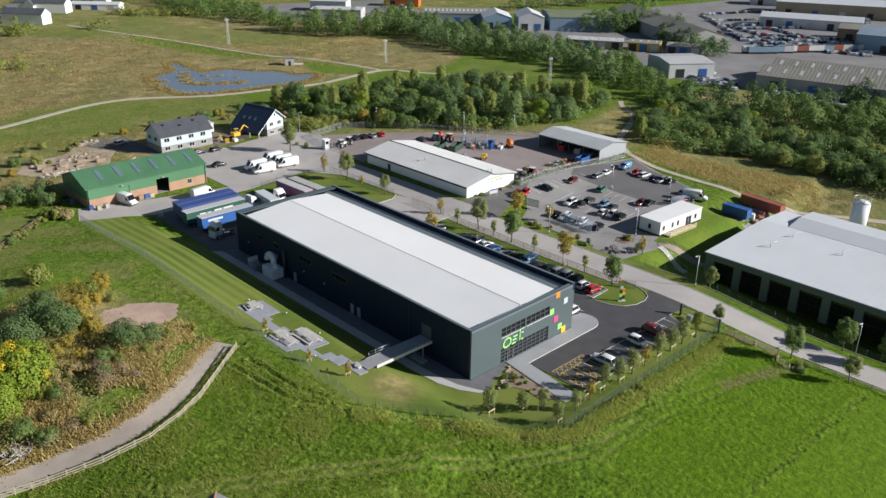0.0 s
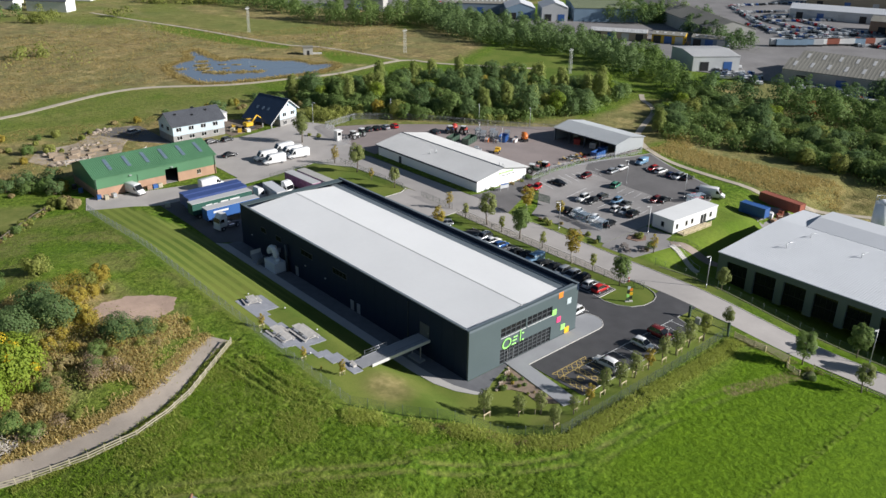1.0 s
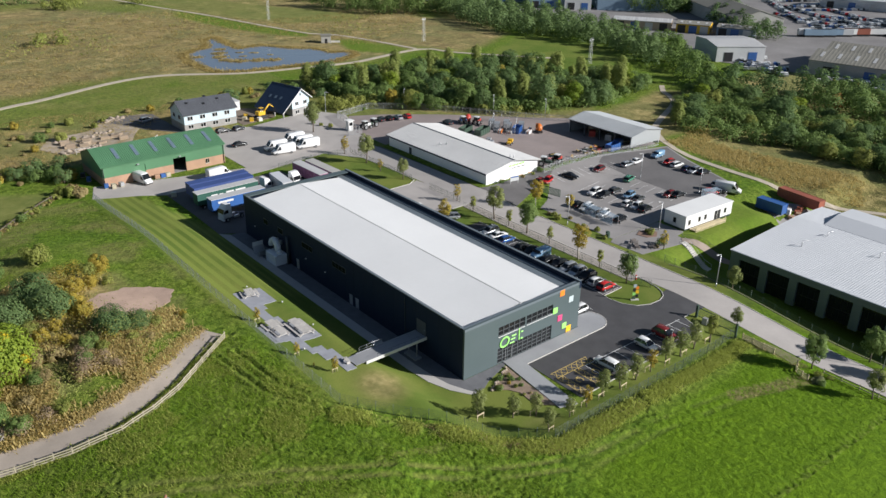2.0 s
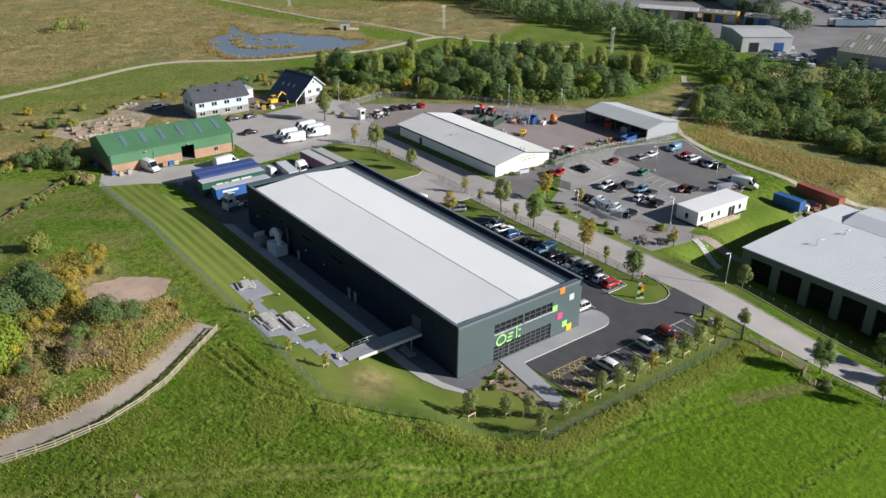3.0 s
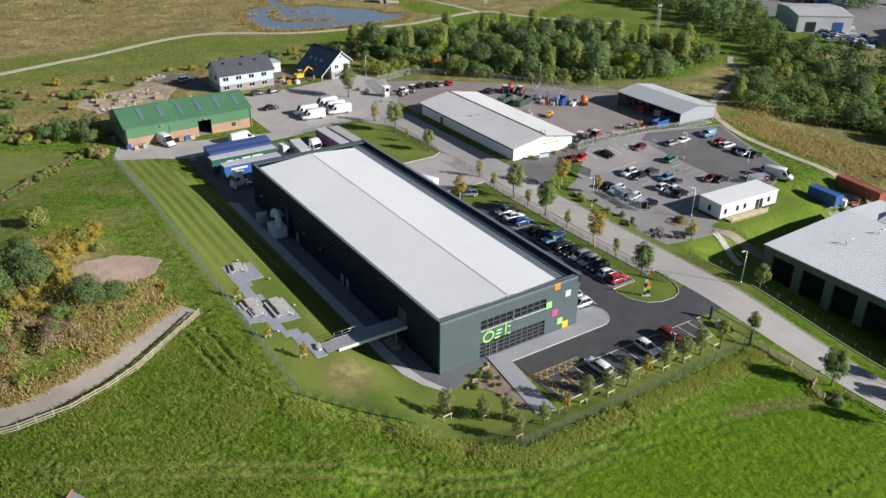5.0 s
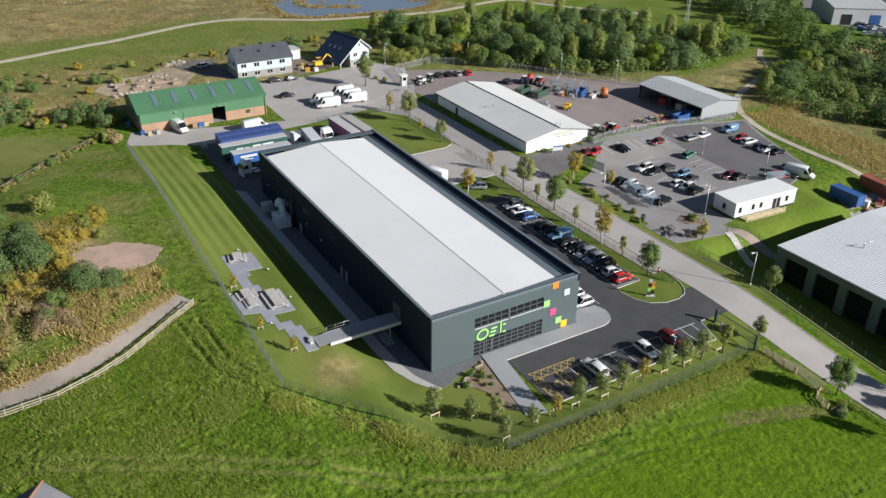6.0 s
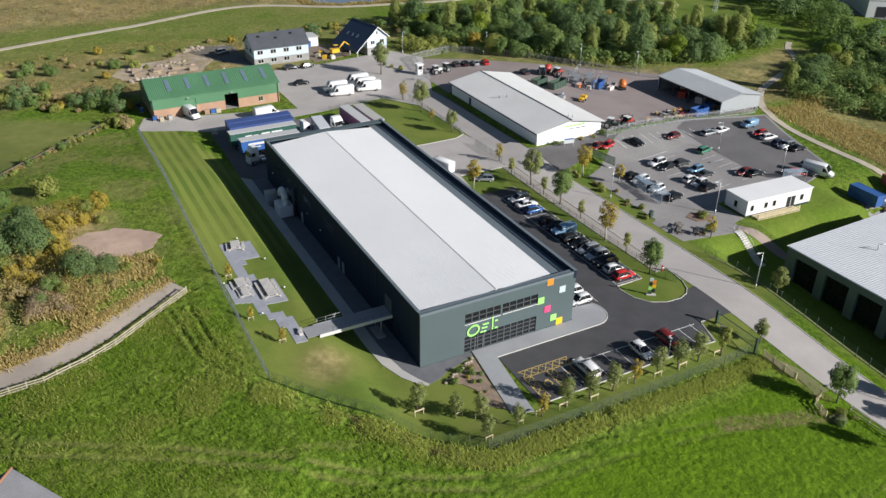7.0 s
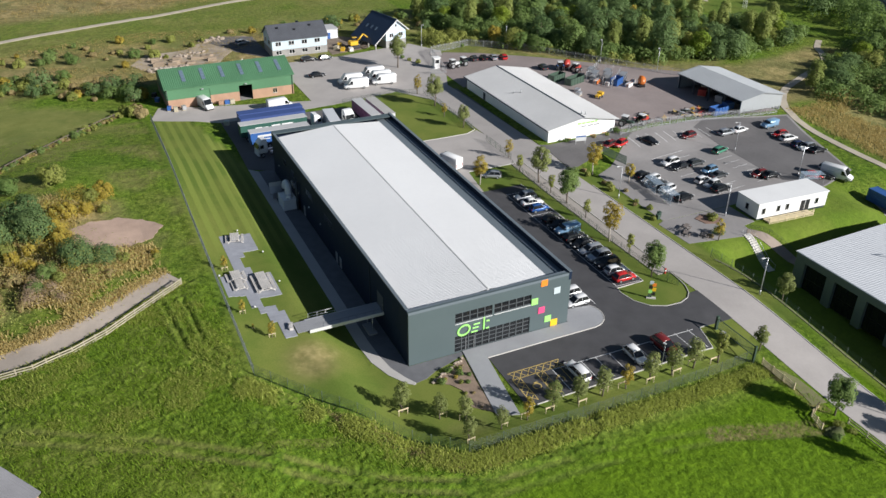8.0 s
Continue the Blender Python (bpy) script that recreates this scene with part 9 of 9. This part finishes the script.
part_box("engine_cover", yt, YELLOW_PAINT, -1.4, 0.1, -0.5, 0.5, 0.5, 1.0)
wheel_set(yt, (-0.9, 0.8), 0.7, 0.4, 0.3)
for x, y in ((86.2, 88.4), (85.0, 86)):
    pb = thing("machine_crate", "pale metal crate on the yard", "crate", "crates", pose(x, y, ground_z(x, y) + 0.06, 0, 0, 30))
    part_box("crate_body", pb, GALV, -0.8, 0.8, -0.6, 0.6, 0.1, 0.9)
    part_box("pallet", pb, WOOD, -0.85, 0.85, -0.65, 0.65, 0, 0.1)
mesh_fence([(94.6, 97.0), (97.8, 89.4), (107.6, 98.6), (105.6, 107.0), (94.6, 97.0)], "tall galvanised mesh cage round the stacked racks", 2.6, material=GALV)
# things kept under the open barn
for i, (x, y, mm) in enumerate(((118, 66, BLUE_PAINT), (120, 71, GALV), (119, 77, RED_PAINT), (124, 68, TRIM_DARK), (123, 80, WOOD))):
    c = thing("stored_crate", "crate of stored goods under the open barn", "crate", "stored crates", pose(x, y, ground_z(x, y) + 0.06, 0, 0, i * 20))
    part_box("crate_body", c, mm, -1.2, 1.2, -1.0, 1.0, 0.12, 1.8)
    part_box("pallet", c, WOOD, -1.25, 1.25, -1.05, 1.05, 0, 0.12)
# fenced compound with vans behind the white workshop
hut = thing("white_cabin_tower", "white gatehouse kiosk in the fenced compound", "kiosk", m=pose(61.4, 124.6, 0.05))
part_box("body", hut, WHITE_RENDER, -0.8, 0.8, -0.8, 0.8, 0, 3.0)
part_box("roof", hut, WHITE_RENDER, -1.1, 1.1, -1.1, 1.1, 3.0, 3.2)
part_box("window", hut, GLASS, -0.6, 0.6, -0.83, -0.81, 1.6, 2.6)
tractor(66.0, 122.6, 10, LAMP_CLEAR, "pale tracked machine in the compound")
tractor(69.2, 123.4, 190, FENCE_GREEN, "green machine in the compound")

# excavator between the houses
ex = thing("excavator", "yellow tracked excavator between the houses", "excavator", m=pose(46.2, 153.0, 0.05, 0, 0, 5))
part_box("upper_body", ex, YELLOW_PAINT, -1.4, 1.2, -1.1, 1.1, 1.1, 2.3, r=0.1)
part_box("cab_glass", ex, GLASS, 0.0, 1.3, 0.1, 1.05, 2.3, 3.1)
part_box("cab_roof", ex, YELLOW_PAINT, -0.1, 1.35, 0.05, 1.1, 3.1, 3.2)
for s in (-1, 1):
    part_box("track_belt", ex, CHASSIS, -1.8, 1.8, s * 1.0 - 0.3, s * 1.0 + 0.3, 0, 0.9, r=0.2)
bm = bmesh.new()
tube(bm, (1.2, 0, 1.9), (3.4, 0, 4.0), 0.28, 0.22, 6)
tube(bm, (3.4, 0, 4.0), (5.6, 0, 2.2), 0.22, 0.16, 6)
part("boom", bm, YELLOW_PAINT, ex)
part_box("bucket", ex, CHASSIS, 5.2, 6.0, -0.5, 0.5, 1.3, 2.2)
for x, y, mm in ((43, 157, YELLOW_PAINT), (41, 154, WOOD), (48.5, 156.5, GALV), (44.5, 150.5, LAMP_CLEAR), (42.2, 151.5, YELLOW_PAINT)):
    c = thing("site_material", "stack of building materials between the houses", "materials", "site materials", pose(x, y, 0.05, 0, 0, x * 10))
    part_box("stack", c, mm, -0.9, 0.9, -0.6, 0.6, 0.1, 1.0)
    part_box("pallet", c, WOOD, -1.0, 1.0, -0.7, 0.7, 0, 0.1)
# goods by the green shed
for x, y, mm, lab in ((-13.2, 117.4, WOOD, "stack of wooden crates by the green shed"), (-11.2, 117.6, GALV, "pale wrapped pallet by the green shed"), (-14.6, 118.4, BLUE_PAINT, "blue plastic crates by the green shed"), (-1.8, 118.2, BRICK_M, "pallet of bricks by the green shed"), (-0.4, 118.0, BLUE_PAINT, "blue stacked trays by the green shed"), (0.9, 118.1, WOOD, "wooden pallets by the green shed"),
                      (-16.4, 126, BLUE_PAINT, "blue covered machine beside the green shed"), (-16.6, 130, CHASSIS, "dark covered machine beside the green shed"), (-3.6, 103.5, GALV, "pale metal stillage at the lawn edge")):
    c = thing("goods_stack", lab, "goods", "goods by the shed", pose(x, y, ground_z(x, y) + 0.06, 0, 0, x * 7))
    part_box("load", c, mm, -0.6, 0.6, -0.5, 0.5, 0.14, 1.1, r=0.03)
    part_box("pallet", c, WOOD, -0.65, 0.65, -0.55, 0.55, 0, 0.12)
# goods behind the containers
for i, (x, y) in enumerate(((114.5, 8), (115.5, 9.5), (117, 7.5), (118.5, 8.6), (116.2, 11), (113.6, 11.4), (119.5, 6.2), (120.4, 9))):
    c = thing("pallet_load", "pallet of reddish goods between the containers", "pallet", "pallets between containers", pose(x, y, ground_z(x, y), 0, 0, i * 13))
    part_box("load", c, (BRICK_M, WHITE_RENDER, BRICK_M, RUST_RED)[i % 4], -0.6, 0.6, -0.6, 0.6, 0.14, 1.2 + 0.3 * (i % 3))
    part_box("pallet", c, WOOD, -0.65, 0.65, -0.65, 0.65, 0, 0.14)
draped("lower_yard", [(107, 4.5), (112, 14.5), (122, 13), (127, 4), (126, -14), (112, -14), (112, 0)], YARD, "grey hard standing round the containers", "yard", 0.06)


# ---- pond edge, pylons and far clutter ----
def pole(x, y, h, name, label):
    p = thing(name, label, "mast", "lattice masts", pose(x, y, ground_z(x, y)))
    for sx, sy in ((-1, -1), (1, -1), (1, 1), (-1, 1)):
        bm = bmesh.new()
        tube(bm, (sx * 0.55, sy * 0.55, -0.2), (sx * 0.4, sy * 0.4, h), 0.055, n=5)
        part("leg", bm, LAMP_CLEAR, p)
    bm = bmesh.new()
    for i in range(int(h / 0.9)):
        z, z2, r = 0.5 + i * 0.9, 1.4 + i * 0.9, 0.5 - 0.1 * i / (h / 0.9)
        for a, b in (((-1, -1), (1, -1)), ((1, -1), (1, 1)), ((1, 1), (-1, 1)), ((-1, 1), (-1, -1))):
            tube(bm, (a[0] * r, a[1] * r, z), (b[0] * r, b[1] * r, min(z2, h)), 0.03, n=4)
    part("lattice", bm, LAMP_CLEAR, p)
    part_box("cross_arm", p, LAMP_CLEAR, -1.3, 1.3, -0.12, 0.12, h - 1.0, h - 0.75)


pole(143, 326, 13.5, "lattice_mast", "white lattice floodlight mast on the far field")
pole(176, 233, 11.5, "lattice_mast", "white lattice floodlight mast beside the footpath")
pole(204, 152, 11.0, "lattice_mast", "white lattice floodlight mast on the playing field")
hd = thing("pump_house", "small grey pump house on the pond dam", "hut", m=pose(134, 254, ground_z(134, 254), 0, 0, -30))
part_box("body", hd, OLD_WALL, -2.2, 2.2, -2.0, 2.0, -0.3, 3.4)
part_box("roof", hd, OLD_ROOF, -2.5, 2.5, -2.3, 2.3, 3.4, 3.7)
part_box("doorway", hd, BLACK, -0.6, 0.6, -2.03, -2.01, 0, 2.1)
part_box("ramp_wall", hd, KERB, 2.3, 6.5, -0.6, 0.6, -0.3, 0.7)
for x, y, a, c in ((80, 254, 3, 3.4), (77, 247, 3, 3.5), (76, 240, 3, 2.6), (80, 235, 5, 2), (87, 231.5, 5, 2), (93, 229, 4, 1.6), (86, 243, 2, 1), (93, 247, 2.4, 1.2), (88, 251, 2, 1.4), (97, 240, 1.4, 0.8), (84, 262, 2.4, 2.4), (69, 252, 2, 2)):
    draped("islet", [(x + a * (0.8 + 0.3 * math.sin(3 * t + x)) * math.cos(t) * 0.9 + c * 0.4 * math.sin(t), y + c * (0.7 + 0.3 * math.cos(2 * t + y)) * math.sin(t) * 0.8 - a * 0.35 * math.cos(t)) for t in [k * math.pi / 8 for k in range(16)]],
           mat("reed_bed", (0.23, 0.18, 0.07), 0.95, var=0.4, scale=2, bump=0.1), "low reed islet in the pond", "islet", 0.3, cell=50)


def car_field(name, label, rows, seed):
    """Hundreds of far parked cars, each a small bodied and cabined shape."""
    r = random.Random(seed)
    out = {}
    for x0, y0, x1, y1, n in rows:
        for i in range(n):
            t = (i + r.uniform(0.1, 0.9)) / n
            x, y = x0 + (x1 - x0) * t + r.uniform(-1, 1), y0 + (y1 - y0) * t + r.uniform(-1, 1)
            m = Matrix.Translation((x, y, ground_z(x, y) + 0.2)) @ Matrix.Rotation(r.choice((0.6, 0.7, 2.2)) + r.uniform(-0.1, 0.1), 4, "Z")
            bm = out.setdefault(r.choices(("white", "silver", "dark grey", "red", "blue"), (5, 4, 4, 1, 1.5))[0], bmesh.new())
            box(bm, -2.1, 2.1, -0.9, 0.9, 0.15, 0.85, m)
            box(bm, -1.5, 0.9, -0.8, 0.8, 0.85, 1.4, m)
    for c, bm in out.items():
        tagged(new(name, mesh_of(name, bm, PAINTS[c])), "many %s %s" % (c, label), "cars", kind="stuff")


car_field("far_cars", "cars parked on the distant estate", [(262, 119, 258, 92, 16), (256, 108, 250, 86, 12), (252, 76, 257, 58, 12), (257, 58, 263, 30, 16), (369, 140, 387, 82, 30), (376, 146, 398, 86, 30), (384, 150, 408, 92, 30), (398, 155, 423, 96, 34), (410, 160, 436, 104, 34), (425, 175, 470, 150, 24), (440, 186, 486, 178, 24), (248, 104, 262, 92, 12), (255, 110, 268, 100, 10), (262, 118, 276, 110, 8), (262, 78, 268, 40, 22), (258, 76, 263, 38, 16), (380, 110, 400, 180, 40), (395, 120, 430, 190, 50), (410, 110, 445, 170, 45), (430, 190, 500, 150, 40), (380, 150, 470, 230, 50), (440, 210, 520, 170, 40),
                      (300, 340, 330, 400, 20), (340, 370, 360, 330, 20), (470, 230, 560, 200, 40), (480, 120, 560, 150, 40)], 17)
r3 = random.Random(23)
for i in range(30):
    x, y = 345 + i * 2.6 + r3.uniform(-1, 1), 128 - i * 1.6 + r3.uniform(-1, 1)
    c = thing("far_box_trailer", "pale box trailer in the distant lorry park", "trailer", "far trailers", pose(x, y, ground_z(x, y) + 0.2, 0, 0, 50))
    part_box("box_body", c, r3.choice((PALE_WALL, WHITE_RENDER, RUST_RED, BLUE_WALL)), -1.25, 1.25, -5, 5, 1.0, 3.8)
    part_box("underframe", c, CHASSIS, -1.0, 1.0, -4.8, 4.8, 0.0, 1.0)
SOIL = mat("trodden_soil", (0.34, 0.28, 0.18), 0.95, var=0.35, scale=1.5, alt=(0.17, 0.20, 0.06), bump=0.04)
draped("worn_soil", ribbon([(47.4, -20.2), (49.4, -24), (49.2, -29)], 1.2, 2.6), SOIL, "trodden bare soil at the field gate", "soil", 0.11)
# added dark mound in place of a dark stump and the shadow of a bush
hp = thing("soil_heap", "dark mound standing in for a stump and bush shadow beside the field gate", "heap", m=pose(46.4, -34.2, ground_z(46.4, -34.2)))
bm = bmesh.new()
bmesh.ops.create_icosphere(bm, subdivisions=3, radius=1.0)
for v in bm.verts:
    k = 1 + 0.35 * noise.fractal(v.co * 1.6, 1.0, 2.0, 3)
    v.co = Vector((v.co.x * 1.5 * k, v.co.y * 1.0 * k, max(-0.2, v.co.z * 0.8 * k)))
part("mound", bm, mat("dark_stump_shadow", (0.09, 0.075, 0.045), 0.95, var=0.35, scale=3, alt=(0.10, 0.14, 0.03), bump=0.05), hp)
for x, y, k, q in ((47.8, -33.4, 1, 0.45), (45.6, -35.2, 0, 0.3), (48.6, -35.0, 1, 0.35)):
    plant(BUSH[k], "bush", "low weedy bush beside the dark mound", "bush", "planted shrubs", x, y, q, x)
